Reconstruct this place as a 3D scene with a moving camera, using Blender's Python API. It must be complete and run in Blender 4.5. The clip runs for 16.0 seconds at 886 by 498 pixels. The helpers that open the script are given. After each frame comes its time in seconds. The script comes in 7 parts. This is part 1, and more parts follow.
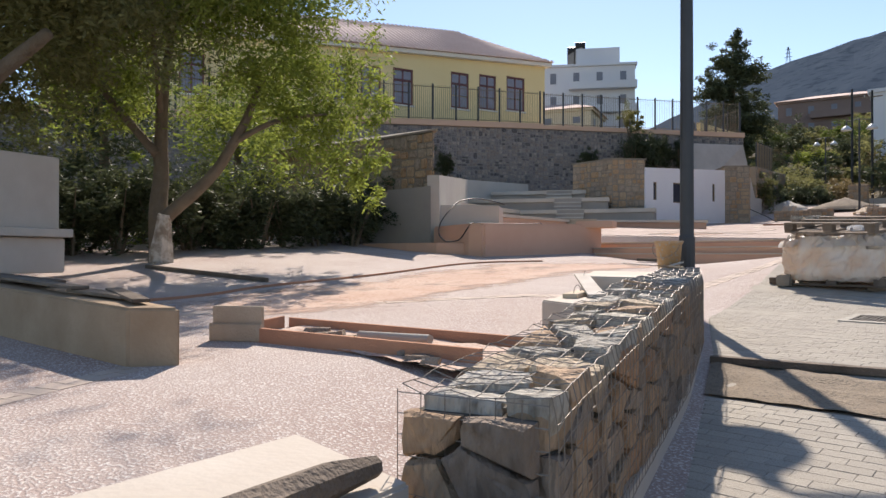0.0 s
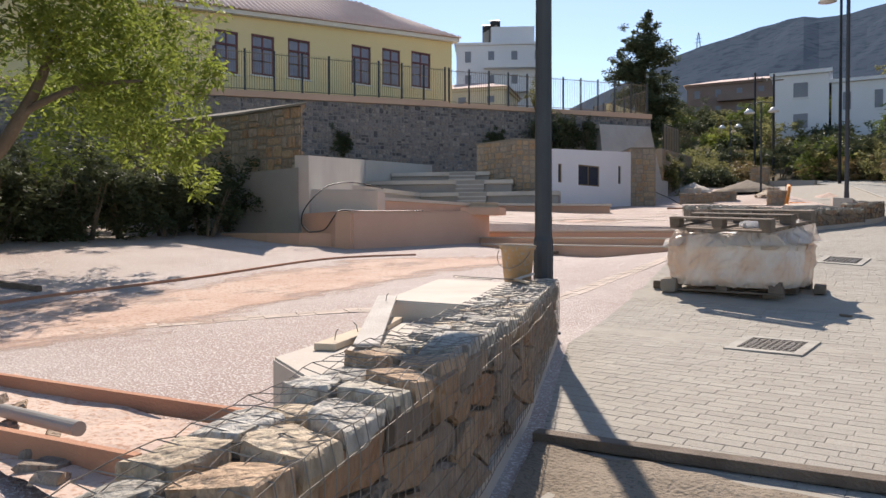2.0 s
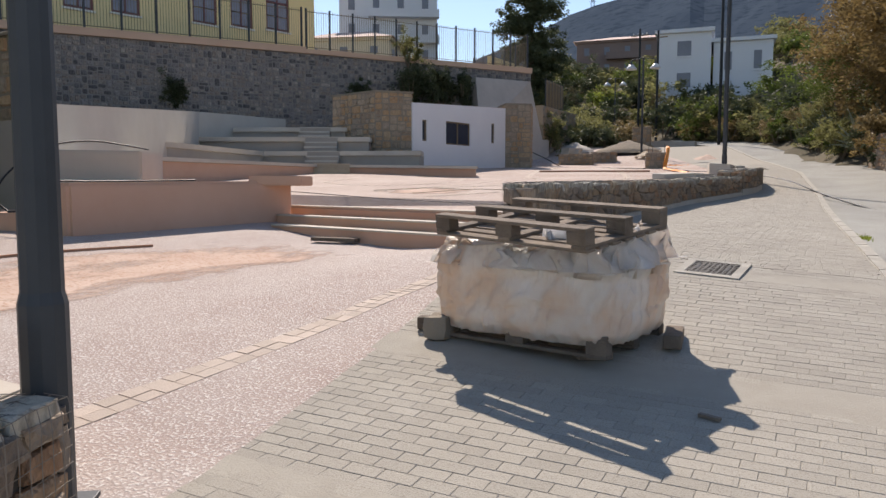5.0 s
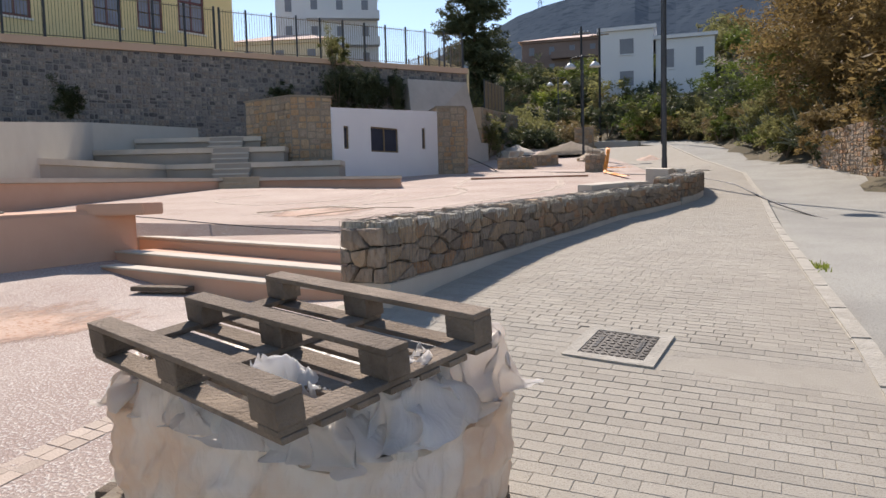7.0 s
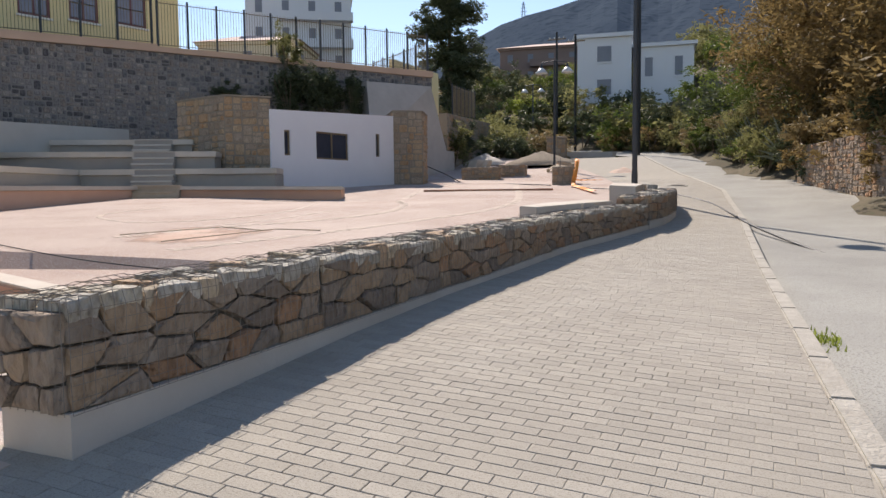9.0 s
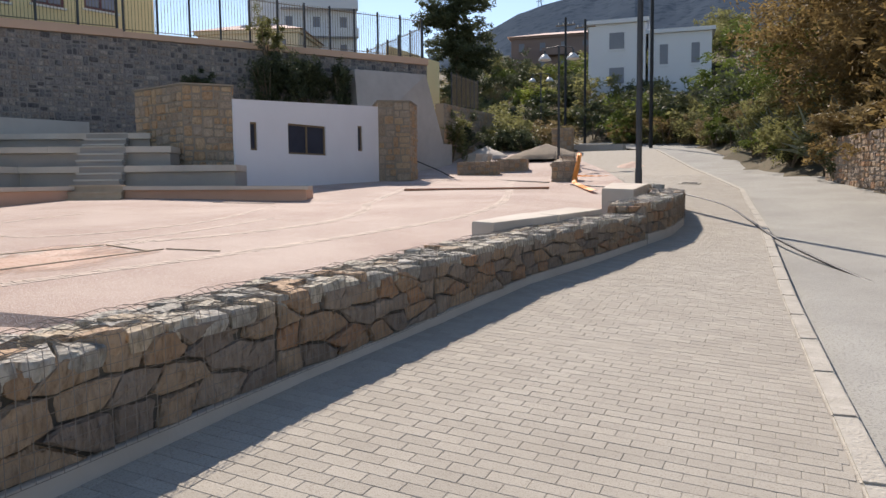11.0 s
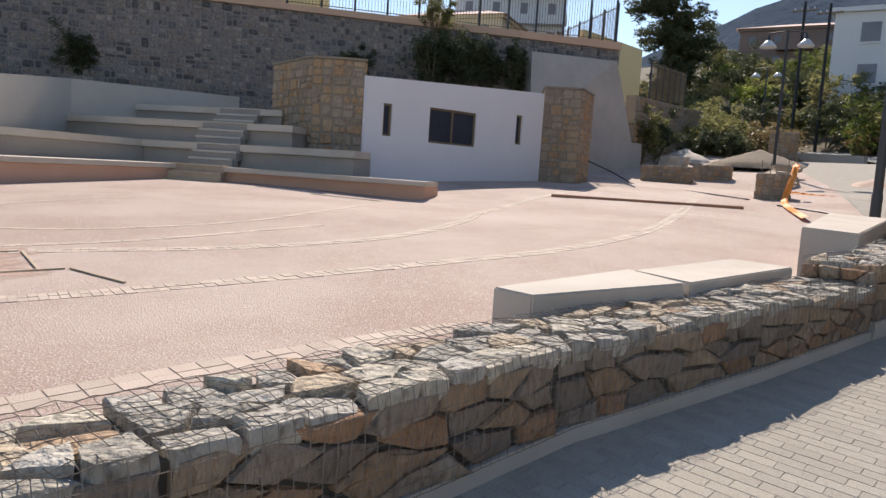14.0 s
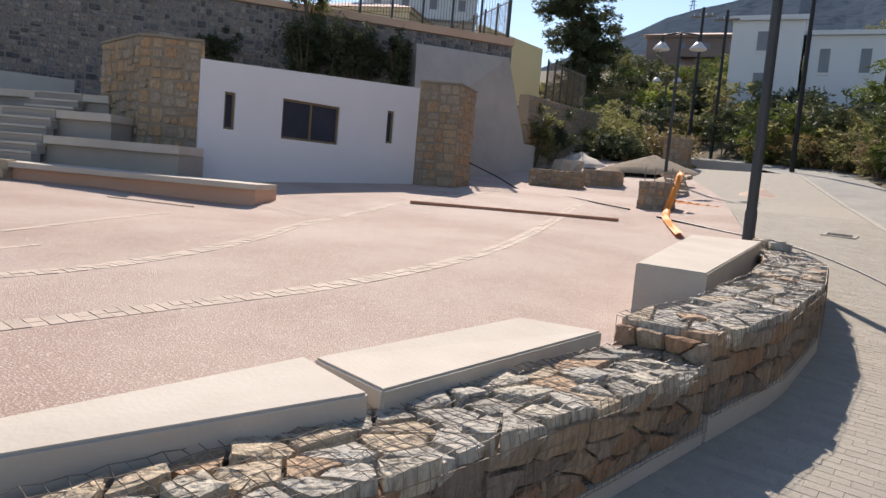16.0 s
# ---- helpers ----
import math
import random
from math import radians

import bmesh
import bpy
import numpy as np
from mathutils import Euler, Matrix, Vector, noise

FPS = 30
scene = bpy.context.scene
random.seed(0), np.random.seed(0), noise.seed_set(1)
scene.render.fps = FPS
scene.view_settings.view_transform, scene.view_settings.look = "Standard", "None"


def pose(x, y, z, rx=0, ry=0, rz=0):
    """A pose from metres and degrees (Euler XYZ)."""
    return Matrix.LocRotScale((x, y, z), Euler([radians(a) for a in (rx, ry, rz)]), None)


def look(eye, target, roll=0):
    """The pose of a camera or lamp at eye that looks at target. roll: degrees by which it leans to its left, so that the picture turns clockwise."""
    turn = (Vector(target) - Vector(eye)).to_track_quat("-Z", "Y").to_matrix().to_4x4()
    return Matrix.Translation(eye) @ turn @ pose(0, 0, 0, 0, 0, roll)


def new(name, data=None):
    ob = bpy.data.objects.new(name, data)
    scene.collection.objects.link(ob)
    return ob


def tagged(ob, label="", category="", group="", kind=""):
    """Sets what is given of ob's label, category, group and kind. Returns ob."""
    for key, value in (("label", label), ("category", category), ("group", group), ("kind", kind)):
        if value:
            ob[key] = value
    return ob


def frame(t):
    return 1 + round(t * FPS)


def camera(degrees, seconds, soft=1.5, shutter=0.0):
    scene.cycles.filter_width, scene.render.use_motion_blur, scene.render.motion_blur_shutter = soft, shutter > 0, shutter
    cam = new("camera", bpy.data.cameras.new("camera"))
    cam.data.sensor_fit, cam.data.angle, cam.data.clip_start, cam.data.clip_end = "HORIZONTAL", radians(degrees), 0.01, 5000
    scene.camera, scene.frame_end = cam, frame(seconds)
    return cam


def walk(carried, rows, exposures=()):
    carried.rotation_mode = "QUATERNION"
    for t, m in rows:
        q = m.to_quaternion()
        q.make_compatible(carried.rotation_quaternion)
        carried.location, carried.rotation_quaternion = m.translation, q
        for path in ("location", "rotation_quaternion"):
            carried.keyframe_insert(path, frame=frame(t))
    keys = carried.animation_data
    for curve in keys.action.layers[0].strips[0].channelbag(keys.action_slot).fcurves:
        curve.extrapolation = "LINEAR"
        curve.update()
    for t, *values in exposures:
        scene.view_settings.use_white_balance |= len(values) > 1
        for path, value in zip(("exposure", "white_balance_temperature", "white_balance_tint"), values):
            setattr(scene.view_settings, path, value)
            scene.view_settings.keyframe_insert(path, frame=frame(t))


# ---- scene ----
cam = camera(63.2, 16.0)
PATH = [
    (0, (-0.281, 0.451, 1.245), (-1.641, 1.916, 1.26), 0.1),
    (0.5, (-0.314, 0.936, 1.319), (-1.6, 2.467, 1.322), 4.6),
    (1, (-0.583, 1.768, 1.363), (-1.87, 3.297, 1.446), 2.4),
    (1.5, (-0.621, 2.323, 1.465), (-1.92, 3.843, 1.523), 1.2),
    (2, (-0.736, 2.866, 1.523), (-1.931, 4.469, 1.481), -0.1),
    (2.5, (-0.907, 3.614, 1.617), (-2.095, 5.222, 1.621), 0.5),
    (3, (-1.084, 4.362, 1.678), (-2.256, 5.982, 1.637), -0.9),
    (3.5, (-1.157, 5.163, 1.732), (-2.318, 6.79, 1.669), -1.7),
    (4, (-1.166, 5.897, 1.791), (-2.296, 7.546, 1.717), -0.8),
    (4.2, (-1.233, 6.161, 1.835), (-2.276, 7.861, 1.69), -1.7),
    (6.3, (-1.291, 9.024, 2.143), (-2.21, 10.793, 1.982), 0.3),
    (6.5, (-1.297, 9.231, 2.214), (-2.196, 11.01, 2.047), -1.2),
    (7, (-1.341, 10.034, 2.244), (-2.194, 11.836, 2.085), -1.5),
    (7.5, (-1.421, 10.781, 2.301), (-2.201, 12.611, 2.095), 0.2),
    (8, (-1.408, 11.588, 2.355), (-2.192, 13.419, 2.173), -0.5),
    (8.3, (-1.439, 12.047, 2.404), (-2.268, 13.86, 2.233), -0.6),
    (8.5, (-1.472, 12.365, 2.413), (-2.296, 14.18, 2.248), 1.7),
    (9, (-1.47, 13.109, 2.456), (-2.276, 14.934, 2.315), -0.6),
    (9.2, (-1.41, 13.384, 2.521), (-2.235, 15.199, 2.366), -0.6),
    (11.3, (-1.619, 16.653, 2.758), (-2.47, 18.455, 2.593), -0.5),
    (11.5, (-1.644, 17.004, 2.797), (-2.551, 18.78, 2.653), 2.4),
    (12, (-1.813, 17.89, 2.839), (-2.827, 19.608, 2.699), 3.0),
    (12.5, (-2.035, 18.779, 2.898), (-3.319, 20.31, 2.804), 1.6),
    (13, (-2.052, 19.329, 2.923), (-3.291, 20.893, 2.787), 4.0),
    (13.5, (-2.251, 20.249, 2.971), (-3.601, 21.713, 2.788), 1.4),
    (14, (-2.288, 20.778, 3.011), (-3.594, 22.279, 2.814), 3.7),
    (14.5, (-2.383, 21.555, 3.06), (-3.684, 23.062, 2.869), 1.5),
    (15, (-2.433, 22.223, 3.101), (-3.628, 23.812, 2.882), 3.1),
    (15.5, (-2.417, 22.964, 3.176), (-3.509, 24.627, 2.967), 0.8),
    (16, (-2.482, 23.683, 3.277), (-3.614, 25.322, 3.09), 4.9),
]
UNIT = 0.87  # metres to a unit of the plan below
walk(cam, [(t, look(Vector(eye) * UNIT, Vector(target) * UNIT, roll)) for t, eye, target, roll in PATH], [(0, 0.66, 6950, 14), (3.5, 0.62, 6950, 14), (4.0, 0.5, 6950, 14), (4.3, 0.45, 6950, 14), (6.3, 0.6, 6950, 14), (16, 0.6, 6950, 14)])

# ---- light ----
TO_SUN = Vector((-0.43, 0.60, 0.68)).normalized()
world = bpy.data.worlds.new("sky")
scene.world = world
world.use_nodes = True
wn, wl = world.node_tree.nodes, world.node_tree.links
sky = wn.new("ShaderNodeTexSky")
sky.sky_type, sky.sun_disc = "NISHITA", False
sky.sun_elevation = math.asin(TO_SUN.z)
sky.sun_rotation = math.atan2(TO_SUN.x, TO_SUN.y)
sky.air_density, sky.dust_density, sky.ozone_density = 0.95, 0.12, 2.0
wn["Background"].inputs["Strength"].default_value = 0.112
wl.new(sky.outputs["Color"], wn["Background"].inputs["Color"])
sun = new("sun", bpy.data.lights.new("sun", "SUN"))
sun.data.energy, sun.data.angle, sun.data.color = 4.1, radians(0.55), (1.0, 0.94, 0.87)
sun.matrix_world = look((0, 0, 60), Vector((0, 0, 60)) - TO_SUN)


# ---- materials ----
def material(name, c1, c2, scale=3.0, rough=0.85, bump=0.2, grain=60.0, c3=None, island=0.0, stain=0.35, metal=0.0, objrand=0.0, detail=6.0):
    """Two colours mixed by coarse noise, a third in fine grains, with bump."""
    m = bpy.data.materials.new(name)
    m.use_nodes = True
    n, l = m.node_tree.nodes, m.node_tree.links
    b = n["Principled BSDF"]
    b.inputs["Roughness"].default_value, b.inputs["Metallic"].default_value = rough, metal
    b.inputs["Specular IOR Level"].default_value = 0.3
    geo = n.new("ShaderNodeNewGeometry")
    n1 = n.new("ShaderNodeTexNoise")
    n1.inputs["Scale"].default_value, n1.inputs["Detail"].default_value, n1.inputs["Roughness"].default_value = scale, detail, 0.62
    l.new(geo.outputs["Position"], n1.inputs["Vector"])
    n2 = n.new("ShaderNodeTexNoise")
    n2.inputs["Scale"].default_value, n2.inputs["Detail"].default_value = grain, 3
    l.new(geo.outputs["Position"], n2.inputs["Vector"])
    r1 = n.new("ShaderNodeMapRange")
    r1.inputs["From Min"].default_value, r1.inputs["From Max"].default_value = 0.5 - stain, 0.5 + stain
    l.new(n1.outputs["Fac"], r1.inputs["Value"])
    mix = n.new("ShaderNodeMix")
    mix.data_type = "RGBA"
    mix.inputs["A"].default_value, mix.inputs["B"].default_value = (*c1, 1), (*c2, 1)
    l.new(r1.outputs["Result"], mix.inputs["Factor"])
    out = mix.outputs["Result"]
    if c3:
        r2 = n.new("ShaderNodeMapRange")
        r2.inputs["From Min"].default_value, r2.inputs["From Max"].default_value = 0.52, 0.64
        l.new(n2.outputs["Fac"], r2.inputs["Value"])
        mx = n.new("ShaderNodeMix")
        mx.data_type = "RGBA"
        mx.inputs["B"].default_value = (*c3, 1)
        l.new(r2.outputs["Result"], mx.inputs["Factor"])
        l.new(out, mx.inputs["A"])
        out = mx.outputs["Result"]
    if island or objrand:
        hsv = n.new("ShaderNodeHueSaturation")
        rr = n.new("ShaderNodeMapRange")
        k = island or objrand
        rr.inputs["To Min"].default_value, rr.inputs["To Max"].default_value = 1 - k, 1 + k
        if island:
            l.new(geo.outputs["Random Per Island"], rr.inputs["Value"])
        else:
            oi = n.new("ShaderNodeObjectInfo")
            l.new(oi.outputs["Random"], rr.inputs["Value"])
        l.new(rr.outputs["Result"], hsv.inputs["Value"])
        l.new(out, hsv.inputs["Color"])
        out = hsv.outputs["Color"]
    l.new(out, b.inputs["Base Color"])
    if bump:
        bp = n.new("ShaderNodeBump")
        bp.inputs["Strength"].default_value, bp.inputs["Distance"].default_value = bump, 0.02
        l.new(n2.outputs["Fac"], bp.inputs["Height"])
        l.new(bp.outputs["Normal"], b.inputs["Normal"])
    return m


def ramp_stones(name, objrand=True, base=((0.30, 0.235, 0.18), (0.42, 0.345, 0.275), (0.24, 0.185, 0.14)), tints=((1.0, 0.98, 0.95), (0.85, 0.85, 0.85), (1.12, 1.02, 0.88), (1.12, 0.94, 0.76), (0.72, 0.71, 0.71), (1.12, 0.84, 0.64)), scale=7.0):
    """Rubble stone, its tint picked per piece."""
    m = material(name, base[0], base[1], scale, 0.9, 0.9, 22.0, base[2], stain=0.22)
    n, l = m.node_tree.nodes, m.node_tree.links
    # strata: the noise is drawn out along the bedding of each stone
    mp = n.new("ShaderNodeMapping")
    mp.inputs["Scale"].default_value = (1.5, 1.2, 0.55) if objrand else (1, 1, 0.6)
    g0 = n.new("ShaderNodeNewGeometry")
    l.new(g0.outputs["Position"], mp.inputs["Vector"])
    for q in [q for q in n if q.type == "TEX_NOISE"]:
        q.inputs["Detail"].default_value = 7
        l.new(mp.outputs["Vector"], q.inputs["Vector"])
    for q in n:
        if q.type == "MAP_RANGE" and abs(q.inputs["From Min"].default_value - 0.52) < 1e-4:
            q.inputs["From Min"].default_value, q.inputs["From Max"].default_value = 0.46, 0.72
        if q.type == "BUMP":
            q.inputs["Distance"].default_value = 0.05
    b = n["Principled BSDF"]
    old = b.inputs["Base Color"].links[0].from_socket
    rp = n.new("ShaderNodeValToRGB")
    e = rp.color_ramp.elements
    rp.color_ramp.interpolation = "CONSTANT"
    e[0].position, e[0].color = 0, (*tints[0], 1)
    e[1].position, e[1].color = 0.24, (*tints[1], 1)
    for p, c in zip((0.42, 0.62, 0.78, 0.9), tints[2:]):
        q = e.new(p)
        q.color = (*c, 1)
    if objrand:
        oi = n.new("ShaderNodeObjectInfo")
        l.new(oi.outputs["Random"], rp.inputs["Fac"])
    else:
        g = n.new("ShaderNodeNewGeometry")
        l.new(g.outputs["Random Per Island"], rp.inputs["Fac"])
    mx = n.new("ShaderNodeMix")
    mx.data_type, mx.blend_type = "RGBA", "MULTIPLY"
    mx.inputs["Factor"].default_value = 1
    l.new(old, mx.inputs["A"])
    l.new(rp.outputs["Color"], mx.inputs["B"])
    l.new(mx.outputs["Result"], b.inputs["Base Color"])
    return m


PAVER = material("paver", (0.35, 0.315, 0.26), (0.43, 0.395, 0.335), 1.3, 0.9, 0.3, 120.0, (0.31, 0.28, 0.23), objrand=0.07)
PAVER_F = material("paver_far", (0.35, 0.315, 0.26), (0.43, 0.395, 0.335), 1.3, 0.9, 0.3, 120.0, (0.31, 0.28, 0.23), island=0.07)
JOINT = material("joint", (0.34, 0.305, 0.25), (0.42, 0.385, 0.325), 4.0, 0.95, 0.3, 90.0)
PEBBLE = material("pebble_plaza", (0.37, 0.262, 0.212), (0.475, 0.372, 0.312), 0.45, 0.85, 0.6, 75.0, (0.56, 0.48, 0.42), stain=0.13, detail=9.0)
PEBBLE_LOW = material("pebble_grey", (0.36, 0.262, 0.222), (0.45, 0.37, 0.325), 0.45, 0.85, 0.7, 62.0, (0.66, 0.61, 0.56), stain=0.15, detail=9.0)
SETT_F = material("sett_far", (0.47, 0.375, 0.305), (0.57, 0.475, 0.395), 3.0, 0.85, 0.3, 90.0, island=0.12)
DUST = material("red_dust", (0.55, 0.39, 0.30), (0.66, 0.53, 0.44), 0.9, 0.95, 0.5, 30.0, (0.48, 0.30, 0.21))
ASPHALT = material("worn_asphalt", (0.30, 0.29, 0.26), (0.38, 0.37, 0.33), 0.6, 0.9, 0.5, 60.0, (0.26, 0.25, 0.225), stain=0.14)
EARTH = material("dry_earth", (0.09, 0.075, 0.045), (0.16, 0.125, 0.08), 0.5, 0.95, 0.7, 9.0, (0.09, 0.085, 0.045))
GRAVEL = material("gravel_strip", (0.20, 0.155, 0.11), (0.34, 0.28, 0.21), 2.0, 0.95, 0.8, 50.0, (0.18, 0.15, 0.11))
CREAM = material("cream_concrete", (0.49, 0.425, 0.35), (0.60, 0.54, 0.46), 1.2, 0.85, 0.15, 40.0, stain=0.22)
PATCH = material("rough_mortar", (0.36, 0.33, 0.28), (0.50, 0.465, 0.40), 6.0, 0.95, 0.6, 45.0, stain=0.2)
CONCRETE = material("grey_concrete", (0.44, 0.41, 0.36), (0.55, 0.52, 0.46), 0.9, 0.9, 0.2, 30.0)
CONCRETE_D = material("old_concrete", (0.30, 0.27, 0.24), (0.42, 0.38, 0.33), 0.7, 0.9, 0.3, 20.0)
TERRA = material("terracotta_plaster", (0.56, 0.34, 0.235), (0.64, 0.42, 0.31), 1.1, 0.85, 0.15, 40.0)
WHITE = material("white_paint", (0.74, 0.74, 0.76), (0.81, 0.81, 0.82), 0.8, 0.8, 0.06, 30.0)
YELLOW = material("yellow_plaster", (0.80, 0.63, 0.31), (0.84, 0.68, 0.37), 0.5, 0.85, 0.05, 20.0)
PEACH = material("peach_plaster", (0.58, 0.38, 0.26), (0.66, 0.45, 0.32), 0.5, 0.85, 0.08, 20.0)
CORNICE = material("cornice_white", (0.72, 0.68, 0.58), (0.78, 0.74, 0.66), 0.6, 0.8, 0.05, 20.0)
TILE = material("roof_tile", (0.52, 0.36, 0.30), (0.66, 0.50, 0.43), 0.9, 0.85, 0.2, 14.0, objrand=0.15)
CURTAIN = material("curtained_glass", (0.20, 0.20, 0.24), (0.32, 0.32, 0.36), 2.0, 0.15, 0.0, 5.0)
MAROON = material("maroon_paint", (0.15, 0.06, 0.06), (0.20, 0.09, 0.085), 3.0, 0.5, 0.05, 30.0)
GLASS = material("dark_glass", (0.03, 0.035, 0.05), (0.07, 0.075, 0.10), 0.8, 0.12, 0.0, 5.0)
FENCE = material("fence_paint", (0.16, 0.12, 0.07), (0.24, 0.18, 0.11), 3.0, 0.55, 0.05, 40.0)
POLE = material("grey_metal", (0.045, 0.05, 0.055), (0.075, 0.08, 0.085), 2.0, 0.5, 0.05, 60.0)
WIRE = material("galvanised_wire", (0.20, 0.18, 0.16), (0.32, 0.29, 0.26), 8.0, 0.55, 0.0, 60.0, metal=0.7)
CABLE = material("black_cable", (0.012, 0.012, 0.013), (0.03, 0.03, 0.03), 6.0, 0.5, 0.0, 60.0)
TIMBER = material("grey_timber", (0.13, 0.10, 0.075), (0.27, 0.215, 0.165), 5.0, 0.9, 0.6, 70.0, stain=0.25, objrand=0.25)
PINE = material("pine_board", (0.44, 0.34, 0.23), (0.60, 0.50, 0.38), 4.0, 0.85, 0.4, 60.0, objrand=0.15)
PLANK = material("terracotta_board", (0.42, 0.20, 0.12), (0.52, 0.28, 0.17), 3.0, 0.9, 0.4, 60.0)
STONE = ramp_stones("rubble_stone")
STONE_F = ramp_stones("rubble_stone_far", False)
MASONRY = ramp_stones("masonry_stone", False, ((0.36, 0.28, 0.20), (0.46, 0.375, 0.28), (0.27, 0.21, 0.15)), ((1, 1, 1), (0.9, 0.9, 0.92), (1.12, 1.02, 0.88), (1.1, 0.92, 0.74), (0.8, 0.78, 0.76), (1.05, 0.85, 0.68)))
MASONRY_G = ramp_stones("grey_masonry", False, ((0.21, 0.19, 0.18), (0.35, 0.32, 0.295), (0.13, 0.12, 0.115)), ((1, 1, 1), (0.72, 0.74, 0.78), (1.2, 1.14, 1.05), (1.1, 1.0, 0.9), (0.5, 0.5, 0.53), (1.4, 1.33, 1.22)))
MORTAR_G = material("grey_mortar", (0.215, 0.197, 0.182), (0.31, 0.283, 0.262), 1.2, 0.95, 0.5, 20.0)
# paler rubble for the gabion tops, with their sunlight put into the colour
STONE_SUNLIT = ramp_stones("cap_stone", True, ((0.43, 0.395, 0.335), (0.64, 0.595, 0.515), (0.24, 0.215, 0.18)), ((1, 1, 1), (0.88, 0.88, 0.87), (1.1, 1.07, 1.0), (1.06, 0.93, 0.78), (0.76, 0.76, 0.75), (1.0, 0.76, 0.58)), 5.0)
MORTAR = material("mortar", (0.24, 0.20, 0.155), (0.32, 0.275, 0.215), 2.0, 0.95, 0.5, 30.0)
# near black, painting the shade in the gaps between gabion stones
SHADE_STONE = material("gap_shade_core", (0.07, 0.06, 0.05), (0.11, 0.10, 0.08), 6.0, 0.95, 0.6, 25.0)
IRON = material("cast_iron", (0.06, 0.055, 0.05), (0.12, 0.11, 0.10), 5.0, 0.6, 0.3, 70.0, metal=0.5)
BUCKET = material("dirty_plastic", (0.42, 0.26, 0.13), (0.55, 0.38, 0.22), 9.0, 0.7, 0.2, 40.0, (0.40, 0.37, 0.33))
LAMP_W = material("lamp_white", (0.6, 0.6, 0.58), (0.68, 0.68, 0.66), 2.0, 0.4, 0.0, 30.0)
ORANGE = material("orange_mesh", (0.85, 0.24, 0.03), (0.9, 0.34, 0.06), 5.0, 0.6, 0.1, 60.0)
BARK = material("bark", (0.12, 0.09, 0.06), (0.22, 0.17, 0.12), 4.0, 0.95, 0.9, 25.0)
LIME = material("limewash", (0.26, 0.21, 0.16), (0.60, 0.54, 0.46), 6.0, 0.95, 0.7, 25.0, stain=0.12)
PVC = material("grey_pipe", (0.27, 0.245, 0.215), (0.38, 0.35, 0.31), 3.0, 0.5, 0.05, 40.0)


def leaf_material(name, c1, c2, trans=0.35):
    m = bpy.data.materials.new(name)
    m.use_nodes = True
    n, l = m.node_tree.nodes, m.node_tree.links
    b = n["Principled BSDF"]
    b.inputs["Roughness"].default_value, b.inputs["Specular IOR Level"].default_value = 0.6, 0.25
    g = n.new("ShaderNodeNewGeometry")
    nz = n.new("ShaderNodeTexNoise")
    nz.inputs["Scale"].default_value = 0.9
    l.new(g.outputs["Position"], nz.inputs["Vector"])
    ad = n.new("ShaderNodeMath")
    ad.operation = "MULTIPLY_ADD"
    ad.inputs[1].default_value, ad.inputs[2].default_value = 0.55, -0.02
    l.new(g.outputs["Random Per Island"], ad.inputs[0])
    a2 = n.new("ShaderNodeMath")
    a2.operation = "MULTIPLY_ADD"
    a2.inputs[1].default_value = 0.8
    l.new(nz.outputs["Fac"], a2.inputs[0])
    l.new(ad.outputs[0], a2.inputs[2])
    mix = n.new("ShaderNodeMix")
    mix.data_type = "RGBA"
    mix.inputs["A"].default_value, mix.inputs["B"].default_value = (*c1, 1), (*c2, 1)
    l.new(a2.outputs[0], mix.inputs["Factor"])
    l.new(mix.outputs["Result"], b.inputs["Base Color"])
    tr = n.new("ShaderNodeBsdfTranslucent")
    l.new(mix.outputs["Result"], tr.inputs["Color"])
    ms = n.new("ShaderNodeMixShader")
    ms.inputs["Fac"].default_value = trans
    l.new(b.outputs["BSDF"], ms.inputs[1])
    l.new(tr.outputs["BSDF"], ms.inputs[2])
    l.new(ms.outputs["Shader"], n["Material Output"].inputs["Surface"])
    return m


LEAF_Y = leaf_material("leaf_yellow_green", (0.09, 0.125, 0.03), (0.31, 0.36, 0.07), 0.6)
LEAF_D = leaf_material("leaf_dark", (0.042, 0.056, 0.03), (0.11, 0.125, 0.062), 0.35)
LEAF_O = leaf_material("leaf_olive", (0.10, 0.108, 0.045), (0.26, 0.25, 0.10), 0.6)
LEAF_B = leaf_material("leaf_autumn", (0.115, 0.082, 0.042), (0.28, 0.20, 0.08), 0.5)
LEAF_G = leaf_material("leaf_green", (0.06, 0.09, 0.02), (0.16, 0.20, 0.045), 0.4)
DRY = leaf_material("dry_grass", (0.16, 0.12, 0.05), (0.34, 0.26, 0.13), 0.3)


# ---- mesh helpers ----
def mesh_of(name, bm, mat, smooth=False):
    me = bpy.data.meshes.new(name)
    bm.to_mesh(me)
    bm.free()
    me.materials.append(mat)
    if smooth:
        me.polygons.foreach_set("use_smooth", [True] * len(me.polygons))
    return me


def raw_mesh(name, verts, faces, mat):
    me = bpy.data.meshes.new(name)
    me.from_pydata(verts, [], faces)
    me.materials.append(mat)
    return me


def part(name, bm, mat, parent=None, label="", smooth=False):
    ob = new(name, mesh_of(name, bm, mat, smooth))
    ob.parent = parent
    return tagged(ob, label)


def thing(name, at, label, category, group="", kind="", rz=0.0):
    ob = new(name)
    ob.empty_display_size = 0.1
    ob.matrix_world = pose(*at, 0, 0, rz)
    return tagged(ob, label, category, group, kind)


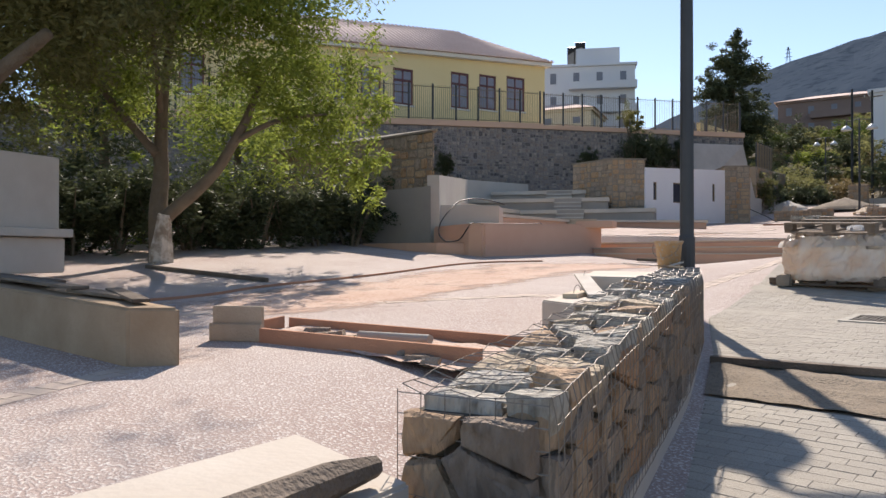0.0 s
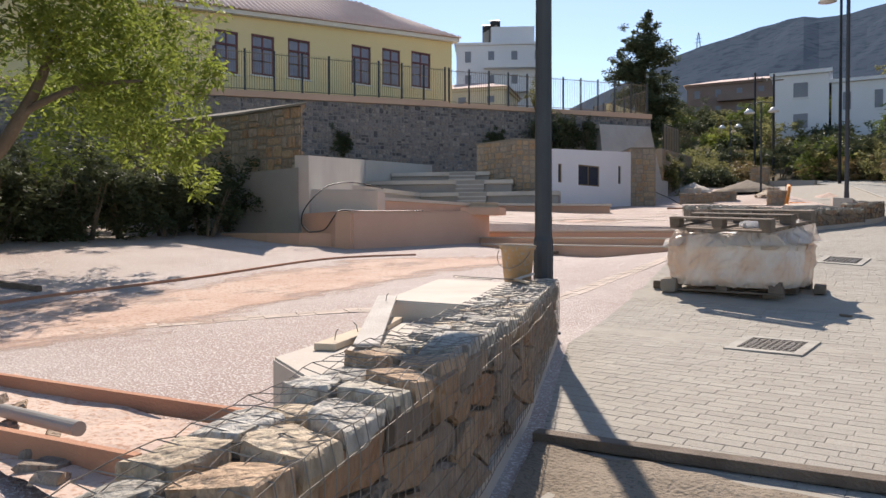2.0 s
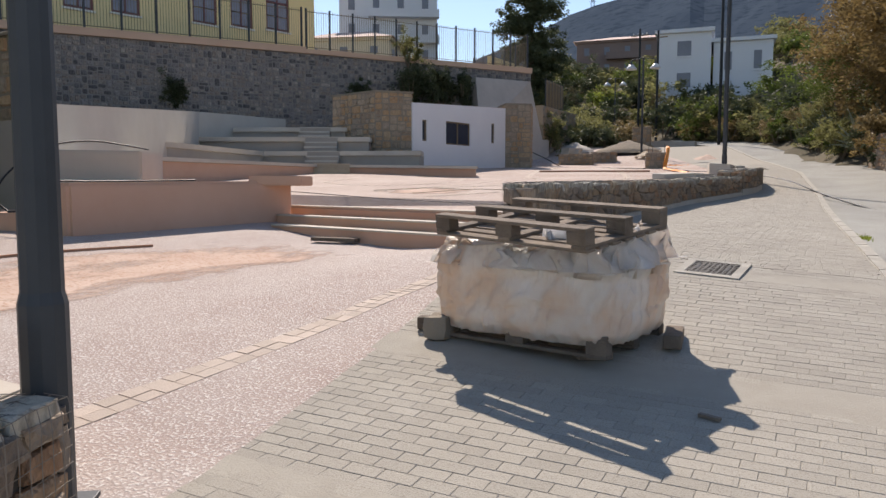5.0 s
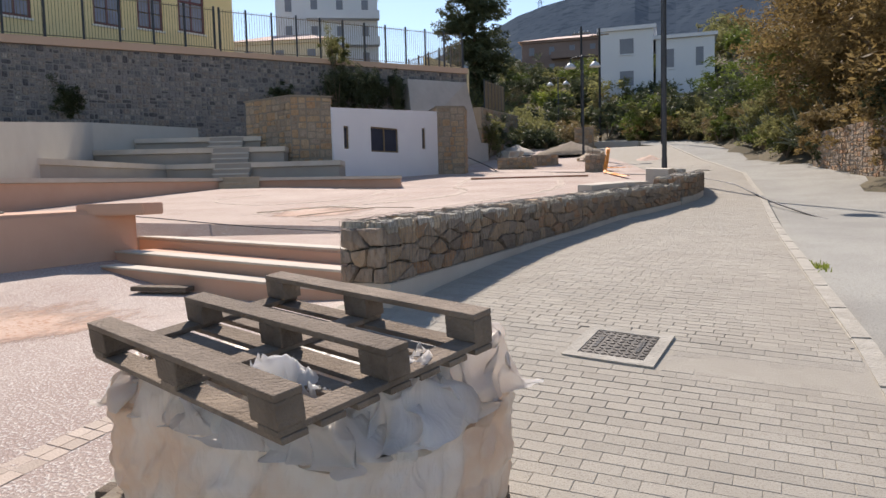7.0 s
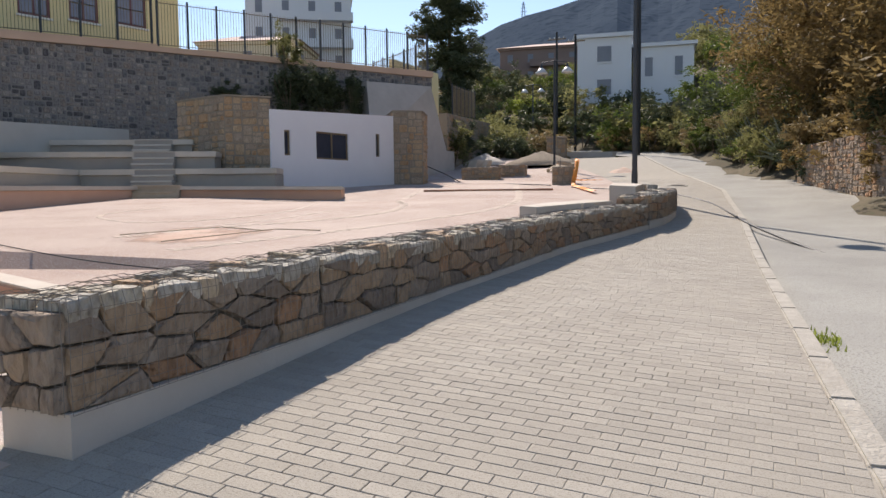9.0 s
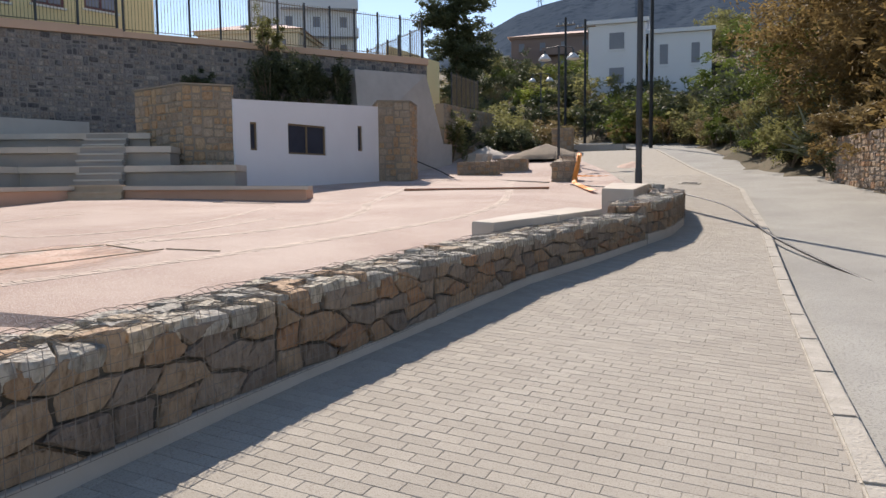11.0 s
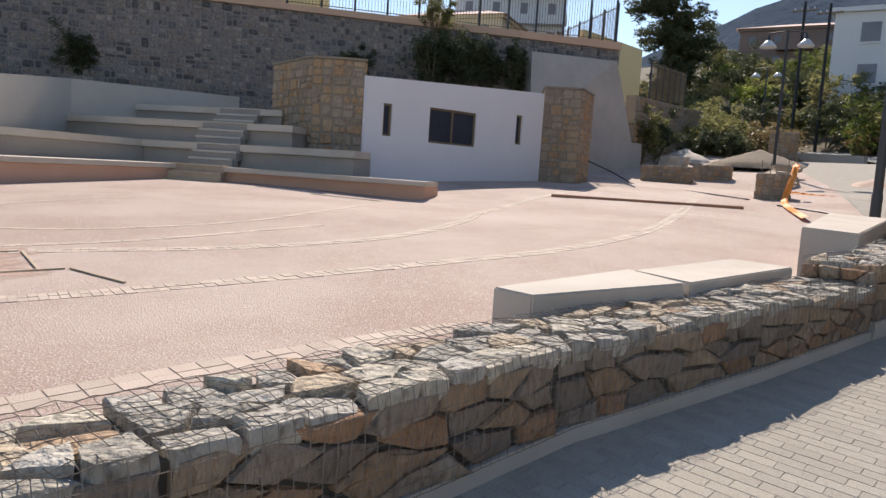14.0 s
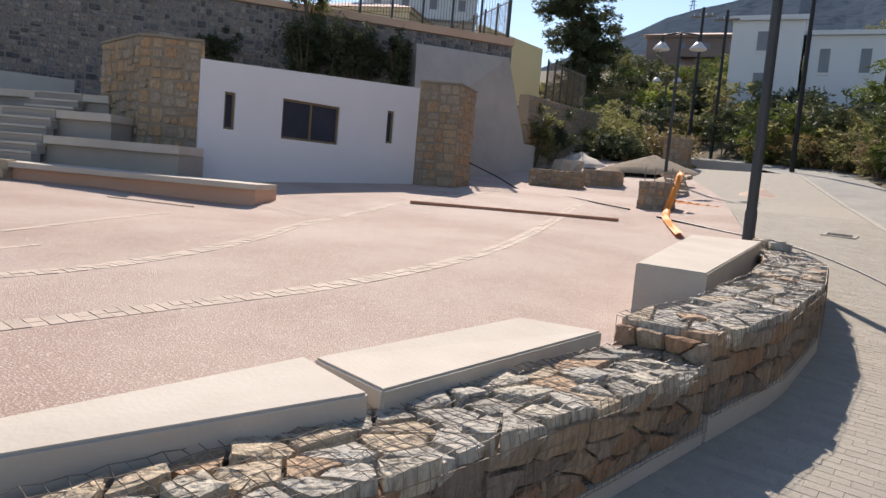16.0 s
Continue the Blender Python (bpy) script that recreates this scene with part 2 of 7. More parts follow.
def box(bm, c, s, rz=0.0, rx=0.0, ry=0.0, bevel=0.0):
    """A box of centre c and size s, turned, with chamfered edges."""
    r = bmesh.ops.create_cube(bm, size=1.0, matrix=pose(*c, rx, ry, rz) @ Matrix.Diagonal((*s, 1)))
    if bevel:
        es = {e for v in r["verts"] for e in v.link_edges}
        bmesh.ops.bevel(bm, geom=list(es), offset=bevel, segments=2, affect="EDGES", profile=0.6)
    return bm


def prism(bm, pts, z0, z1):
    """An upright prism over a plan polygon; z0 and z1 are numbers or lists, one for each corner."""
    k = len(pts)
    a = z0 if isinstance(z0, (list, tuple)) else [z0] * k
    b = z1 if isinstance(z1, (list, tuple)) else [z1] * k
    lo = [bm.verts.new((p[0], p[1], a[i])) for i, p in enumerate(pts)]
    hi = [bm.verts.new((p[0], p[1], b[i])) for i, p in enumerate(pts)]
    fs = [bm.faces.new(lo[::-1]), bm.faces.new(hi)]
    for i in range(k):
        j = (i + 1) % k
        fs.append(bm.faces.new((lo[i], lo[j], hi[j], hi[i])))
    bmesh.ops.recalc_face_normals(bm, faces=fs)
    return bm


def soften(bm, w):
    es = [e for e in bm.edges if len(e.link_faces) == 2 and e.calc_face_angle(0) > 0.6]
    bmesh.ops.bevel(bm, geom=es, offset=w, segments=2, affect="EDGES")
    return bm


def tube(bm, pts, radii, sides=8):
    """A tapered tube along points."""
    rings = []
    for i, p in enumerate(pts):
        p = Vector(p)
        d = (Vector(pts[min(i + 1, len(pts) - 1)]) - Vector(pts[max(i - 1, 0)])).normalized()
        u = d.orthogonal().normalized()
        if i and rings:
            u = (prev - d * prev.dot(d)).normalized()
        prev = u
        w = d.cross(u)
        r = radii[i] if isinstance(radii, (list, tuple)) else radii
        rings.append([bm.verts.new(p + (u * math.cos(2 * math.pi * k / sides) + w * math.sin(2 * math.pi * k / sides)) * r) for k in range(sides)])
    for a, b in zip(rings, rings[1:]):
        for k in range(sides):
            bm.faces.new((a[k], a[(k + 1) % sides], b[(k + 1) % sides], b[k]))
    bm.faces.new(rings[0][::-1])
    bm.faces.new(rings[-1])
    return bm


def interp(y, table):
    return float(np.interp(y, [r[0] for r in table], [r[1] for r in table]))


def along(pts, s):
    """The point at share s of a polyline's length, and the direction there."""
    seg = [(Vector(a), Vector(b)) for a, b in zip(pts, pts[1:])]
    tot = sum((b - a).length for a, b in seg)
    d = s * tot
    for a, b in seg:
        if d <= (b - a).length or (a, b) == seg[-1]:
            return a + (b - a) * (d / (b - a).length), (b - a).normalized()
        d -= (b - a).length


def length(pts):
    return sum((Vector(b) - Vector(a)).length for a, b in zip(pts, pts[1:]))


def smooth_line(pts, n):
    """A polyline of n points through pts, rounded."""
    out = []
    P = [Vector(p) for p in pts]
    for i in range(n):
        u = i / (n - 1) * (len(P) - 1)
        k = min(int(u), len(P) - 2)
        f = u - k
        p0, p1, p2, p3 = P[max(k - 1, 0)], P[k], P[k + 1], P[min(k + 2, len(P) - 1)]
        out.append(0.5 * ((2 * p1) + (p2 - p0) * f + (2 * p0 - 5 * p1 + 4 * p2 - p3) * f * f + (3 * p1 - p0 - 3 * p2 + p3) * f ** 3))
    return out


# ---- ground ----
SIDE = [(-30, -1.9), (-5, -0.5), (0, -0.15), (5, 0.22), (7, 0.36), (10, 0.52), (12, 0.74), (14, 1.06), (15.5, 1.26), (18, 1.4), (20, 1.47), (22, 1.52), (24.5, 1.62), (28, 1.8), (32, 2.03), (36, 2.35), (40, 2.72), (50, 3.5), (60, 4.95), (70, 6.1), (120, 10.5)]
KERB = [(-30, 2.3), (5, 0.1), (16, -0.74), (18, -0.92), (25, -1.4), (32, -1.8), (40, -2.6), (50, -5.0), (60, -8.2), (65, -11.5), (70, -18.0), (75, -27.0), (90, -58.0)]
BANK = [(-30, 2.3), (5, 0.1), (16, -0.74), (18, -0.92), (25, -1.4), (32, -1.8), (40, -2.6), (50, -5.0), (60, -8.0), (70, -11.5), (90, -20)]


def side_z(y):
    return interp(y, SIDE)


def pave_z(x, y):
    """The pavement falls a little from the wall to the kerb."""
    return side_z(y) - 0.055 * min(max((y - 10) / 5, 0), 1) * min(max(x + 4.4, 0), 4)


def low_z(x, y):
    return 0.5 + 0.045 * (y - 6) + 0.025 * (-x - 5) + 0.05 * max(0, -x - 9)


def up_z(x, y):
    return 1.86 + 0.03 * (-5.1 - x) + 0.05 * (y - 24.6) + 0.1 * max(0, y - 50)


def ground_z(x, y):
    """The paved height of the lower court and the pavement, run into one another."""
    f = min(max((pave_left(y) - x) / 2.6, 0), 1)
    return pave_z(x, y) * (1 - f) + low_z(x, y) * f


def court_z(x, y):
    f = min(max((pave_left(y) - x) / 3.0, 0), 1) if y > 26 else 1
    g = min(max((y - 26) / 8, 0), 1)
    w = 1 - g * (1 - f)
    dip = 0.17 * math.exp(-((x + 13.8) ** 2 + (y - 33.2) ** 2) / 9.0)
    return pave_z(x, y) * (1 - w) + up_z(x, y) * w - dip


def sheet(name, xs0, xs1, ys, nx, height, mat, label, category, drop=0.0, kind="structure"):
    """A ground sheet between two edges x0(y) and x1(y)."""
    V, F = [], []
    for y in ys:
        a, b = xs0(y), xs1(y)
        for i in range(nx + 1):
            x = a + (b - a) * i / nx
            V.append((x, y, height(x, y) - drop))
    for j in range(len(ys) - 1):
        for i in range(nx):
            k = j * (nx + 1) + i
            F.append((k, k + 1, k + nx + 2, k + nx + 1))
    return tagged(new(name, raw_mesh(name, V, F, mat)), label, category, kind=kind)


def steps_of(a, b, n):
    return [a + (b - a) * i / n for i in range(n + 1)]


EDGE_A = [(-1.47, 2.2), (-1.83, 3.4), (-2.34, 5.05), (-2.95, 6.7), (-4.0, 9.1)]
FACE_B = [(-4.4, 15.42), (-4.4, 20), (-4.33, 22), (-4.23, 24.2), (-3.87, 26.2), (-3.57, 28.3)]
FACE_C = [(-3.56, 28.34), (-3.36, 29.6), (-3.36, 31.5), (-3.6, 33.6), (-4.2, 35.6), (-5.2, 37.4)]


def pave_left(y):
    return interp(y, [(-8, 0.9), (1.5, -0.9), (3.4, -1.7), (5.05, -2.3), (6.7, -2.9), (9.1, -3.95), (15.5, -4.95), (15.6, -4.5), (24.2, -4.4), (27.9, -3.8), (31.5, -3.7), (35.5, -4.8), (40, -6), (50, -9), (60, -14)])


def kerb_x(y):
    return interp(y, KERB)


sheet("pavement", pave_left, kerb_x, steps_of(-8, 60, 90), 8, pave_z, JOINT, "bed of the sloping beige paver pavement", "pavement", 0.004)
sheet("lower_court_floor", lambda y: -24, lambda y: pave_left(y) + 0.06, steps_of(-8, 18.2, 80), 40, ground_z, PEBBLE_LOW, "reddish exposed pebble concrete of the lower court", "floor")
sheet("upper_court_floor", lambda y: -30 if y > 34 else -24, lambda y: min(pave_left(y) + 0.02, -4.7 if y < 27 else 9), steps_of(20.35, 62, 60), 30, court_z, PEBBLE, "pinkish exposed pebble concrete of the upper court", "floor")
sheet("road", kerb_x, lambda y: kerb_x(y) + 4.3 - 0.26 * min(max(y - 44, 0), 6) + 0.6 * min(max(y - 60, 0), 14), steps_of(-30, 90, 80), 6, lambda x, y: pave_z(kerb_x(y), y) - 0.12, ASPHALT, "pale worn asphalt road climbing beside the pavement", "road")


def far_z(x, y):
    base = side_z(min(max(y, -30), 110)) - 0.45
    if y > 72:
        base += 0.2 * (y - 72)
    d = x - interp(y, BANK) - 4.2 + 0.27 * min(max(y - 44, 0), 6) - 0.35 * min(max(y - 60, 0), 10)
    if d > 0:
        base += 0.25 + 0.4 * min(d, 11) + 0.25 * math.sin(x * 0.9) * math.cos(y * 0.7)
    return base


V, F = [], []
gx = [-2500, -800, -300, -150, -90, -60] + steps_of(-45, 30, 30) + [45, 70, 120, 300, 900, 2500]
gy = [-2500, -600, -150, -60] + steps_of(-30, 120, 50) + [160, 240, 500, 1200, 2500]
for y in gy:
    for x in gx:
        V.append((x, y, far_z(x, y) if -100 < x < 130 and -70 < y < 300 else min(far_z(x, y), 30)))
for j in range(len(gy) - 1):
    for i in range(len(gx) - 1):
        k = j * len(gx) + i
        F.append((k, k + 1, k + len(gx) + 1, k + len(gx)))
tagged(new("ground", raw_mesh("ground", V, F, EARTH)), "dry brown earth and scrub ground around the court", "ground", kind="structure")


# ---- large structure ----
def wall_bm(bm, p0, p1, thick, lo0, lo1, hi0, hi1):
    """A wall whose face runs from p0 to p1; thick goes to the left of that way."""
    d = Vector((p1[0] - p0[0], p1[1] - p0[1], 0)).normalized()
    n = Vector((-d.y, d.x, 0)) * thick
    q = [(p0[0], p0[1]), (p1[0], p1[1]), (p1[0] + n.x, p1[1] + n.y), (p0[0] + n.x, p0[1] + n.y)]
    return prism(bm, q, [lo0, lo1, lo1, lo0], [hi0, hi1, hi1, hi0])


def split_rect(u0, u1, v0, v1, big, rnd, out, most=0.42):
    """Cut a rectangle into uneven smaller ones."""
    w, h = u1 - u0, v1 - v0
    if w * h < big * rnd.uniform(0.5, 1.7) and max(w, h) < most:
        out.append((u0, u1, v0, v1))
    elif w > h * 1.25:
        c = u0 + w * rnd.uniform(0.34, 0.66)
        split_rect(u0, c, v0, v1, big, rnd, out, most)
        split_rect(c, u1, v0, v1, big, rnd, out, most)
    else:
        c = v0 + h * rnd.uniform(0.34, 0.66)
        split_rect(u0, u1, v0, c, big, rnd, out, most)
        split_rect(u0, u1, c, v1, big, rnd, out, most)
    return out


def stone_face(bm, p0, p1, lo0, lo1, hi0, hi1, size, seed, proud=0.03, gap=0.02):
    """Rubble masonry laid on a face from p0 to p1: uneven chamfered blocks, each its own island."""
    rnd = random.Random(seed)
    d = Vector((p1[0] - p0[0], p1[1] - p0[1], 0))
    L = d.length
    d.normalize()
    n = Vector((d.y, -d.x, 0))
    o = Vector((p0[0], p0[1], 0))
    H = max(hi0 - lo0, hi1 - lo1)
    cells = []
    k = max(1, round(L / (size * 9)))
    for i in range(k):
        split_rect(L * i / k, L * (i + 1) / k, 0.0, H, size * size * 1.5, rnd, cells, size * 2.4)
    for a, b, v0, v1 in cells:
        f = (a + b) / 2 / L
        lo, hi = lo0 + (lo1 - lo0) * f, hi0 + (hi1 - hi0) * f
        q = (hi - lo) / H
        z0, z1 = lo + v0 * q, lo + v1 * q
        out = proud * rnd.uniform(0.3, 1.0)
        w, h = b - a, z1 - z0
        g = gap * rnd.uniform(0.7, 1.5)
        base, top = [], []
        for sx, sz in ((0, 0), (0.5, 0), (1, 0), (1, 0.5), (1, 1), (0.5, 1), (0, 1), (0, 0.5)):
            cut = 0.13 if sx != 0.5 and sz != 0.5 else -0.02
            x = a + w * sx + (0.5 - sx) * (2 * g / 2 + w * cut * rnd.uniform(0.2, 1.2))
            z = z0 + h * sz + (0.5 - sz) * (2 * g / 2 + h * cut * rnd.uniform(0.2, 1.2))
            x, z = min(max(x, a + g / 2), b - g / 2), min(max(z, z0 + g / 2), z1 - g / 2)
            base.append(bm.verts.new(o + d * x + Vector((0, 0, z))))
            x, z = x + (a + w / 2 - x) * 0.16, z + (z0 + h / 2 - z) * 0.16
            top.append(bm.verts.new(o + d * x + n * (out + rnd.uniform(-0.006, 0.006)) + Vector((0, 0, z))))
        bm.faces.new(top)
        for i in range(8):
            e = (i + 1) % 8
            bm.faces.new((base[i], base[e], top[e], top[i]))
    return bm


def structure(name, bm, mat, label, category):
    return tagged(part(name, bm, mat), label, category, kind="structure")


# retaining wall below the school, in two runs, with a pale cap
KINK, CORNER, LEFT = (-26.9, 38.5), (-19.3, 52.1), (-35.5, 9.0)
bm = bmesh.new()
wall_bm(bm, LEFT, KINK, 0.6, 0.0, 1.5, 7.3, 9.25)
wall_bm(bm, KINK, CORNER, 0.6, 1.5, 2.5, 9.25, 9.5)
ret = structure("wall_retaining", bm, MORTAR_G, "tall rubble stone retaining wall below the school", "wall")
bm = bmesh.new()
stone_face(bm, LEFT, KINK, 0.8, 2.5, 7.3, 9.25, 0.23, 3, 0.05, 0.038)
stone_face(bm, KINK, CORNER, 2.5, 3.0, 9.25, 9.5, 0.23, 4, 0.05, 0.038)
tagged(part("stone", bm, MASONRY_G, ret), kind="stuff")
bm = bmesh.new()
wall_bm(bm, (LEFT[0] + 0.12, LEFT[1] - 0.05), (KINK[0] + 0.12, KINK[1] - 0.05), 0.8, 7.31, 9.26, 7.62, 9.6)
wall_bm(bm, (KINK[0] + 0.12, KINK[1] - 0.05), (CORNER[0] + 0.12, CORNER[1] - 0.05), 0.8, 9.26, 9.51, 9.5, 9.85)
structure("trim_cap", bm, PEACH, "peach plastered cap along the retaining wall", "trim")
# end face and the concrete buttress
bm = bmesh.new()
wall_bm(bm, CORNER, (-27, 57.5), 0.5, 2.5, 3.5, 9.5, 9.5)
structure("wall_return", bm, CONCRETE_D, "concrete end wall of the retaining terrace", "wall")
bm = bmesh.new()
prism(bm, [(-20.2, 46.4), (-18.75, 54.2), (-19.6, 54.5), (-22, 48.2)], [2.6, 2.9, 2.9, 2.6], [5.3, 5.3, 5.3, 5.3])
lower = [(-20.35, 46.7, 5.303), (-18.95, 53.4, 5.303), (-19.7, 53.8, 5.303), (-22.2, 48.2, 5.303)]
upper = [(-20.95, 47.3, 8.75), (-19.2, 51.75, 8.95), (-19.9, 52.2, 8.95), (-22.3, 47.9, 8.75)]
ring = [[bm.verts.new(p) for p in q] for q in (lower, upper)]
for i in range(4):
    j = (i + 1) % 4
    bm.faces.new((ring[0][i], ring[0][j], ring[1][j], ring[1][i]))
bm.faces.new(ring[1])
bm.faces.new(ring[0][::-1])
structure("wall_buttress", soften(bm, 0.05), material("stained_concrete_grey", (0.38, 0.345, 0.305), (0.55, 0.51, 0.46), 0.45, 0.9, 0.35, 14.0, stain=0.2, detail=9.0), "smooth grey concrete buttress at the terrace corner", "wall")

# terrace behind the retaining wall
bm = bmesh.new()
prism(bm, [(-27.3, 38.7), (-19.8, 52.2), (-27, 57.3), (-75, 75), (-85, 10), (-36.0, 9.0)], 6.5, [9.2, 9.45, 9.45, 9.4, 7.3, 7.25])
structure("ground_terrace", bm, CONCRETE_D, "raised school yard behind the retaining wall", "ground")

# white kiosk wall with window and two slits
WA, WB = Vector((-18.0, 35.0, 0)), Vector((-16.75, 42.3, 0))
WD = (WB - WA).normalized()
WN = Vector((-WD.y, WD.x, 0))
WL = (WB - WA).length


def on_white(u, z, out=0.0):
    p = WA + WD * u - WN * out
    return Vector((p.x, p.y, z))


def holed_wall(name, origin, d, n, L, lo, hi0, hi1, holes, thick, mat, label):
    """A wall of length L along d, thickness along n, with holes (u0, u1, z0, z1) cut right through."""
    us = sorted({0.0, L, *[h[0] for h in holes], *[h[1] for h in holes]})
    zs = sorted({lo, *[h[2] for h in holes], *[h[3] for h in holes]})
    bm = bmesh.new()
    P = lambda u, z, t: Vector(origin) + d * u + n * t + Vector((0, 0, z))
    for a, b in zip(us, us[1:]):
        top = [*zs, None]
        for z0, z1 in zip(top, top[1:]):
            mid = (a + b) / 2
            zm = (z0 + (z1 if z1 is not None else z0 + 0.01)) / 2
            if any(h[0] < mid < h[1] and h[2] < zm < h[3] for h in holes):
                continue
            ta = z1 if z1 is not None else hi0 + (hi1 - hi0) * a / L
            tb = z1 if z1 is not None else hi0 + (hi1 - hi0) * b / L
            vs = [bm.verts.new(P(*q)) for q in ((a, z0, 0), (b, z0, 0), (b, tb, 0), (a, ta, 0), (a, z0, thick), (b, z0, thick), (b, tb, thick), (a, ta, thick))]
            for f in ((0, 1, 2, 3), (7, 6, 5, 4), (0, 4, 5, 1), (1, 5, 6, 2), (2, 6, 7, 3), (3, 7, 4, 0)):
                bm.faces.new([vs[i] for i in f])
    bmesh.ops.remove_doubles(bm, verts=bm.verts, dist=0.0005)
    bad = [f for f in bm.faces if any(g is not f and len(g.verts) == 4 and set(g.verts) == set(f.verts) for e in f.edges for g in e.link_faces)]
    bmesh.ops.delete(bm, geom=list(set(bad)), context="FACES_ONLY")
    bmesh.ops.recalc_face_normals(bm, faces=bm.faces)
    return structure(name, bm, mat, label, "wall")


SLITS = [(0.66, 0.97, 4.13, 5.08), (6.12, 6.4, 4.3, 5.3)]
WIN = (2.38, 4.3, 4.06, 5.15)
holed_wall("wall_kiosk", WA, WD, WN, WL, 2.5, 5.78, 6.17, [SLITS[0], WIN, SLITS[1]], 0.3, WHITE, "smooth white painted kiosk front wall")
bm = bmesh.new()
wall_bm(bm, on_white(0, 0, -0.3).xy, on_white(WL, 0, -0.3).xy, 3.0, 2.5, 2.5, 5.5, 5.85)
structure("wall_kiosk_body", bm, CONCRETE_D, "plain kiosk body behind its white front", "wall")
for i, (a, b, z0, z1) in enumerate([SLITS[0], WIN, SLITS[1]]):
    w = thing(f"window_{i + 1}", on_white((a + b) / 2, z0), "dark narrow slit window in the white wall" if i != 1 else "wide dark sliding window in the white wall", "window", kind="structure")
    inv = w.matrix_world.inverted()
    bm = bmesh.new()
    t = 0.06
    for (u0, u1, y0, y1) in ((a, b, z0, z0 + t), (a, b, z1 - t, z1), (a, a + t, z0 + t, z1 - t), (b - t, b, z0 + t, z1 - t)) + ((((a + b) / 2 - t / 2, (a + b) / 2 + t / 2, z0 + t, z1 - t),) if i == 1 else ()):
        wall_bm(bm, on_white(u0, 0, -0.05).xy, on_white(u1, 0, -0.05).xy, 0.08, y0, y0, y1, y1)
    bm.transform(inv)
    part("window_frame", bm, FENCE, w)
    bm = bmesh.new()
    wall_bm(bm, on_white(a + t, 0, -0.09).xy, on_white(b - t, 0, -0.09).xy, 0.02, z0 + t, z0 + t, z1 - t, z1 - t)
    bm.transform(inv)
    part("pane", bm, GLASS, w)


def stone_pier(name, pts, lo, his, seed, label):
    """A pier of coursed rubble: a mortar core with blocks on every side and a flat cap."""
    bm = bmesh.new()
    prism(bm, pts, lo, his)
    ob = structure(name, bm, MORTAR, label, "wall")
    bm = bmesh.new()
    k = len(pts)
    for i in range(k):
        j = (i + 1) % k
        stone_face(bm, pts[i], pts[j], lo, lo, his[i], his[j], 0.29, seed + i, 0.06, 0.035)
    tagged(part("stone", bm, MASONRY, ob), kind="stuff")
    bm = bmesh.new()
    c = sum((Vector((*p, 0)) for p in pts), Vector()) / k
    prism(bm, [((p[0] - c.x) * 1.05 + c.x, (p[1] - c.y) * 1.05 + c.y) for p in pts], [h + 0.003 for h in his], [h + 0.06 for h in his])
    part("capping", bm, MORTAR, ob)
    return ob


# piers beside the kiosk
stone_pier("wall_pier_b", [(-19.55, 34.3), (-18.06, 35.02), (-20.6, 36.9), (-22.35, 34.9)], 2.4, [6.27, 6.18, 6.25, 6.28], 20, "square pier of honey coloured coursed rubble stone")
stone_pier("wall_pier_c", [(-16.78, 42.36), (-15.57, 42.87), (-16.3, 44.9), (-18.2, 44.3)], 2.6, [6.38, 6.34, 6.4, 6.4], 40, "narrow pier of honey coloured rubble stone")
# pier A by the planters: rubble over a concrete plinth
bm = bmesh.new()
prism(bm, [(-17.2, 15.1), (-14.5, 15.25), (-16.2, 16.9), (-24, 18.8), (-25.2, 16.0)], 0.9, [3.15, 3.2, 3.2, 3.2, 3.2])
structure("wall_plinth_a", bm, CONCRETE_D, "concrete plinth under the tall stone pier", "wall")
stone_pier("wall_pier_a", [(-17.25, 15.3), (-14.58, 15.42), (-16.3, 16.8), (-24, 18.6), (-25, 16.2)], 3.1, [4.75, 4.78, 4.8, 5.2, 5.2], 60, "tall brown rubble stone pier in shade")
# pale back wall of the seating
bm = bmesh.new()
wall_bm(bm, (-14.4, 15.5), (-25.85, 30.0), 0.35, 1.0, 1.5, 3.52, 5.3)
wall_bm(bm, (-25.85, 30.0), (-26.44, 36.3), 0.35, 1.5, 3.0, 5.3, 5.54)
structure("wall_amphitheatre", bm, CONCRETE, "smooth pale grey concrete back wall of the seating", "wall")


# tiers of seats: the two lowest bend, the upper ones run straight into the back wall
# upper risers: grey concrete, picked darker to give shade below the slab overhang
TIERS = [
    ([(-17.35, 20.3), (-19.5, 30.15), (-14.25, 33.72)], [(-18.5, 20.3), (-23.6, 31.6), (-14.75, 34.75)], 2.95, TERRA),
    ([(-21.3, 23.4), (-23.06, 30.97), (-16.9, 33.7)], [(-22.4, 25.4), (-26.0, 32.0), (-17.2, 34.6)], 3.56, CONCRETE_D),
    ([(-25.9, 29.9), (-22.6, 31.66), (-19.35, 33.5)], [(-26.2, 32.3), (-23.4, 33.8), (-20.2, 35.2)], 4.2, CONCRETE_D),
    ([(-26.0, 32.15), (-23.7, 33.36), (-21.4, 34.6)], [(-26.3, 35.6), (-24.6, 36.0), (-22.0, 36.2)], 4.78, CONCRETE_D)]
STAIR_AT, STAIR_D = Vector((-18.67, 30.13)), Vector((-0.72, 0.70)).normalized()


def crossing(p, q):
    """Where the axis of the stair meets the line from p to q, and the line's direction."""
    p, e = Vector(p), (Vector(q) - Vector(p)).normalized()
    w = p - STAIR_AT
    k = (w.x * e.y - w.y * e.x) / (STAIR_D.x * e.y - STAIR_D.y * e.x)
    return STAIR_AT + STAIR_D * k, e


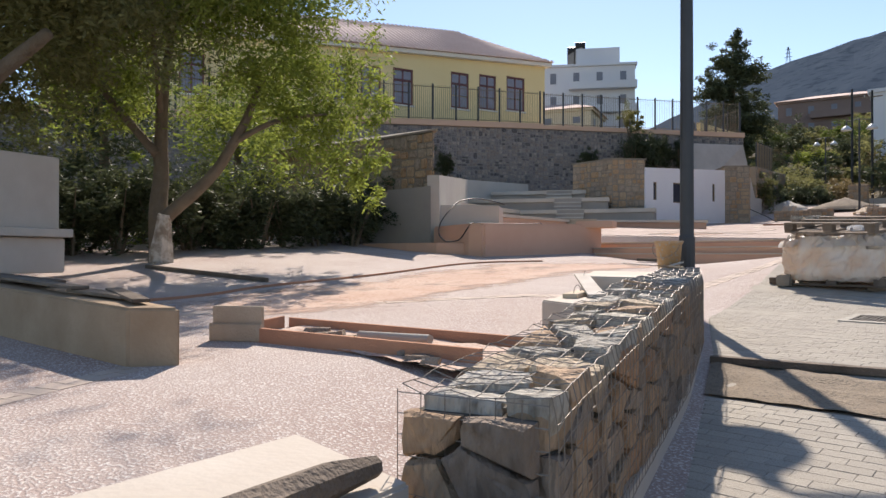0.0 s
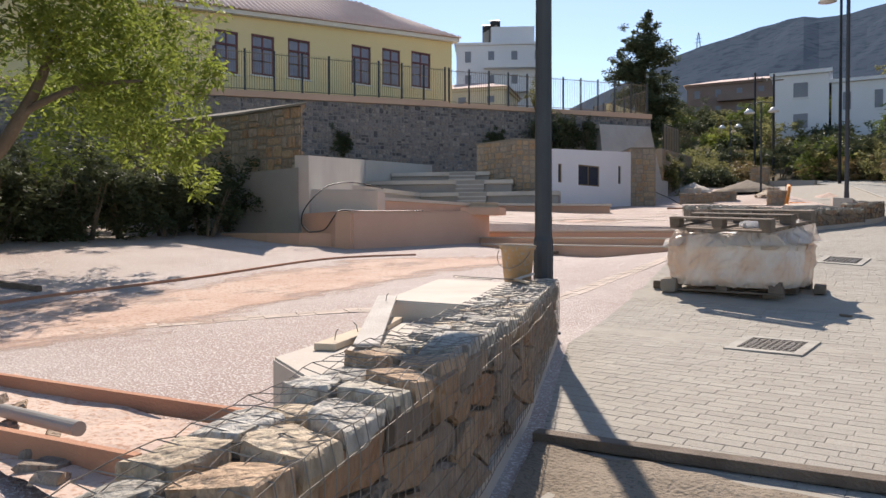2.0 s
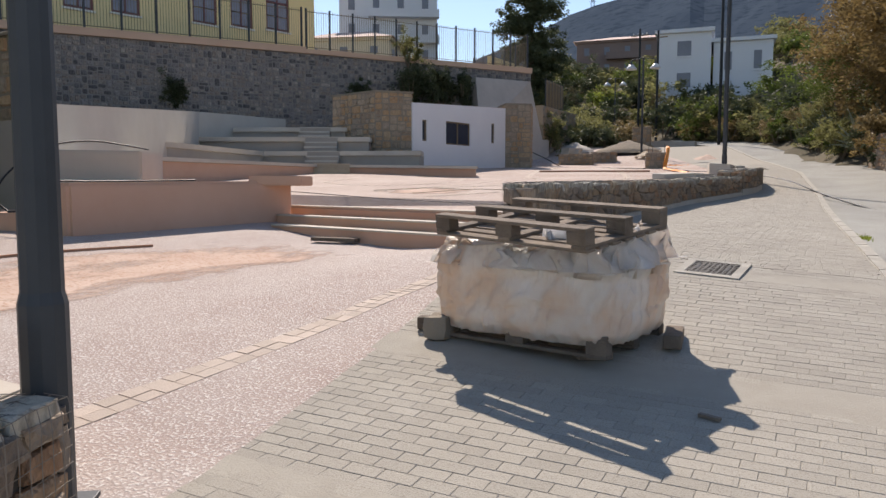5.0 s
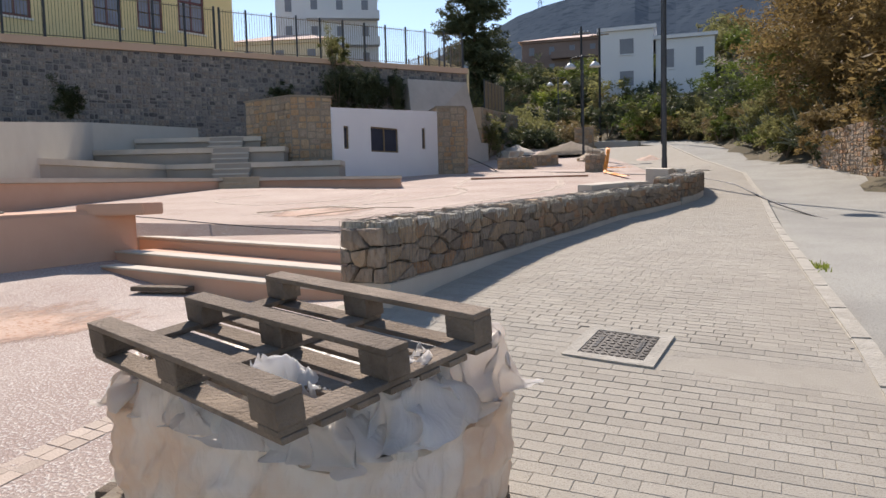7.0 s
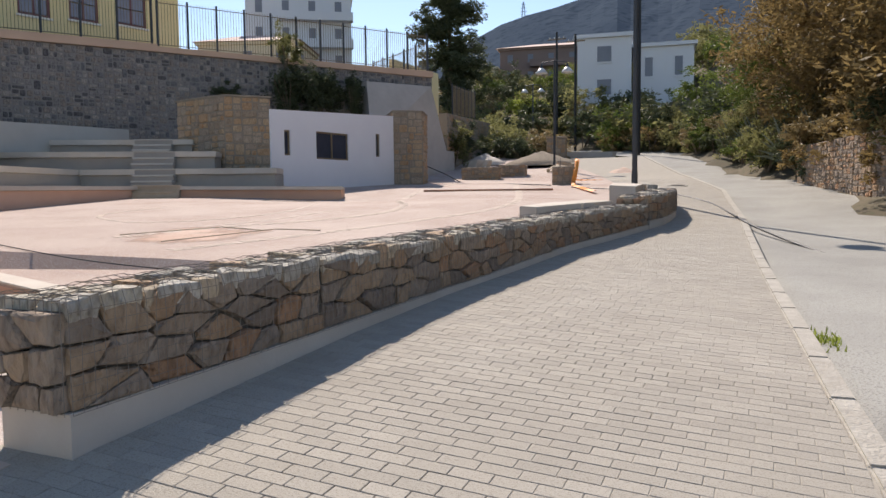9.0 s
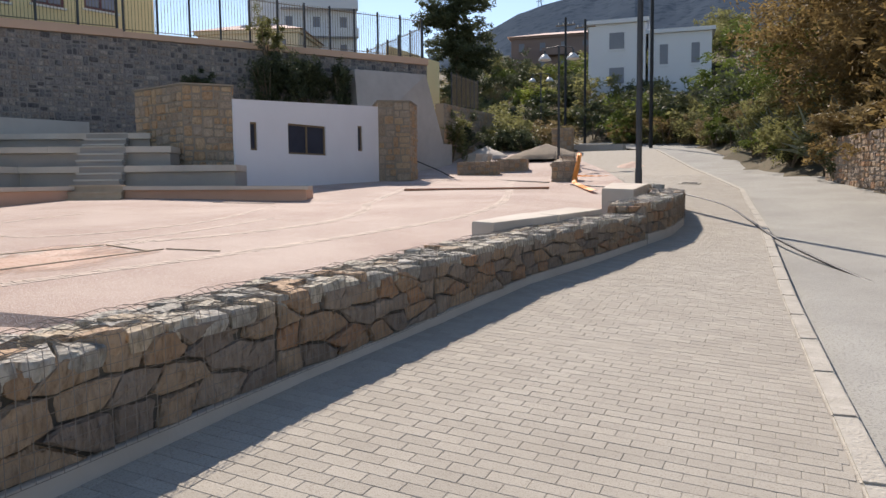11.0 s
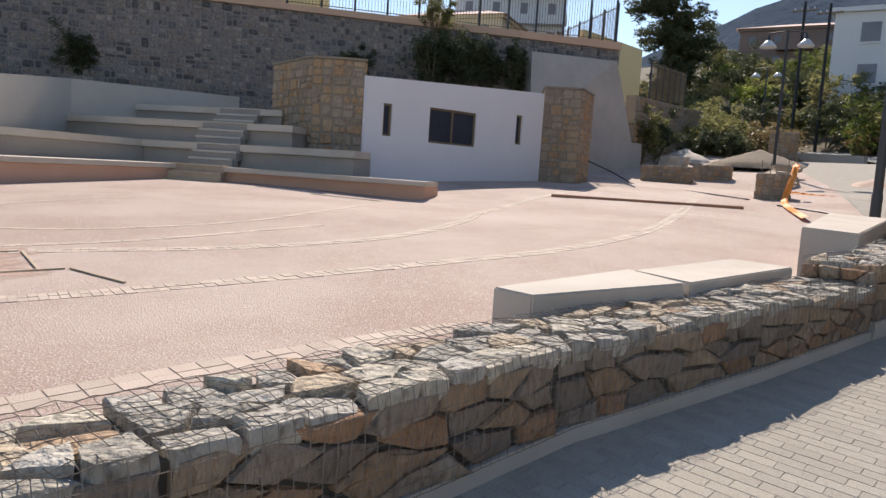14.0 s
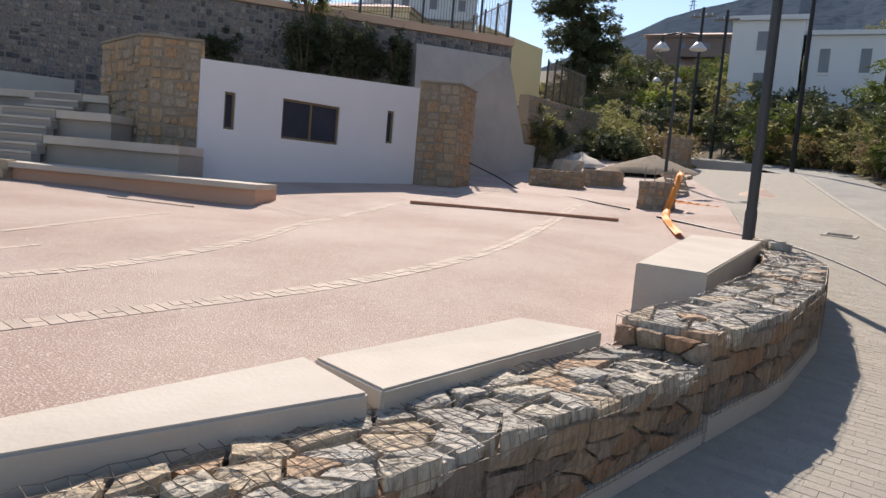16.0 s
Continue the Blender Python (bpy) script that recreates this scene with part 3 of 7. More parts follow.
for i, (a, b, top, mat) in enumerate(TIERS):
    th = 0.12 if i == 0 else 0.2
    tops = (2.8, 2.93, 2.88) if i == 0 else (top, top, top)
    left, right = [tops[0], tops[1], tops[1], tops[0]], [tops[1], tops[2], tops[2], tops[1]]
    down = lambda q, k: [z - k for z in q]
    bm = bmesh.new()
    prism(bm, [a[0], a[1], b[1], b[0]], 1.2, down(left, th))
    prism(bm, [a[1], a[2], b[2], b[1]], 1.5, down(right, th))
    structure("seat_tier", bm, mat, "terracotta faced front seat of the open theatre" if i == 0 else "grey concrete seat tier, darkened for shade under its slab", "seat tier")
    bm = bmesh.new()
    e = [Vector(p) + Vector((0.1, -0.12)) for p in a]
    prism(bm, [e[0], e[1], b[1], b[0]], down(left, th - 0.003), left)
    prism(bm, [e[1], e[2] + Vector((0.04, 0.02)), b[2], b[1]], down(right, th - 0.003), right)
    structure("trim_seat", soften(bm, 0.012), CREAM, "pale slab along the front edge of a seat tier", "trim")
    # stair flight of this tier
    c, arm = crossing(a[1], a[2])
    back = Vector((-arm.y, arm.x))
    stair = thing("stair_flight", (0, 0, 0), "short flight of pale concrete steps between seats" if i else "rough grey timber steps up to the front seat", "stair", kind="structure")
    base = 2.4 if i == 0 else TIERS[i - 1][2]
    for k in range(3):
        bm = bmesh.new()
        z0, z1 = base + (top - base) * k / 3, base + (top - base) * (k + 1) / 3
        o = c - arm * 0.7 - back * (0.17 * (3 - k))
        prism(bm, [o, o + arm * 1.4, o + arm * 1.4 + back * 0.3, o + back * 0.3], z0 - 0.05, z1 - (0.06 if k < 2 else 0.03))
        part("step", soften(bm, 0.012), CONCRETE_D if i else PINE, stair)
        bm = bmesh.new()
        prism(bm, [o - back * 0.03, o + arm * 1.4 - back * 0.03, o + arm * 1.4 + back * 0.3, o + back * 0.3], z1 - (0.057 if k < 2 else 0.027), z1 + (0.0 if k < 2 else 0.006))
        part("tread", bm, CONCRETE if i else PINE, stair)


# ---- steps between the two courts ----
for i, (p, q) in enumerate((((-5.05, 16.02), (-10.5, 17.5)), ((-5.05, 16.3), (-10.95, 18.15)), ((-5.05, 16.92), (-11.7, 19.3)))):
    z = 1.10 + 0.155 * (i + 1)
    bm = bmesh.new()
    if i < 2:
        prism(bm, [p, q, (q[0], q[1] + 1.4), (p[0], p[1] + 1.2)], 0.7, z)
    else:
        back = [(-15.5, 18.6), (-18.5, 18.8), (-18.5, 20.4), (-4.72, 20.4)]
        prism(bm, [p, q, *back], 0.7, [z, z] + [court_z(*w) + 0.004 for w in back])
    structure("stair_step", bm, TERRA if i < 2 else PEBBLE, "wide terracotta coloured concrete step" if i < 2 else "pebble landing at the head of the court steps", "step")
    if i == 2:
        bm = prism(bmesh.new(), [(p[0], p[1] - 0.005), (q[0], q[1] - 0.005), (q[0] + 0.02, q[1] + 0.02), (p[0], p[1] + 0.02)], 0.7, z - 0.03)
        structure("trim_riser", bm, TERRA, "terracotta riser of the uppermost court step", "trim")
    bm = prism(bmesh.new(), [(p[0], p[1] - 0.03), (q[0], q[1] - 0.03), (q[0], q[1] + 0.3), (p[0], p[1] + 0.3)], z + 0.002, z + 0.03)
    structure("trim_tread", soften(bm, 0.008), CREAM, "pale slab tread on the court step", "trim")

# planters and ledge
bm = bmesh.new()
prism(bm, [(-14.3, 15.15), (-12.25, 14.3), (-11.8, 14.36), (-10.9, 18.55), (-12.4, 19.3), (-15.0, 17.4)], 0.7, [2.03, 2.03, 2.03, 2.1, 2.1, 2.05])
structure("planter_wall", soften(bm, 0.05), TERRA, "terracotta plastered planter with rounded corners", "planter")
structure("planter_slab", soften(prism(bmesh.new(), [(-11.25, 17.7), (-10.45, 18.3), (-10.6, 18.85), (-11.5, 18.9)], 2.0, 2.19), 0.02), TERRA, "small slab projecting from the planter end", "slab")
bm = bmesh.new()
prism(bm, [(-13.1, 14.0), (-12.3, 14.5), (-14.6, 15.4), (-16.9, 15.1), (-16.2, 14.15), (-14.1, 13.9)], 0.7, 1.55)
structure("planter_back", soften(prism(bmesh.new(), [(-14.9, 15.6), (-13.45, 17.05), (-14.2, 18.2), (-16.0, 17.3)], 0.9, 2.69), 0.03), CONCRETE, "tall pale concrete planter behind the terracotta one", "planter")
structure("planter_ledge", soften(bm, 0.03), TERRA, "low terracotta ledge beside the planter", "ledge")


# ---- gabion walls ----
def wide(width, y):
    """A gabion's width at y: one number, or a table by y."""
    return interp(y, width) if isinstance(width, list) else width


def gabion_core(name, face, width, lo, hi, label):
    """A gabion's core, coloured near black for shade between its stones: face is the right edge; lo and hi are heights
    by y.
    """
    L = length(face)
    n = max(4, int(L / 0.5))
    bm = bmesh.new()
    rows = []
    for i in range(n + 1):
        p, d = along(face, i / n)
        q = Vector((-d.y, d.x))
        a, b = p + q * 0.05, p + q * (wide(width, p.y) - 0.05)
        z0, z1 = lo(p.y), hi(p.y) - 0.06
        rows.append([bm.verts.new((*v, z)) for v, z in ((a, z0), (a, z1), (b, z1), (b, z0))])
    for r, s in zip(rows, rows[1:]):
        for k in range(4):
            bm.faces.new((r[k], r[(k + 1) % 4], s[(k + 1) % 4], s[k]))
    bm.faces.new(rows[0])
    bm.faces.new(rows[-1][::-1])
    bmesh.ops.recalc_face_normals(bm, faces=bm.faces)
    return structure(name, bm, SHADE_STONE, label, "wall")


def plinth(name, face, width, lo, hi, label):
    n = max(4, int(length(face) / 0.5))
    bm = bmesh.new()
    rows = []
    for i in range(n + 1):
        p, d = along(face, i / n)
        q = Vector((-d.y, d.x))
        rows.append([bm.verts.new((*v, z)) for v, z in ((p - q * 0.0, lo(p.y)), (p - q * 0.0, hi(p.y)), (p + q * wide(width, p.y), hi(p.y)), (p + q * wide(width, p.y), lo(p.y)))])
    for r, s in zip(rows, rows[1:]):
        for k in range(4):
            bm.faces.new((r[k], r[(k + 1) % 4], s[(k + 1) % 4], s[k]))
    bm.faces.new(rows[0])
    bm.faces.new(rows[-1][::-1])
    bmesh.ops.recalc_face_normals(bm, faces=bm.faces)
    return structure(name, bm, CREAM, label, "plinth")


TOP_A = lambda y: interp(y, [(2.2, 0.81), (3.4, 0.92), (5, 1.05), (9, 1.08)])
TOP_B = lambda y: interp(y, [(15.4, 2.0), (20, 2.08), (22, 2.11), (24.2, 2.17), (26.2, 2.25), (28, 2.28)])
TOP_C = lambda y: interp(y, [(28.3, 2.46), (31, 2.58), (35.5, 2.68)])
FOOT_A = lambda y: interp(y, [(1.5, 0.12), (9, 0.6)])
FOOT_B = lambda y: interp(y, [(15.4, 1.46), (18, 1.5), (21, 1.56), (28, 1.86)])
FOOT_C = lambda y: interp(y, [(27.5, 1.9), (31.5, 2.1), (36, 2.3)])
WIDE_A = [(2.2, 0.5), (3.5, 0.44), (9, 0.41)]
WIDE_B = [(15.4, 0.48), (18, 0.56), (22, 0.62), (28, 0.63)]
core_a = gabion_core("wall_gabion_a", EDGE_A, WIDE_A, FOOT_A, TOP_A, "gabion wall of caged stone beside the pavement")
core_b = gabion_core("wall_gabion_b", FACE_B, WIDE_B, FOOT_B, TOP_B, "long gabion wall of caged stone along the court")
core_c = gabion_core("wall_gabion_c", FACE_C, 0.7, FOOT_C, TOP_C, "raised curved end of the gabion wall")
plinth("plinth_a", EDGE_A, WIDE_A, lambda y: side_z(y) - 0.3, lambda y: FOOT_A(y) + 0.003, "pale concrete footing of the gabion wall")
plinth("plinth_b", FACE_B, WIDE_B, lambda y: side_z(y) - 0.3, lambda y: FOOT_B(y) + 0.003, "pale concrete footing of the long gabion wall")
plinth("plinth_c", FACE_C, 0.7, lambda y: side_z(y) - 0.3, lambda y: FOOT_C(y) + 0.003, "pale concrete footing of the curved gabion wall")


# ---- school ----
SA, SB = Vector((-37.5, 18.3, 0)), Vector((-30.17, 43.4, 0))
SD = (SB - SA).normalized()
SN = Vector((-SD.y, SD.x, 0))
SL = (SB - SA).length
WINS = []
for (x0, y0, x1, y1, z0, z1) in ((-34.81, 27.46, -34.43, 28.76, 10.55, 12.92), (-34.21, 29.5, -33.83, 30.85, 10.68, 13.0), (-33.59, 31.67, -33.19, 33.05, 10.8, 13.12), (-32.39, 35.79, -31.99, 37.15, 11.0, 13.42), (-31.76, 37.96, -31.37, 39.3, 11.15, 13.54), (-31.12, 40.15, -30.68, 41.66, 11.32, 13.7)):
    WINS.append(((Vector((x0, y0, 0)) - SA).dot(SD), (Vector((x1, y1, 0)) - SA).dot(SD), z0, z1))
for k in range(3):
    a = WINS[0][0] - 8.6 + k * 2.1
    WINS.insert(k, (a, a + 1.36, 10.0 + 0.1 * k, 12.4 + 0.1 * k))
SPOS = Vector((SA.x, SA.y, 0))
holed_wall("wall_school", SPOS, SD, SN, SL, 7.0, 13.2, 14.75, WINS, 0.35, YELLOW, "yellow plastered school facade")
bm = bmesh.new()
wall_bm(bm, (SPOS + SN * 0.36).xy, (SPOS + SD * SL + SN * 0.36).xy, 9.5, 7, 7, 13.0, 14.5)
structure("wall_school_body", bm, YELLOW, "plain yellow body of the school building", "wall")
bm = bmesh.new()
wall_bm(bm, (SPOS - SN * 0.35 - SD * 0.3).xy, (SPOS + SD * (SL + 0.4) - SN * 0.35).xy, 10.6, 13.21, 14.77, 13.45, 15.02)
structure("trim_cornice", bm, CORNICE, "pale cornice below the tiled roof", "trim")
bm = bmesh.new()
a, b = SPOS - SN * 0.5 - SD * 0.5, SPOS + SD * (SL + 0.5) - SN * 0.5
c, d = b + SN * 10.9, a + SN * 10.9
r0, r1 = a + SD * 5 + SN * 5.4, b - SD * 5 + SN * 5.4
vs = [bm.verts.new((p.x, p.y, z)) for p, z in ((a, 13.45), (b, 15.05), (c, 15.05), (d, 13.45), (r0, 16.7), (r1, 17.9))]
for f in ((0, 1, 5, 4), (1, 2, 5), (2, 3, 4, 5), (3, 0, 4), (3, 2, 1, 0)):
    bm.faces.new([vs[i] for i in f])
roof = structure("roof_school", bm, TILE, "hipped red clay tile roof of the school", "roof")


# ---- school windows, fences ----
def school_window(i, a, b, z0, z1):
    w = thing(f"window_{i + 4}", (SPOS + SD * ((a + b) / 2) + Vector((0, 0, z0))), "tall maroon framed school window with six panes", "window", kind="structure")
    inv = w.matrix_world.inverted()
    t, m = 0.12, (a + b) / 2
    zt = z0 + (z1 - z0) * 0.68

    def bar(u0, u1, y0, y1, depth, name, mat):
        bm = bmesh.new()
        p, q = SPOS + SD * u0 + SN * depth, SPOS + SD * u1 + SN * depth
        wall_bm(bm, p.xy, q.xy, 0.07, y0, y0, y1, y1)
        bm.transform(inv)
        part(name, bm, mat, w)
    for u0, u1, y0, y1 in ((a, b, z0, z0 + t), (a, b, z1 - t, z1), (a, a + t, z0 + t, z1 - t), (b - t, b, z0 + t, z1 - t)):
        bar(u0, u1, y0, y1, 0.06, "window_frame", MAROON)
    bar(m - 0.05, m + 0.05, z0 + t, z1 - t, 0.063, "mullion", MAROON)
    bar(a + t, b - t, zt - 0.05, zt + 0.05, 0.066, "transom", MAROON)
    for u0, u1 in ((a + t, m - 0.05), (m + 0.05, b - t)):
        for y0, y1 in ((z0 + t, z0 + (zt - z0) * 0.52), (z0 + (zt - z0) * 0.52, zt - 0.05), (zt + 0.05, z1 - t)):
            bar(u0, u1, y0 + 0.03, y1 - 0.03, 0.1, "pane", CURTAIN)
    bar(a - 0.08, b + 0.08, z0 - 0.1, z0 - 0.003, -0.08, "window_sill", CORNICE)


for i, q in enumerate(WINS):
    school_window(i, *q)

# roof tiles as rows of rounded ridges over the visible slope
bm = bmesh.new()
ra, rb = SPOS - SN * 0.5 - SD * 0.5, SPOS + SD * (SL + 0.5) - SN * 0.5
n_rows = 80
for i in range(n_rows):
    f = (i + 0.5) / n_rows
    e = ra.lerp(rb, f)
    ze = 13.45 + 1.6 * f
    reach = min(1.0, f * (SL + 1) / 5.0, (1 - f) * (SL + 1) / 5.0)
    zr = 16.7 + 1.2 * min(max((f * (SL + 1) - 5) / (SL - 9), 0), 1)
    top = e + SN * 5.4 * reach
    zt = ze + (zr - ze) * reach
    u = SD * 0.12
    vs = [bm.verts.new((p.x, p.y, z)) for p, z in ((e - u, ze + 0.02), (e, ze + 0.10), (e + u, ze + 0.02), (top + u, zt + 0.02), (top, zt + 0.10), (top - u, zt + 0.02))]
    bm.faces.new((vs[0], vs[1], vs[4], vs[5]))
    bm.faces.new((vs[1], vs[2], vs[3], vs[4]))
tagged(part("tile", bm, TILE, roof), kind="stuff")
bm = bmesh.new()
tube(bm, [(SPOS.x + SD.x * 2.4 - SN.x * 0.1, SPOS.y + SD.y * 2.4 - SN.y * 0.1, z) for z in (8.2, 13.3)], 0.06)
structure("trim_downpipe", bm, YELLOW, "yellow painted rain pipe on the school facade", "trim")


def fence_run(p0, p1, zb0, zb1, height, n_panel, label):
    """A steel fence: a thing with posts, rails and bars."""
    f = thing("steel_fence", (p0[0], p0[1], zb0), label, "fence")
    inv = f.matrix_world.inverted()
    a, b = Vector((*p0, zb0)), Vector((*p1, zb1))
    for i in range(n_panel + 1):
        p = a.lerp(b, i / n_panel)
        bm = box(bmesh.new(), (p.x, p.y, p.z + height / 2 + 0.03), (0.08, 0.08, height + 0.1), math.degrees(math.atan2(b.y - a.y, b.x - a.x)))
        bm.transform(inv)
        part("post", bm, POLE, f)
    for h in (0.12, height - 0.1):
        bm = bmesh.new()
        tube(bm, [a + Vector((0, 0, h)), b + Vector((0, 0, h))], 0.022, 4)
        bm.transform(inv)
        part("rail", bm, FENCE, f)
    bm = bmesh.new()
    L = (b - a).length
    k = int(L / 0.135)
    for i in range(k):
        p = a.lerp(b, (i + 0.5) / k)
        tube(bm, [p + Vector((0, 0, 0.05)), p + Vector((0, 0, height))], 0.013, 3)
    bm.transform(inv)
    tagged(part("bar", bm, FENCE, f), kind="stuff")
    return f


fence_run((-33.2, 17.0), (-27.05, 38.4), 8.15, 9.58, 2.05, 14, "brown steel bar fence along the retaining wall")
fence_run((-26.9, 38.6), (-19.5, 51.9), 9.5, 9.84, 2.1, 11, "brown steel bar fence on the wall beside the yard")
fence_run((-19.5, 52.0), (-25.5, 56.2), 9.5, 9.5, 2.1, 5, "brown steel bar fence returning along the terrace end")
fence_run((-20.5, 58), (-22.0, 66), 8.0, 8.6, 2.0, 6, "grey steel fence above the far stone wall")
# low peach yard wall behind the fence and the far stone wall beyond the corner
bm = bmesh.new()
wall_bm(bm, (-29.5, 44.0), (-22.4, 56.6), 0.25, 9.0, 9.3, 10.6, 10.75)
structure("wall_yard", bm, PEACH, "low peach plastered wall behind the yard fence", "wall")
bm = bmesh.new()
wall_bm(bm, (-25.2, 58.5), (-24.4, 64.5), 0.3, 8.0, 8.4, 12.2, 12.0)
structure("wall_yard_end", bm, YELLOW, "plain yellow wall end beyond the terrace", "wall")
bm = bmesh.new()
wall_bm(bm, (-19.0, 53.6), (-21.5, 68), 0.5, 2.5, 3.5, 7.6, 8.4)
farwall = structure("wall_far", bm, MORTAR, "old mossy rubble wall beyond the terrace corner", "wall")
bm = bmesh.new()
stone_face(bm, (-19.0, 53.6), (-21.5, 68), 3.2, 4.3, 7.6, 8.4, 0.3, 91, 0.05, 0.03)
tagged(part("stone", bm, MASONRY, farwall), kind="stuff")


# ---- stones of the gabions ----
def stone_variant(seed, mat, rough=1.0):
    rnd = random.Random(seed)
    bm = bmesh.new()
    bmesh.ops.create_cube(bm, size=1.0)
    for v in bm.verts:
        k = (1 if rnd.random() < 0.7 else 1.5) * rough
        v.co -= Vector((math.copysign(rnd.uniform(-0.03, 0.12), v.co.x), math.copysign(rnd.uniform(-0.06, 0.12), v.co.y), math.copysign(rnd.uniform(-0.03, 0.12), v.co.z))) * k
    bmesh.ops.subdivide_edges(bm, edges=list(bm.edges), cuts=1, use_grid_fill=True)
    for v in bm.verts:
        n_edge = sum(abs(c) > 0.3 for c in v.co)
        v.co *= 0.93 if n_edge == 3 else 1.0 if n_edge == 2 else 1.06
        v.co += Vector((rnd.uniform(-1, 1), rnd.uniform(-1, 1), rnd.uniform(-1, 1))) * 0.045
    bmesh.ops.triangulate(bm, faces=list(bm.faces))
    return mesh_of("stone", bm, mat)


STONES = [stone_variant(700 + i, STONE) for i in range(18)]


def rubble_cells(u0, u1, v0, v1, w, h, rnd):
    """Uneven many-sided cells that fill a rectangle, about w long and h high."""
    seeds = []
    rows = max(1, round((v1 - v0) / h))
    for r in range(rows):
        cols = max(1, round((u1 - u0) / w * rnd.uniform(0.75, 1.3)))
        for c in range(cols):
            seeds.append((u0 + (u1 - u0) * (c + 0.5 + rnd.uniform(-0.34, 0.34)) / cols, v0 + (v1 - v0) * (r + 0.5 + rnd.uniform(-0.33, 0.33)) / rows))
    out = []
    for i, (x, y) in enumerate(seeds):
        poly = [(u0, v0), (u1, v0), (u1, v1), (u0, v1)]
        for j, (p, q) in enumerate(seeds):
            if i == j or not poly:
                continue
            nx, ny = p - x, (q - y) * 1.9
            mx, my = (p + x) / 2, (q + y) / 2
            cut = []
            for (ax, ay), (bx, by) in zip(poly, poly[1:] + poly[:1]):
                da, db = (ax - mx) * nx + (ay - my) * ny, (bx - mx) * nx + (by - my) * ny
                if da <= 0:
                    cut.append((ax, ay))
                if da * db < 0:
                    k = da / (da - db)
                    cut.append((ax + (bx - ax) * k, ay + (by - ay) * k))
            poly = cut
        if len(poly) > 2:
            out.append(poly)
    return out


def rubble_stone(parent, name, poly, place, deep, gap, rnd, mat, tilt=0.0, crisp=0.9):
    """One broken stone over a cell; place(u, v, d) puts a point of the face, d deep, into the plan."""
    cx, cy = sum(p[0] for p in poly) / len(poly), sum(p[1] for p in poly) / len(poly)
    size = max(math.hypot(p[0] - cx, p[1] - cy) for p in poly)
    ring = []
    for (ax, ay), (bx, by) in zip(poly, poly[1:] + poly[:1]):
        if math.hypot(bx - ax, by - ay) < size * 0.22:
            ring.append(((ax + bx) / 2, (ay + by) / 2))
            continue
        ring.append((ax + (cx - ax) * rnd.uniform(0.0, 0.09), ay + (cy - ay) * rnd.uniform(0.0, 0.09)))
        k = rnd.uniform(0.35, 0.65)
        bow = rnd.uniform(-0.02, 0.07)
        mx, my = ax + (bx - ax) * k, ay + (by - ay) * k
        ring.append((mx + (cx - mx) * bow, my + (cy - my) * bow))
    f = max(0.5, 1 - gap / max(size, 0.02))
    sx, sy = rnd.uniform(-tilt, tilt), rnd.uniform(-tilt, tilt)
    out = rnd.uniform(-0.018, 0.022)
    V = []
    for k, d, jit in ((0.86, deep, 0), (1.0, deep * 0.55, 0.004), (0.99, 0.02 * (1 - crisp) / 0.1, 0.006), (crisp, -0.002, 0.008)):
        for x, y in ring:
            u, v = cx + (x - cx) * f * k, cy + (y - cy) * f * k
            slope = ((u - cx) * sx + (v - cy) * sy) * (0 if d == deep else 1)
            V.append(place(u + rnd.uniform(-jit, jit), v + rnd.uniform(-jit, jit), d + out + slope + rnd.uniform(-jit, jit)))
    V.append(place(cx + rnd.uniform(-0.2, 0.2) * size, cy + rnd.uniform(-0.2, 0.2) * size, out - rnd.uniform(0.004, 0.018)))
    n = len(ring)
    F = []
    for r in range(3):
        for i in range(n):
            j = (i + 1) % n
            F.append((r * n + i, r * n + j, (r + 1) * n + j, (r + 1) * n + i))
    for i in range(n):
        F.append((3 * n + i, 3 * n + (i + 1) % n, 4 * n))
    ob = new(name, raw_mesh(name, V, F, mat))
    ob.parent = parent


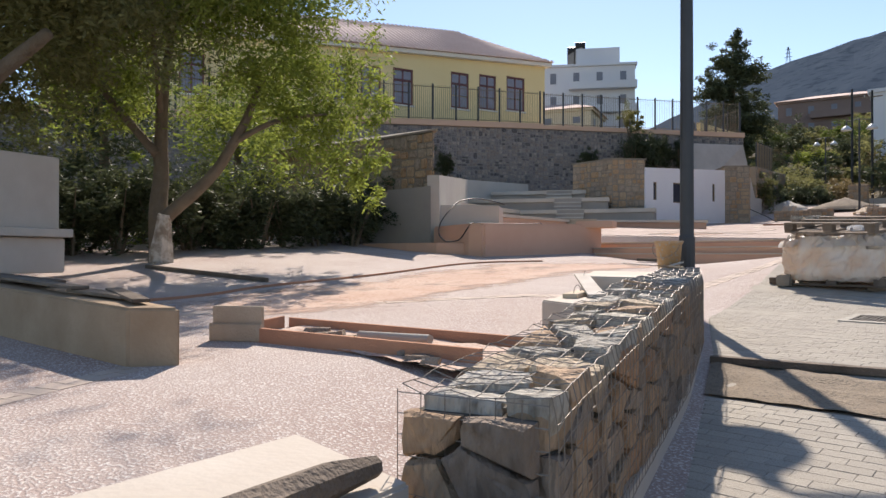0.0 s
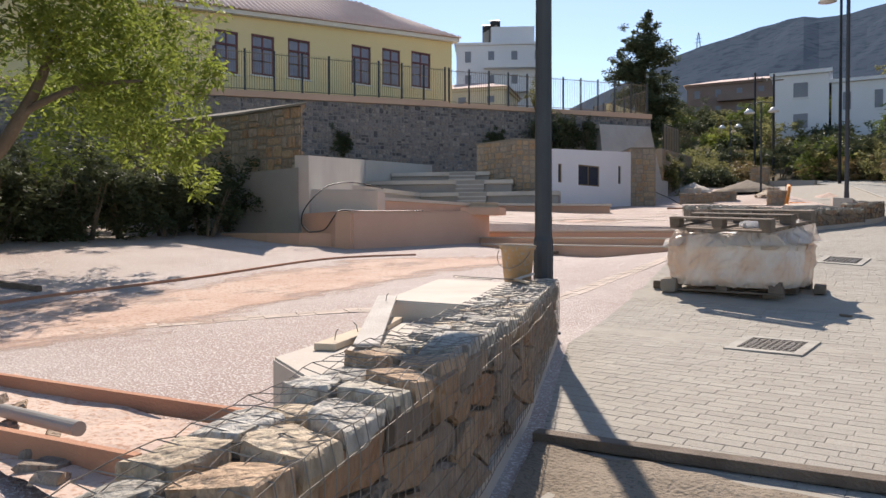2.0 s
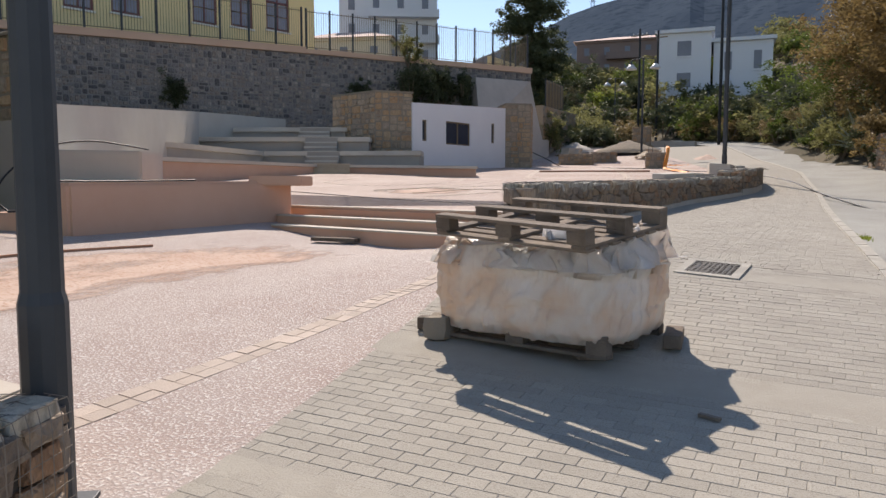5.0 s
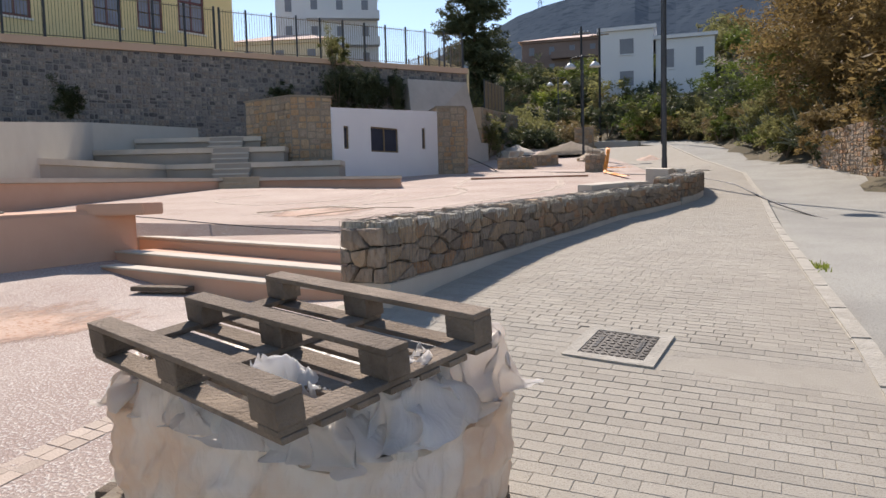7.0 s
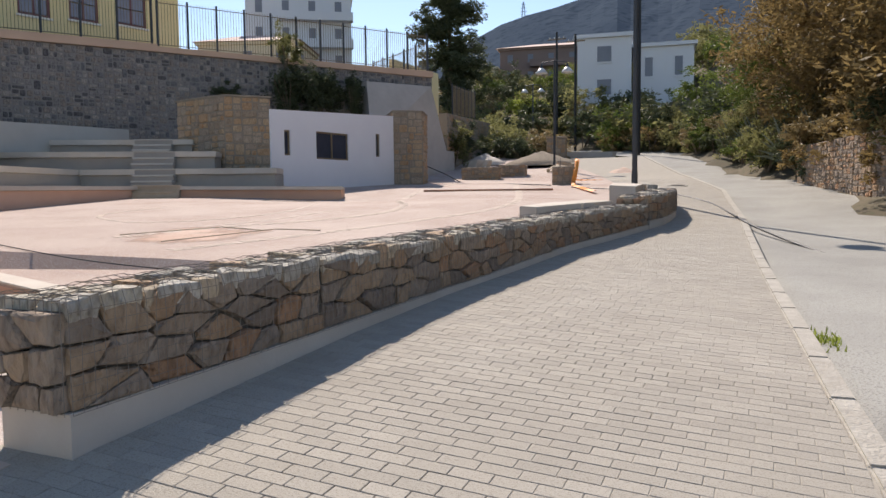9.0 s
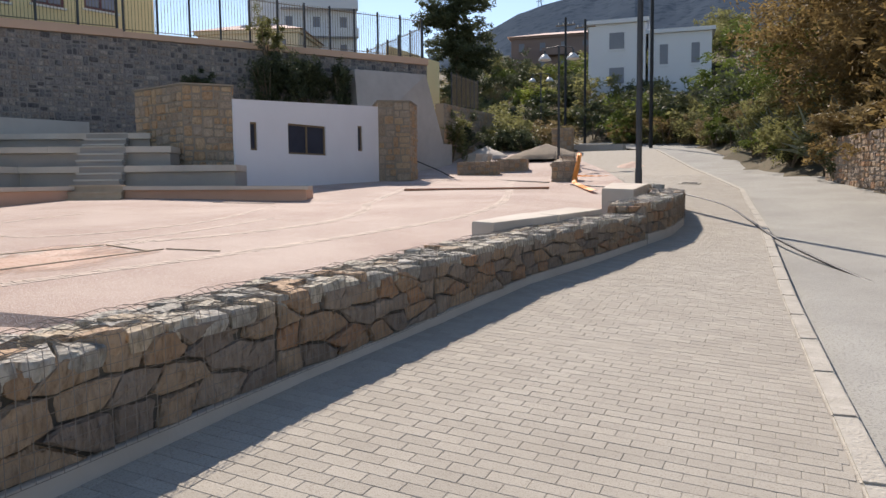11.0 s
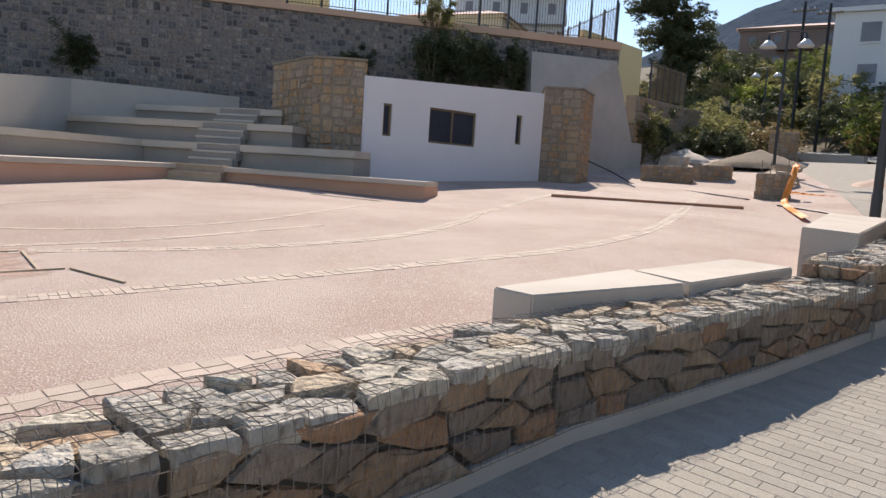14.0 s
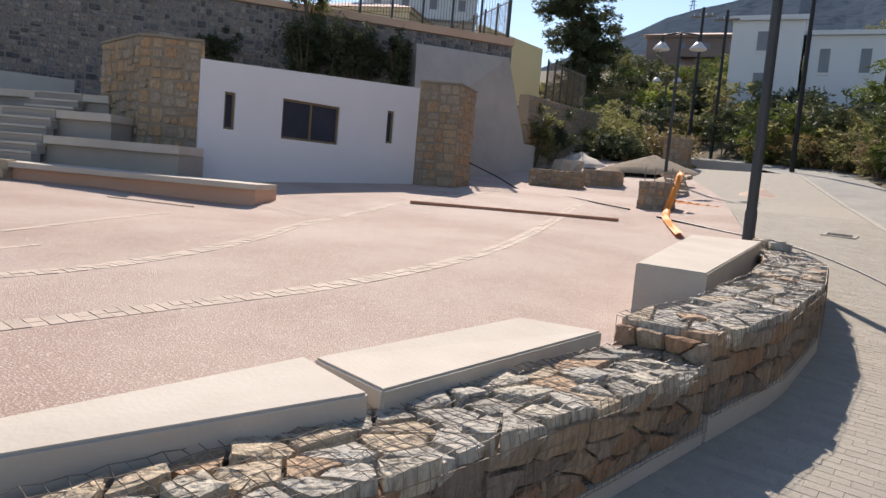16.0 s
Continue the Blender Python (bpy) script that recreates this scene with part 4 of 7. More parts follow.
def fill_gabion(core, face, width, lo, hi, seed, w, h):
    """Broken stones on the outer face, both ends and the top of a gabion, basket by basket."""
    rnd = random.Random(seed)
    L = length(face)
    n = max(1, round(L / 2.3))
    for k in range(n):
        a, b = L * k / n + 0.012, L * (k + 1) / n - 0.012
        for poly in rubble_cells(a, b, 0.0, 1.0, w, h / (hi(along(face, 0.5)[0].y) - lo(along(face, 0.5)[0].y)), rnd):
            uc = sum(p[0] for p in poly) / len(poly)
            p0, d = along(face, uc / L)
            q = Vector((-d.y, d.x))
            z0, z1 = lo(p0.y), hi(p0.y) - 0.05
            scaled = [(u, v * (z1 - z0)) for u, v in poly]

            def on_face(u, v, t, p0=p0, d=d, q=q, z0=z0, uc=uc):
                c = p0 + d * (u - uc) + q * (t + 0.016)
                return c.x, c.y, z0 + v
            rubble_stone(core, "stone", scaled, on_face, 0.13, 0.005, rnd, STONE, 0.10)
        # top stones take the paler, sunlit colouring
        for poly in rubble_cells(a, b, 0.0, wide(width, along(face, (a + b) / 2 / L)[0].y), w * 0.85, 0.2, rnd):
            uc = sum(p[0] for p in poly) / len(poly)
            p0, d = along(face, uc / L)
            q = Vector((-d.y, d.x))
            z1 = hi(p0.y)

            def on_top(u, v, t, p0=p0, d=d, q=q, z1=z1, uc=uc):
                c = p0 + d * (u - uc) + q * v
                return c.x, c.y, z1 - 0.012 - t
            rubble_stone(core, "cap_stone", poly, on_top, 0.11, 0.013, rnd, STONE_SUNLIT, 0.13, 0.95)
    for e in (0, 1):
        p0, d = along(face, e)
        q = Vector((-d.y, d.x))
        way = d if e == 0 else -d
        for poly in rubble_cells(0.03, wide(width, p0.y) - 0.02, lo(p0.y), hi(p0.y) - 0.05, w * 0.62, h, rnd):
            def on_end(u, v, t, p0=p0, q=q, way=way):
                c = p0 + q * u + way * (t - 0.06)
                return c.x, c.y, v
            rubble_stone(core, "stone", poly, on_end, 0.12, 0.006, rnd, STONE, 0.1)


def wire_cage(core, face, width, lo, hi, pitch, r, seed):
    """The welded wire of a gabion: over the top, down the face and the ends."""
    rnd = random.Random(seed)
    V, F = [], []

    def wire(a, b):
        a, b = Vector(a), Vector(b)
        d = (b - a).normalized()
        u = d.orthogonal().normalized()
        w = d.cross(u)
        k = len(V)
        for p in (a, b):
            for j in range(3):
                V.append(p + (u * math.cos(j * 2.0944) + w * math.sin(j * 2.0944)) * r)
        for j in range(3):
            e = (j + 1) % 3
            F.append((k + j, k + e, k + 3 + e, k + 3 + j))
    L = length(face)
    n = int(L / pitch)
    m = int(wide(width, along(face, 0.5)[0].y) / pitch)
    grid = []
    for i in range(n + 1):
        p, d = along(face, i / n)
        q = Vector((-d.y, d.x))
        row = []
        zt = hi(p.y) + 0.012
        hgt = zt - lo(p.y)
        down = max(2, int(hgt / pitch))
        for j in range(down, 0, -1):
            c = p - q * (0.014 + rnd.uniform(0, 0.006))
            row.append(Vector((c.x, c.y, zt - hgt * j / down)))
        for j in range(m + 1):
            c = p + q * (wide(width, p.y) * j / m) + d * rnd.uniform(-0.006, 0.006)
            row.append(Vector((c.x, c.y, zt + rnd.uniform(-0.012, 0.012) - (0.008 if 0 < j < m else 0))))
        grid.append(row)
    for row in grid:
        for a, b in zip(row, row[1:]):
            wire(a, b)
    for r0, r1 in zip(grid, grid[1:]):
        for j in range(1, min(len(r0), len(r1)) + 1):
            wire(r0[-j], r1[-j])
    p, d = along(face, 0)
    q = Vector((-d.y, d.x))
    for j in range(m + 1):
        c = p + q * (wide(width, p.y) * j / m) - d * 0.03
        wire((c.x, c.y, lo(p.y)), (c.x, c.y, hi(p.y) + 0.01))
    k = int((hi(p.y) - lo(p.y)) / pitch)
    for j in range(k + 1):
        z = hi(p.y) - j * pitch
        a, b = p - d * 0.03, p + q * wide(width, p.y) - d * 0.03
        wire((a.x, a.y, z), (b.x, b.y, z))
    ob = new("wire_mesh", raw_mesh("wire_mesh", V, F, WIRE))
    ob.parent = core
    tagged(ob, "rusty galvanised welded wire mesh", kind="stuff")


fill_gabion(core_a, EDGE_A, WIDE_A, FOOT_A, TOP_A, 11, 0.28, 0.15)
fill_gabion(core_b, FACE_B, WIDE_B, FOOT_B, TOP_B, 12, 0.27, 0.165)
fill_gabion(core_c, FACE_C, 0.7, FOOT_C, TOP_C, 13, 0.27, 0.16)
wire_cage(core_a, EDGE_A, WIDE_A, FOOT_A, TOP_A, 0.066, 0.0021, 1)
wire_cage(core_b, FACE_B, WIDE_B, FOOT_B, TOP_B, 0.066, 0.0021, 2)
wire_cage(core_c, FACE_C, 0.7, FOOT_C, TOP_C, 0.07, 0.0021, 3)
# the lower length of the first gabion, nearest the start
LOW_A = [(-0.72, 0.3), (-1.38, 2.17)]
low_top, low_foot = (lambda y: 0.5), (lambda y: 0.0)
core_d = gabion_core("wall_gabion_d", LOW_A, 0.62, low_foot, low_top, "lower length of the gabion wall, unfinished")
fill_gabion(core_d, LOW_A, 0.62, low_foot, low_top, 14, 0.24, 0.17)
wire_cage(core_d, LOW_A, 0.62, low_foot, low_top, 0.066, 0.0021, 4)


# ---- cream slabs beside the walls ----
def slab(pts, z0, z1, label):
    bm = prism(bmesh.new(), pts, z0, z1)
    c = sum((Vector((*p, 0)) for p in pts), Vector()) / len(pts)
    bm.transform(Matrix.Translation((-c.x, -c.y, -z0)))
    ob = part("bench_block", soften(bm, 0.012), CREAM)
    ob.location = (c.x, c.y, z0)
    return tagged(ob, label, "bench", "cream benches along the walls")


slab([(-3.74, 5.38), (-2.86, 4.95), (-3.55, 7.0), (-4.3, 7.0)], 0.35, 0.87, "smooth cream concrete bench block against the gabion")
slab([(-4.4, 7.03), (-3.58, 7.05), (-4.5, 9.25), (-5.6, 9.3)], 0.45, 1.02, "wide cream concrete bench block against the gabion end")
slab([(-2.5, 2.05), (-1.78, 1.93), (-1.62, 0.6), (-2.3, 0.5)], 0.0, 0.58, "low cream concrete bench block with a rough beam on it")
slab([(-5.15, 24.6), (-4.87, 24.66), (-4.43, 26.04), (-4.97, 26.17)], 1.7, [2.31, 2.29, 2.34, 2.37], "long cream concrete bench block with dark specks")
slab([(-4.95, 26.22), (-4.42, 26.12), (-4.3, 28.3), (-4.79, 28.0)], 1.75, [2.36, 2.34, 2.36, 2.4], "cream concrete bench block behind the gabion")
slab([(-4.67, 29.85), (-4.12, 30.1), (-4.6, 34.75), (-5.32, 33.75)], 1.9, [2.71, 2.68, 2.81, 2.84], "cream concrete bench block inside the curved gabion")


def loose(name, bm, mat, at, label, category, group="", rz=0.0, smooth=False, m=None):
    ob = part(name, bm, mat, None, "", smooth)
    ob.matrix_world = m if m else pose(*at, 0, 0, rz)
    return tagged(ob, label, category, group)


def board(a, b, w, t, mat, label, group="", name="wooden_board", lift=0.0):
    """A board lying from a to b, which are points on its underside."""
    a, b = Vector(a), Vector(b)
    L = (b - a).length
    bm = box(bmesh.new(), (L / 2, 0, t / 2), (L, w, t), bevel=min(0.006, t * 0.2))
    d = (b - a).normalized()
    side = Vector((0, 0, 1)).cross(d).normalized()
    m = Matrix((d, side, d.cross(side))).transposed().to_4x4()
    return loose(name, bm, mat, a, label, "board", group, m=Matrix.Translation(a) @ m)


# ---- the loaded pallet ----
def pallet(name, L, W, label, wood=None):
    """A timber pallet: runners, blocks and deck boards; its corner is the origin."""
    wood = wood or TIMBER
    p = thing(name, (0, 0, 0), label, "pallet")
    for i in range(3):
        y = (0.05, W / 2, W - 0.05)[i]
        runner = part("runner", box(bmesh.new(), (L / 2, y, 0.012), (L, 0.1, 0.024), bevel=0.004), wood, p)
        for x in (0.075, L / 2, L - 0.075):
            part("block", box(bmesh.new(), (x, y, 0.068), (0.15, 0.1, 0.088), bevel=0.006), wood, runner)
        x = (0.06, L / 2, L - 0.06)[i]
        part("cross_board", box(bmesh.new(), (x, W / 2, 0.124), (0.11, W, 0.022), bevel=0.004), wood, p)
    for i in range(7):
        y = 0.055 + i * (W - 0.11) / 6
        part("deck_board", box(bmesh.new(), (L / 2, y, 0.147), (L, 0.095, 0.022), bevel=0.004), wood, p)
    return p


PF = Vector((-2.59, 11.96, 0.0))
PX, PY = Vector((-0.985, 0.17, 0)), Vector((0.17, 0.985, 0))
low_p = pallet("wooden_pallet", 1.45, 1.0, "weathered grey timber pallet under plastic wrapped sacks")
zb = 0.79
ROT = math.degrees(math.atan2(PX.y, PX.x))
low_p.matrix_world = Matrix.Translation((PF.x + PX.x * 1.45, PF.y + PX.y * 1.45, zb)) @ pose(0, 0, 0, 0, 0, ROT + 180)
# stones and timber that chock it up
for (x, y, sx, sy, sz, rz) in ((-4.08, 12.38, 0.36, 0.12, 0.1, 15), (-2.3, 12.72, 0.13, 0.42, 0.1, 8), (-2.75, 12.22, 0.25, 0.12, 0.06, 30), (-3.6, 13.1, 0.4, 0.12, 0.06, 20), (-2.62, 13.0, 0.3, 0.12, 0.05, 60)):
    loose("timber_chock", box(bmesh.new(), (0, 0, sz / 2), (sx, sy, sz), bevel=0.012), TIMBER, (x, y, pave_z(x, y) + 0.0), "short timber offcut chocking the pallet", "chock", "chocks under the pallet", rz)
st = new("loose_stone", stone_variant(901, MORTAR))
st.matrix_world = Matrix.Translation((-3.98, 12.18, pave_z(-3.98, 12.18) + 0.1)) @ Matrix.Diagonal((0.2, 0.18, 0.2, 1))
tagged(st, "rounded brown rubble stone beside the pallet", "stone")


def plastic(name, low, mid, top, glow):
    m = bpy.data.materials.new(name)
    m.use_nodes = True
    n, l = m.node_tree.nodes, m.node_tree.links
    b = n["Principled BSDF"]
    g = n.new("ShaderNodeNewGeometry")
    nz = n.new("ShaderNodeTexNoise")
    nz.inputs["Scale"].default_value, nz.inputs["Detail"].default_value = 2.6, 5
    l.new(g.outputs["Position"], nz.inputs["Vector"])
    rp = n.new("ShaderNodeValToRGB")
    e = rp.color_ramp.elements
    e[0].position, e[0].color = 0.34, (*low, 1)
    e[1].position, e[1].color = 0.62, (*top, 1)
    q = e.new(0.48)
    q.color = (*mid, 1)
    l.new(nz.outputs["Fac"], rp.inputs["Fac"])
    l.new(rp.outputs["Color"], b.inputs["Base Color"])
    b.inputs["Roughness"].default_value = 0.3
    b.inputs["Specular IOR Level"].default_value = 0.45
    tl = n.new("ShaderNodeBsdfTranslucent")
    l.new(rp.outputs["Color"], tl.inputs["Color"])
    mx = n.new("ShaderNodeMixShader")
    mx.inputs["Fac"].default_value = glow
    l.new(b.outputs["BSDF"], mx.inputs[1])
    l.new(tl.outputs["BSDF"], mx.inputs[2])
    l.new(mx.outputs["Shader"], n["Material Output"].inputs["Surface"])
    wv = n.new("ShaderNodeTexNoise")
    wv.inputs["Scale"].default_value, wv.inputs["Detail"].default_value, wv.inputs["Distortion"].default_value = 9.0, 5, 1.2
    fold = n.new("ShaderNodeMapping")
    fold.inputs["Scale"].default_value = (1.0, 1.0, 0.3)
    l.new(g.outputs["Position"], fold.inputs["Vector"])
    l.new(fold.outputs["Vector"], wv.inputs["Vector"])
    bp = n.new("ShaderNodeBump")
    bp.inputs["Strength"].default_value, bp.inputs["Distance"].default_value = 0.7, 0.05
    l.new(wv.outputs["Fac"], bp.inputs["Height"])
    l.new(bp.outputs["Normal"], b.inputs["Normal"])
    return m


PLASTIC = plastic("plastic_wrap", (0.82, 0.64, 0.49), (0.86, 0.78, 0.69), (0.91, 0.89, 0.85), 0.38)
FILM = plastic("clear_film", (0.80, 0.74, 0.68), (0.86, 0.83, 0.80), (0.90, 0.89, 0.88), 0.6)


def crumple(bm, s, amt, seed):
    """Folds: displace along normals by ridged noise."""
    bm.normal_update()
    o = Vector((seed * 3.1, seed * 1.7, 0))
    mv = []
    for v in bm.verts:
        a = noise.turbulence(v.co * s + o, 4, True)
        b = abs(noise.noise(v.co * s * 2.3 + o))
        mv.append((v, v.normal * (a * amt - b * amt * 0.6)))
    for v, d in mv:
        v.co += d


def sack_stack():
    """Three layers of sacks drawn together by a film: bulges per sack, pleats in the film."""
    bm = bmesh.new()
    bmesh.ops.create_cube(bm, size=1.0)
    bmesh.ops.subdivide_edges(bm, edges=bm.edges, cuts=62, use_grid_fill=True)
    for v in bm.verts:
        x, y, z = v.co * 2
        k = 1 - 0.07 * abs(z) ** 4 - (0.04 if z < -0.4 else 0) * (-z - 0.4)
        rx = (abs(x) ** 7 + abs(y) ** 7) ** (1 / 7)
        f = max(abs(x), abs(y)) / rx if rx else 1
        layer = abs(math.sin((z + 1) * 1.5 * math.pi + 0.4 * math.sin(x * 3)))
        col = abs(math.sin(x * 4.1 + (0.8 if z > -0.3 else 0))) if abs(y) > abs(x) else abs(math.sin(y * 3.3 + 0.5))
        b = 1 + 0.022 * layer + 0.012 * col
        top = 0.05 * noise.noise(Vector((x * 2, y * 2, 3))) - 0.05 * max(0, 0.5 - x) * (1 if z > 0.6 else 0)
        v.co = Vector((x * 0.755 * k * b * f - 0.01, y * 0.535 * k * b * f, z * 0.325 + (top if z > 0.6 else 0)))
    crumple(bm, 3.0, 0.02, 1)
    bm.normal_update()
    for v in bm.verts:
        if abs(v.normal.z) < 0.8:
            w = Vector((v.co.x * 6 + v.co.z * 2.5, v.co.y * 6 + v.co.z * 2.0, v.co.z * 2.2))
            r = 1 - abs(noise.noise(w * 1.3))
            v.co += v.normal * (0.035 * r ** 3 + 0.018 * noise.noise(w * 3.1) - 0.015)
    return bm


sacks = loose("wrapped_load", sack_stack(), PLASTIC, (0, 0, 0), "stack of pale sacks wrapped in torn clear plastic", "sacks", m=Matrix.Translation(PF + PX * 0.725 + PY * 0.5 + Vector((0, 0, zb + 0.075 + 0.325))) @ pose(0, 0, 0, 0, 0, ROT), smooth=True)


def torn(seed, size):
    """A rucked-up handful of clear film: a sheet folded into sharp ridges over a dome."""
    bm = bmesh.new()
    bmesh.ops.create_grid(bm, x_segments=40, y_segments=40, size=1.0)
    o = Vector((seed * 2.3, seed * 1.1, seed * 0.7))
    for v in bm.verts:
        x, y = v.co.x, v.co.y
        r = min(1, math.hypot(x, y))
        p = Vector((x * 2.2, y * 2.2, 0)) + o
        ridge = (1 - abs(noise.noise(p))) ** 2 * 0.7 + (1 - abs(noise.noise(p * 2.1))) ** 2 * 0.45
        z = (1 - r ** 2.2) * (0.35 + ridge) - 0.4 * r ** 3
        side = Vector((noise.noise(p * 1.4 + Vector((7, 0, 0))), noise.noise(p * 1.4 + Vector((0, 9, 0))), 0)) * 0.45
        v.co = Vector(((x + side.x) * size[0], (y + side.y) * size[1], z * size[2]))
    return bm


for i, (u, v, z, s) in enumerate(((0.36, 0.03, 0.60, (0.26, 0.16, 0.17)), (0.02, 0.36, 0.62, (0.17, 0.30, 0.17)), (1.30, 0.10, 0.56, (0.20, 0.18, 0.12)), (0.03, 0.78, 0.64, (0.16, 0.24, 0.17)), (0.16, 0.02, 0.58, (0.2, 0.14, 0.13)), (0.75, 0.02, 0.55, (0.22, 0.1, 0.1)))):
    ob = part("torn_plastic", torn(20 + i, s), FILM, sacks, "crumpled translucent plastic", True)
    ob.matrix_parent_inverse = Matrix.Identity(4)
    ob.matrix_basis = sacks.matrix_world.inverted() @ (Matrix.Translation(PF + PX * u + PY * v + Vector((0, 0, zb + 0.06 + z))) @ pose(0, 0, 0, 0, 0, ROT))
top_p = pallet("wooden_pallet", 1.39, 0.96, "weathered grey pallet lying tilted upside down on the sacks")
tf, tl, tr = Vector((-2.64, 11.63, 1.68)), Vector((-3.97, 12.08, 1.74)), Vector((-2.28, 12.50, 1.80))
ax, ay = (tl - tf).normalized(), (tr - tf)
az = ax.cross(ay).normalized()
ay = az.cross(ax)
flip = Matrix((ax, ay, az)).transposed().to_4x4()
top_p.matrix_world = Matrix.Translation(tf) @ flip


# ---- street lamps and poles ----
def street_lamp(x, y, zb, h, label, r=0.07, arms=True, rz=0.0):
    p = thing("street_lamp", (x, y, zb), label, "street lamp", "double headed street lamps", rz=rz)
    bm = tube(bmesh.new(), [(0, 0, 0), (0, 0, 0.9), (0, 0, 0.95), (0, 0, h)], [r * 1.15, r * 1.15, r, r * 0.85], 12)
    part("pole", bm, POLE, p, smooth=False)
    part("base_plate", box(bmesh.new(), (0, 0, 0.012), (0.3, 0.3, 0.024), bevel=0.005), POLE, p)
    if arms:
        arm = part("arm", tube(bmesh.new(), [(-0.75, 0, h - 0.2), (-0.7, 0, h - 0.1), (0, 0, h), (0.7, 0, h - 0.1), (0.75, 0, h - 0.2)], 0.03, 8), POLE, p)
        for s in (-1, 1):
            part("bracket", tube(bmesh.new(), [(s * 0.75, 0, h - 0.2), (s * 0.75, 0, h - 0.42)], [0.05, 0.09], 10), POLE, arm)
            bm = tube(bmesh.new(), [(s * 0.75, 0, h - 0.40), (s * 0.75, 0, h - 0.52), (s * 0.75, 0, h - 0.66), (s * 0.75, 0, h - 0.72)], [0.1, 0.22, 0.34, 0.35], 18)
            part("shade", bm, LAMP_W, arm, "pale bell shaped lamp shade", True)
    return p


street_lamp(-4.17, 9.12, 0.55, 5.05, "tall dark grey steel lamp post at the gabion end", 0.085, True, 36)
street_lamp(-5.1, 36.2, 2.3, 9.4, "dark street lamp with two pale bell shades", 0.085, True, 10)
street_lamp(-12.6, 54.6, 3.6, 6.75, "dark street lamp with two pale bell shades beside the road", 0.07, True, 10)
street_lamp(-20.7, 77.3, 6.3, 6.4, "dark far street lamp with two pale bell shades", 0.07, True, 10)


def utility_pole(x, y, zb, h, r=0.12):
    p = thing("utility_pole", (x, y, zb), "dark weathered wooden utility pole with a crossarm", "utility pole", "utility poles along the road")
    part("pole", tube(bmesh.new(), [(0, 0, -0.5), (0, 0, h)], [r, r * 0.75], 10), CABLE, p)
    arm = part("crossarm", box(bmesh.new(), (0, 0, h - 0.6), (1.6, 0.1, 0.1), bevel=0.01), TIMBER, p)
    for k in range(4):
        part("insulator", tube(bmesh.new(), [(-0.6 + 0.4 * k, 0, h - 0.55), (-0.6 + 0.4 * k, 0, h - 0.4)], [0.03, 0.045], 8), LAMP_W, arm)


utility_pole(-17.6, 74.0, 5.5, 10.9)
utility_pole(-15.9, 73.6, 5.5, 10.5)
utility_pole(-9.1, 63.2, 5.0, 15.5)


# ---- covers in the pavement ----
def cover(x, y, w, d, rz, label):
    z = pave_z(x, y)
    slope = math.degrees(math.atan2(pave_z(x, y + 0.3) - pave_z(x, y - 0.3), 0.6))
    tilt = math.degrees(math.atan2(pave_z(x - 0.3, y) - pave_z(x + 0.3, y), 0.6))
    c = thing("manhole_cover", (x, y, z), label, "manhole cover", "iron covers in the pavement")
    c.matrix_world = pose(x, y, z + 0.006, slope, tilt, rz)
    bm = bmesh.new()
    e = 0.085
    for cx, cy, sx, sy in ((0, d / 2 + e / 2, w + 2 * e, e), (0, -d / 2 - e / 2, w + 2 * e, e), (w / 2 + e / 2, 0, e, d), (-w / 2 - e / 2, 0, e, d)):
        box(bm, (cx, cy, 0), (sx, sy, 0.02))
    part("mortar_surround", bm, PATCH, c, "pale mortar surround")
    plate = part("plate", box(bmesh.new(), (0, 0, -0.004), (w - 0.01, d - 0.01, 0.02), bevel=0.003), IRON, c)
    bm = bmesh.new()
    rnd = random.Random(5)
    for i in range(9):
        for j in range(9):
            box(bm, (-w / 2 + (i + 0.5) * w / 9, -d / 2 + (j + 0.5) * d / 9, 0.008), (w / 13, 0.013, 0.007), 35 if (i + j) % 2 else -35)
    tagged(part("tread", bm, IRON, plate), kind="stuff")
    for s in (-1, 1):
        part("lifting_slot", box(bmesh.new(), (s * w * 0.33, 0, 0.0075), (0.025, d * 0.4, 0.006)), CABLE, plate)
    return c


cover(-2.22, 9.81, 0.48, 0.5, -3, "dark cast iron cover with tread pattern")
cover(-2.39, 15.17, 0.46, 0.5, -4, "dark cast iron cover in a pale mortar surround")
cover(-4.35, 41.5, 0.5, 0.5, 0, "dark cast iron cover near the curved wall")


# ---- small things on and round the walls ----
def bucket():
    b = thing("bucket", (-4.2, 8.68, 1.075), "dirty ochre plastic bucket caked with mortar", "bucket")
    shell = part("shell", tube(bmesh.new(), [(0, 0, 0), (0, 0, 0.3), (0, 0, 0.302), (0, 0, 0.33), (0, 0, 0.33), (0, 0, 0.08)], [0.125, 0.155, 0.168, 0.168, 0.15, 0.125], 24), BUCKET, b, "", True)
    part("rim", tube(bmesh.new(), [(0.168 * math.cos(a), 0.168 * math.sin(a), 0.33) for a in [k * math.pi / 12 for k in range(25)]], 0.008, 6), BUCKET, shell)
    part("wire_handle", tube(bmesh.new(), [(0.17 * math.cos(a), -0.06 - 0.12 * math.sin(a), 0.29 - 0.16 * math.sin(a)) for a in [k * math.pi / 10 for k in range(11)]], 0.004, 5), WIRE, b, "bent wire handle")


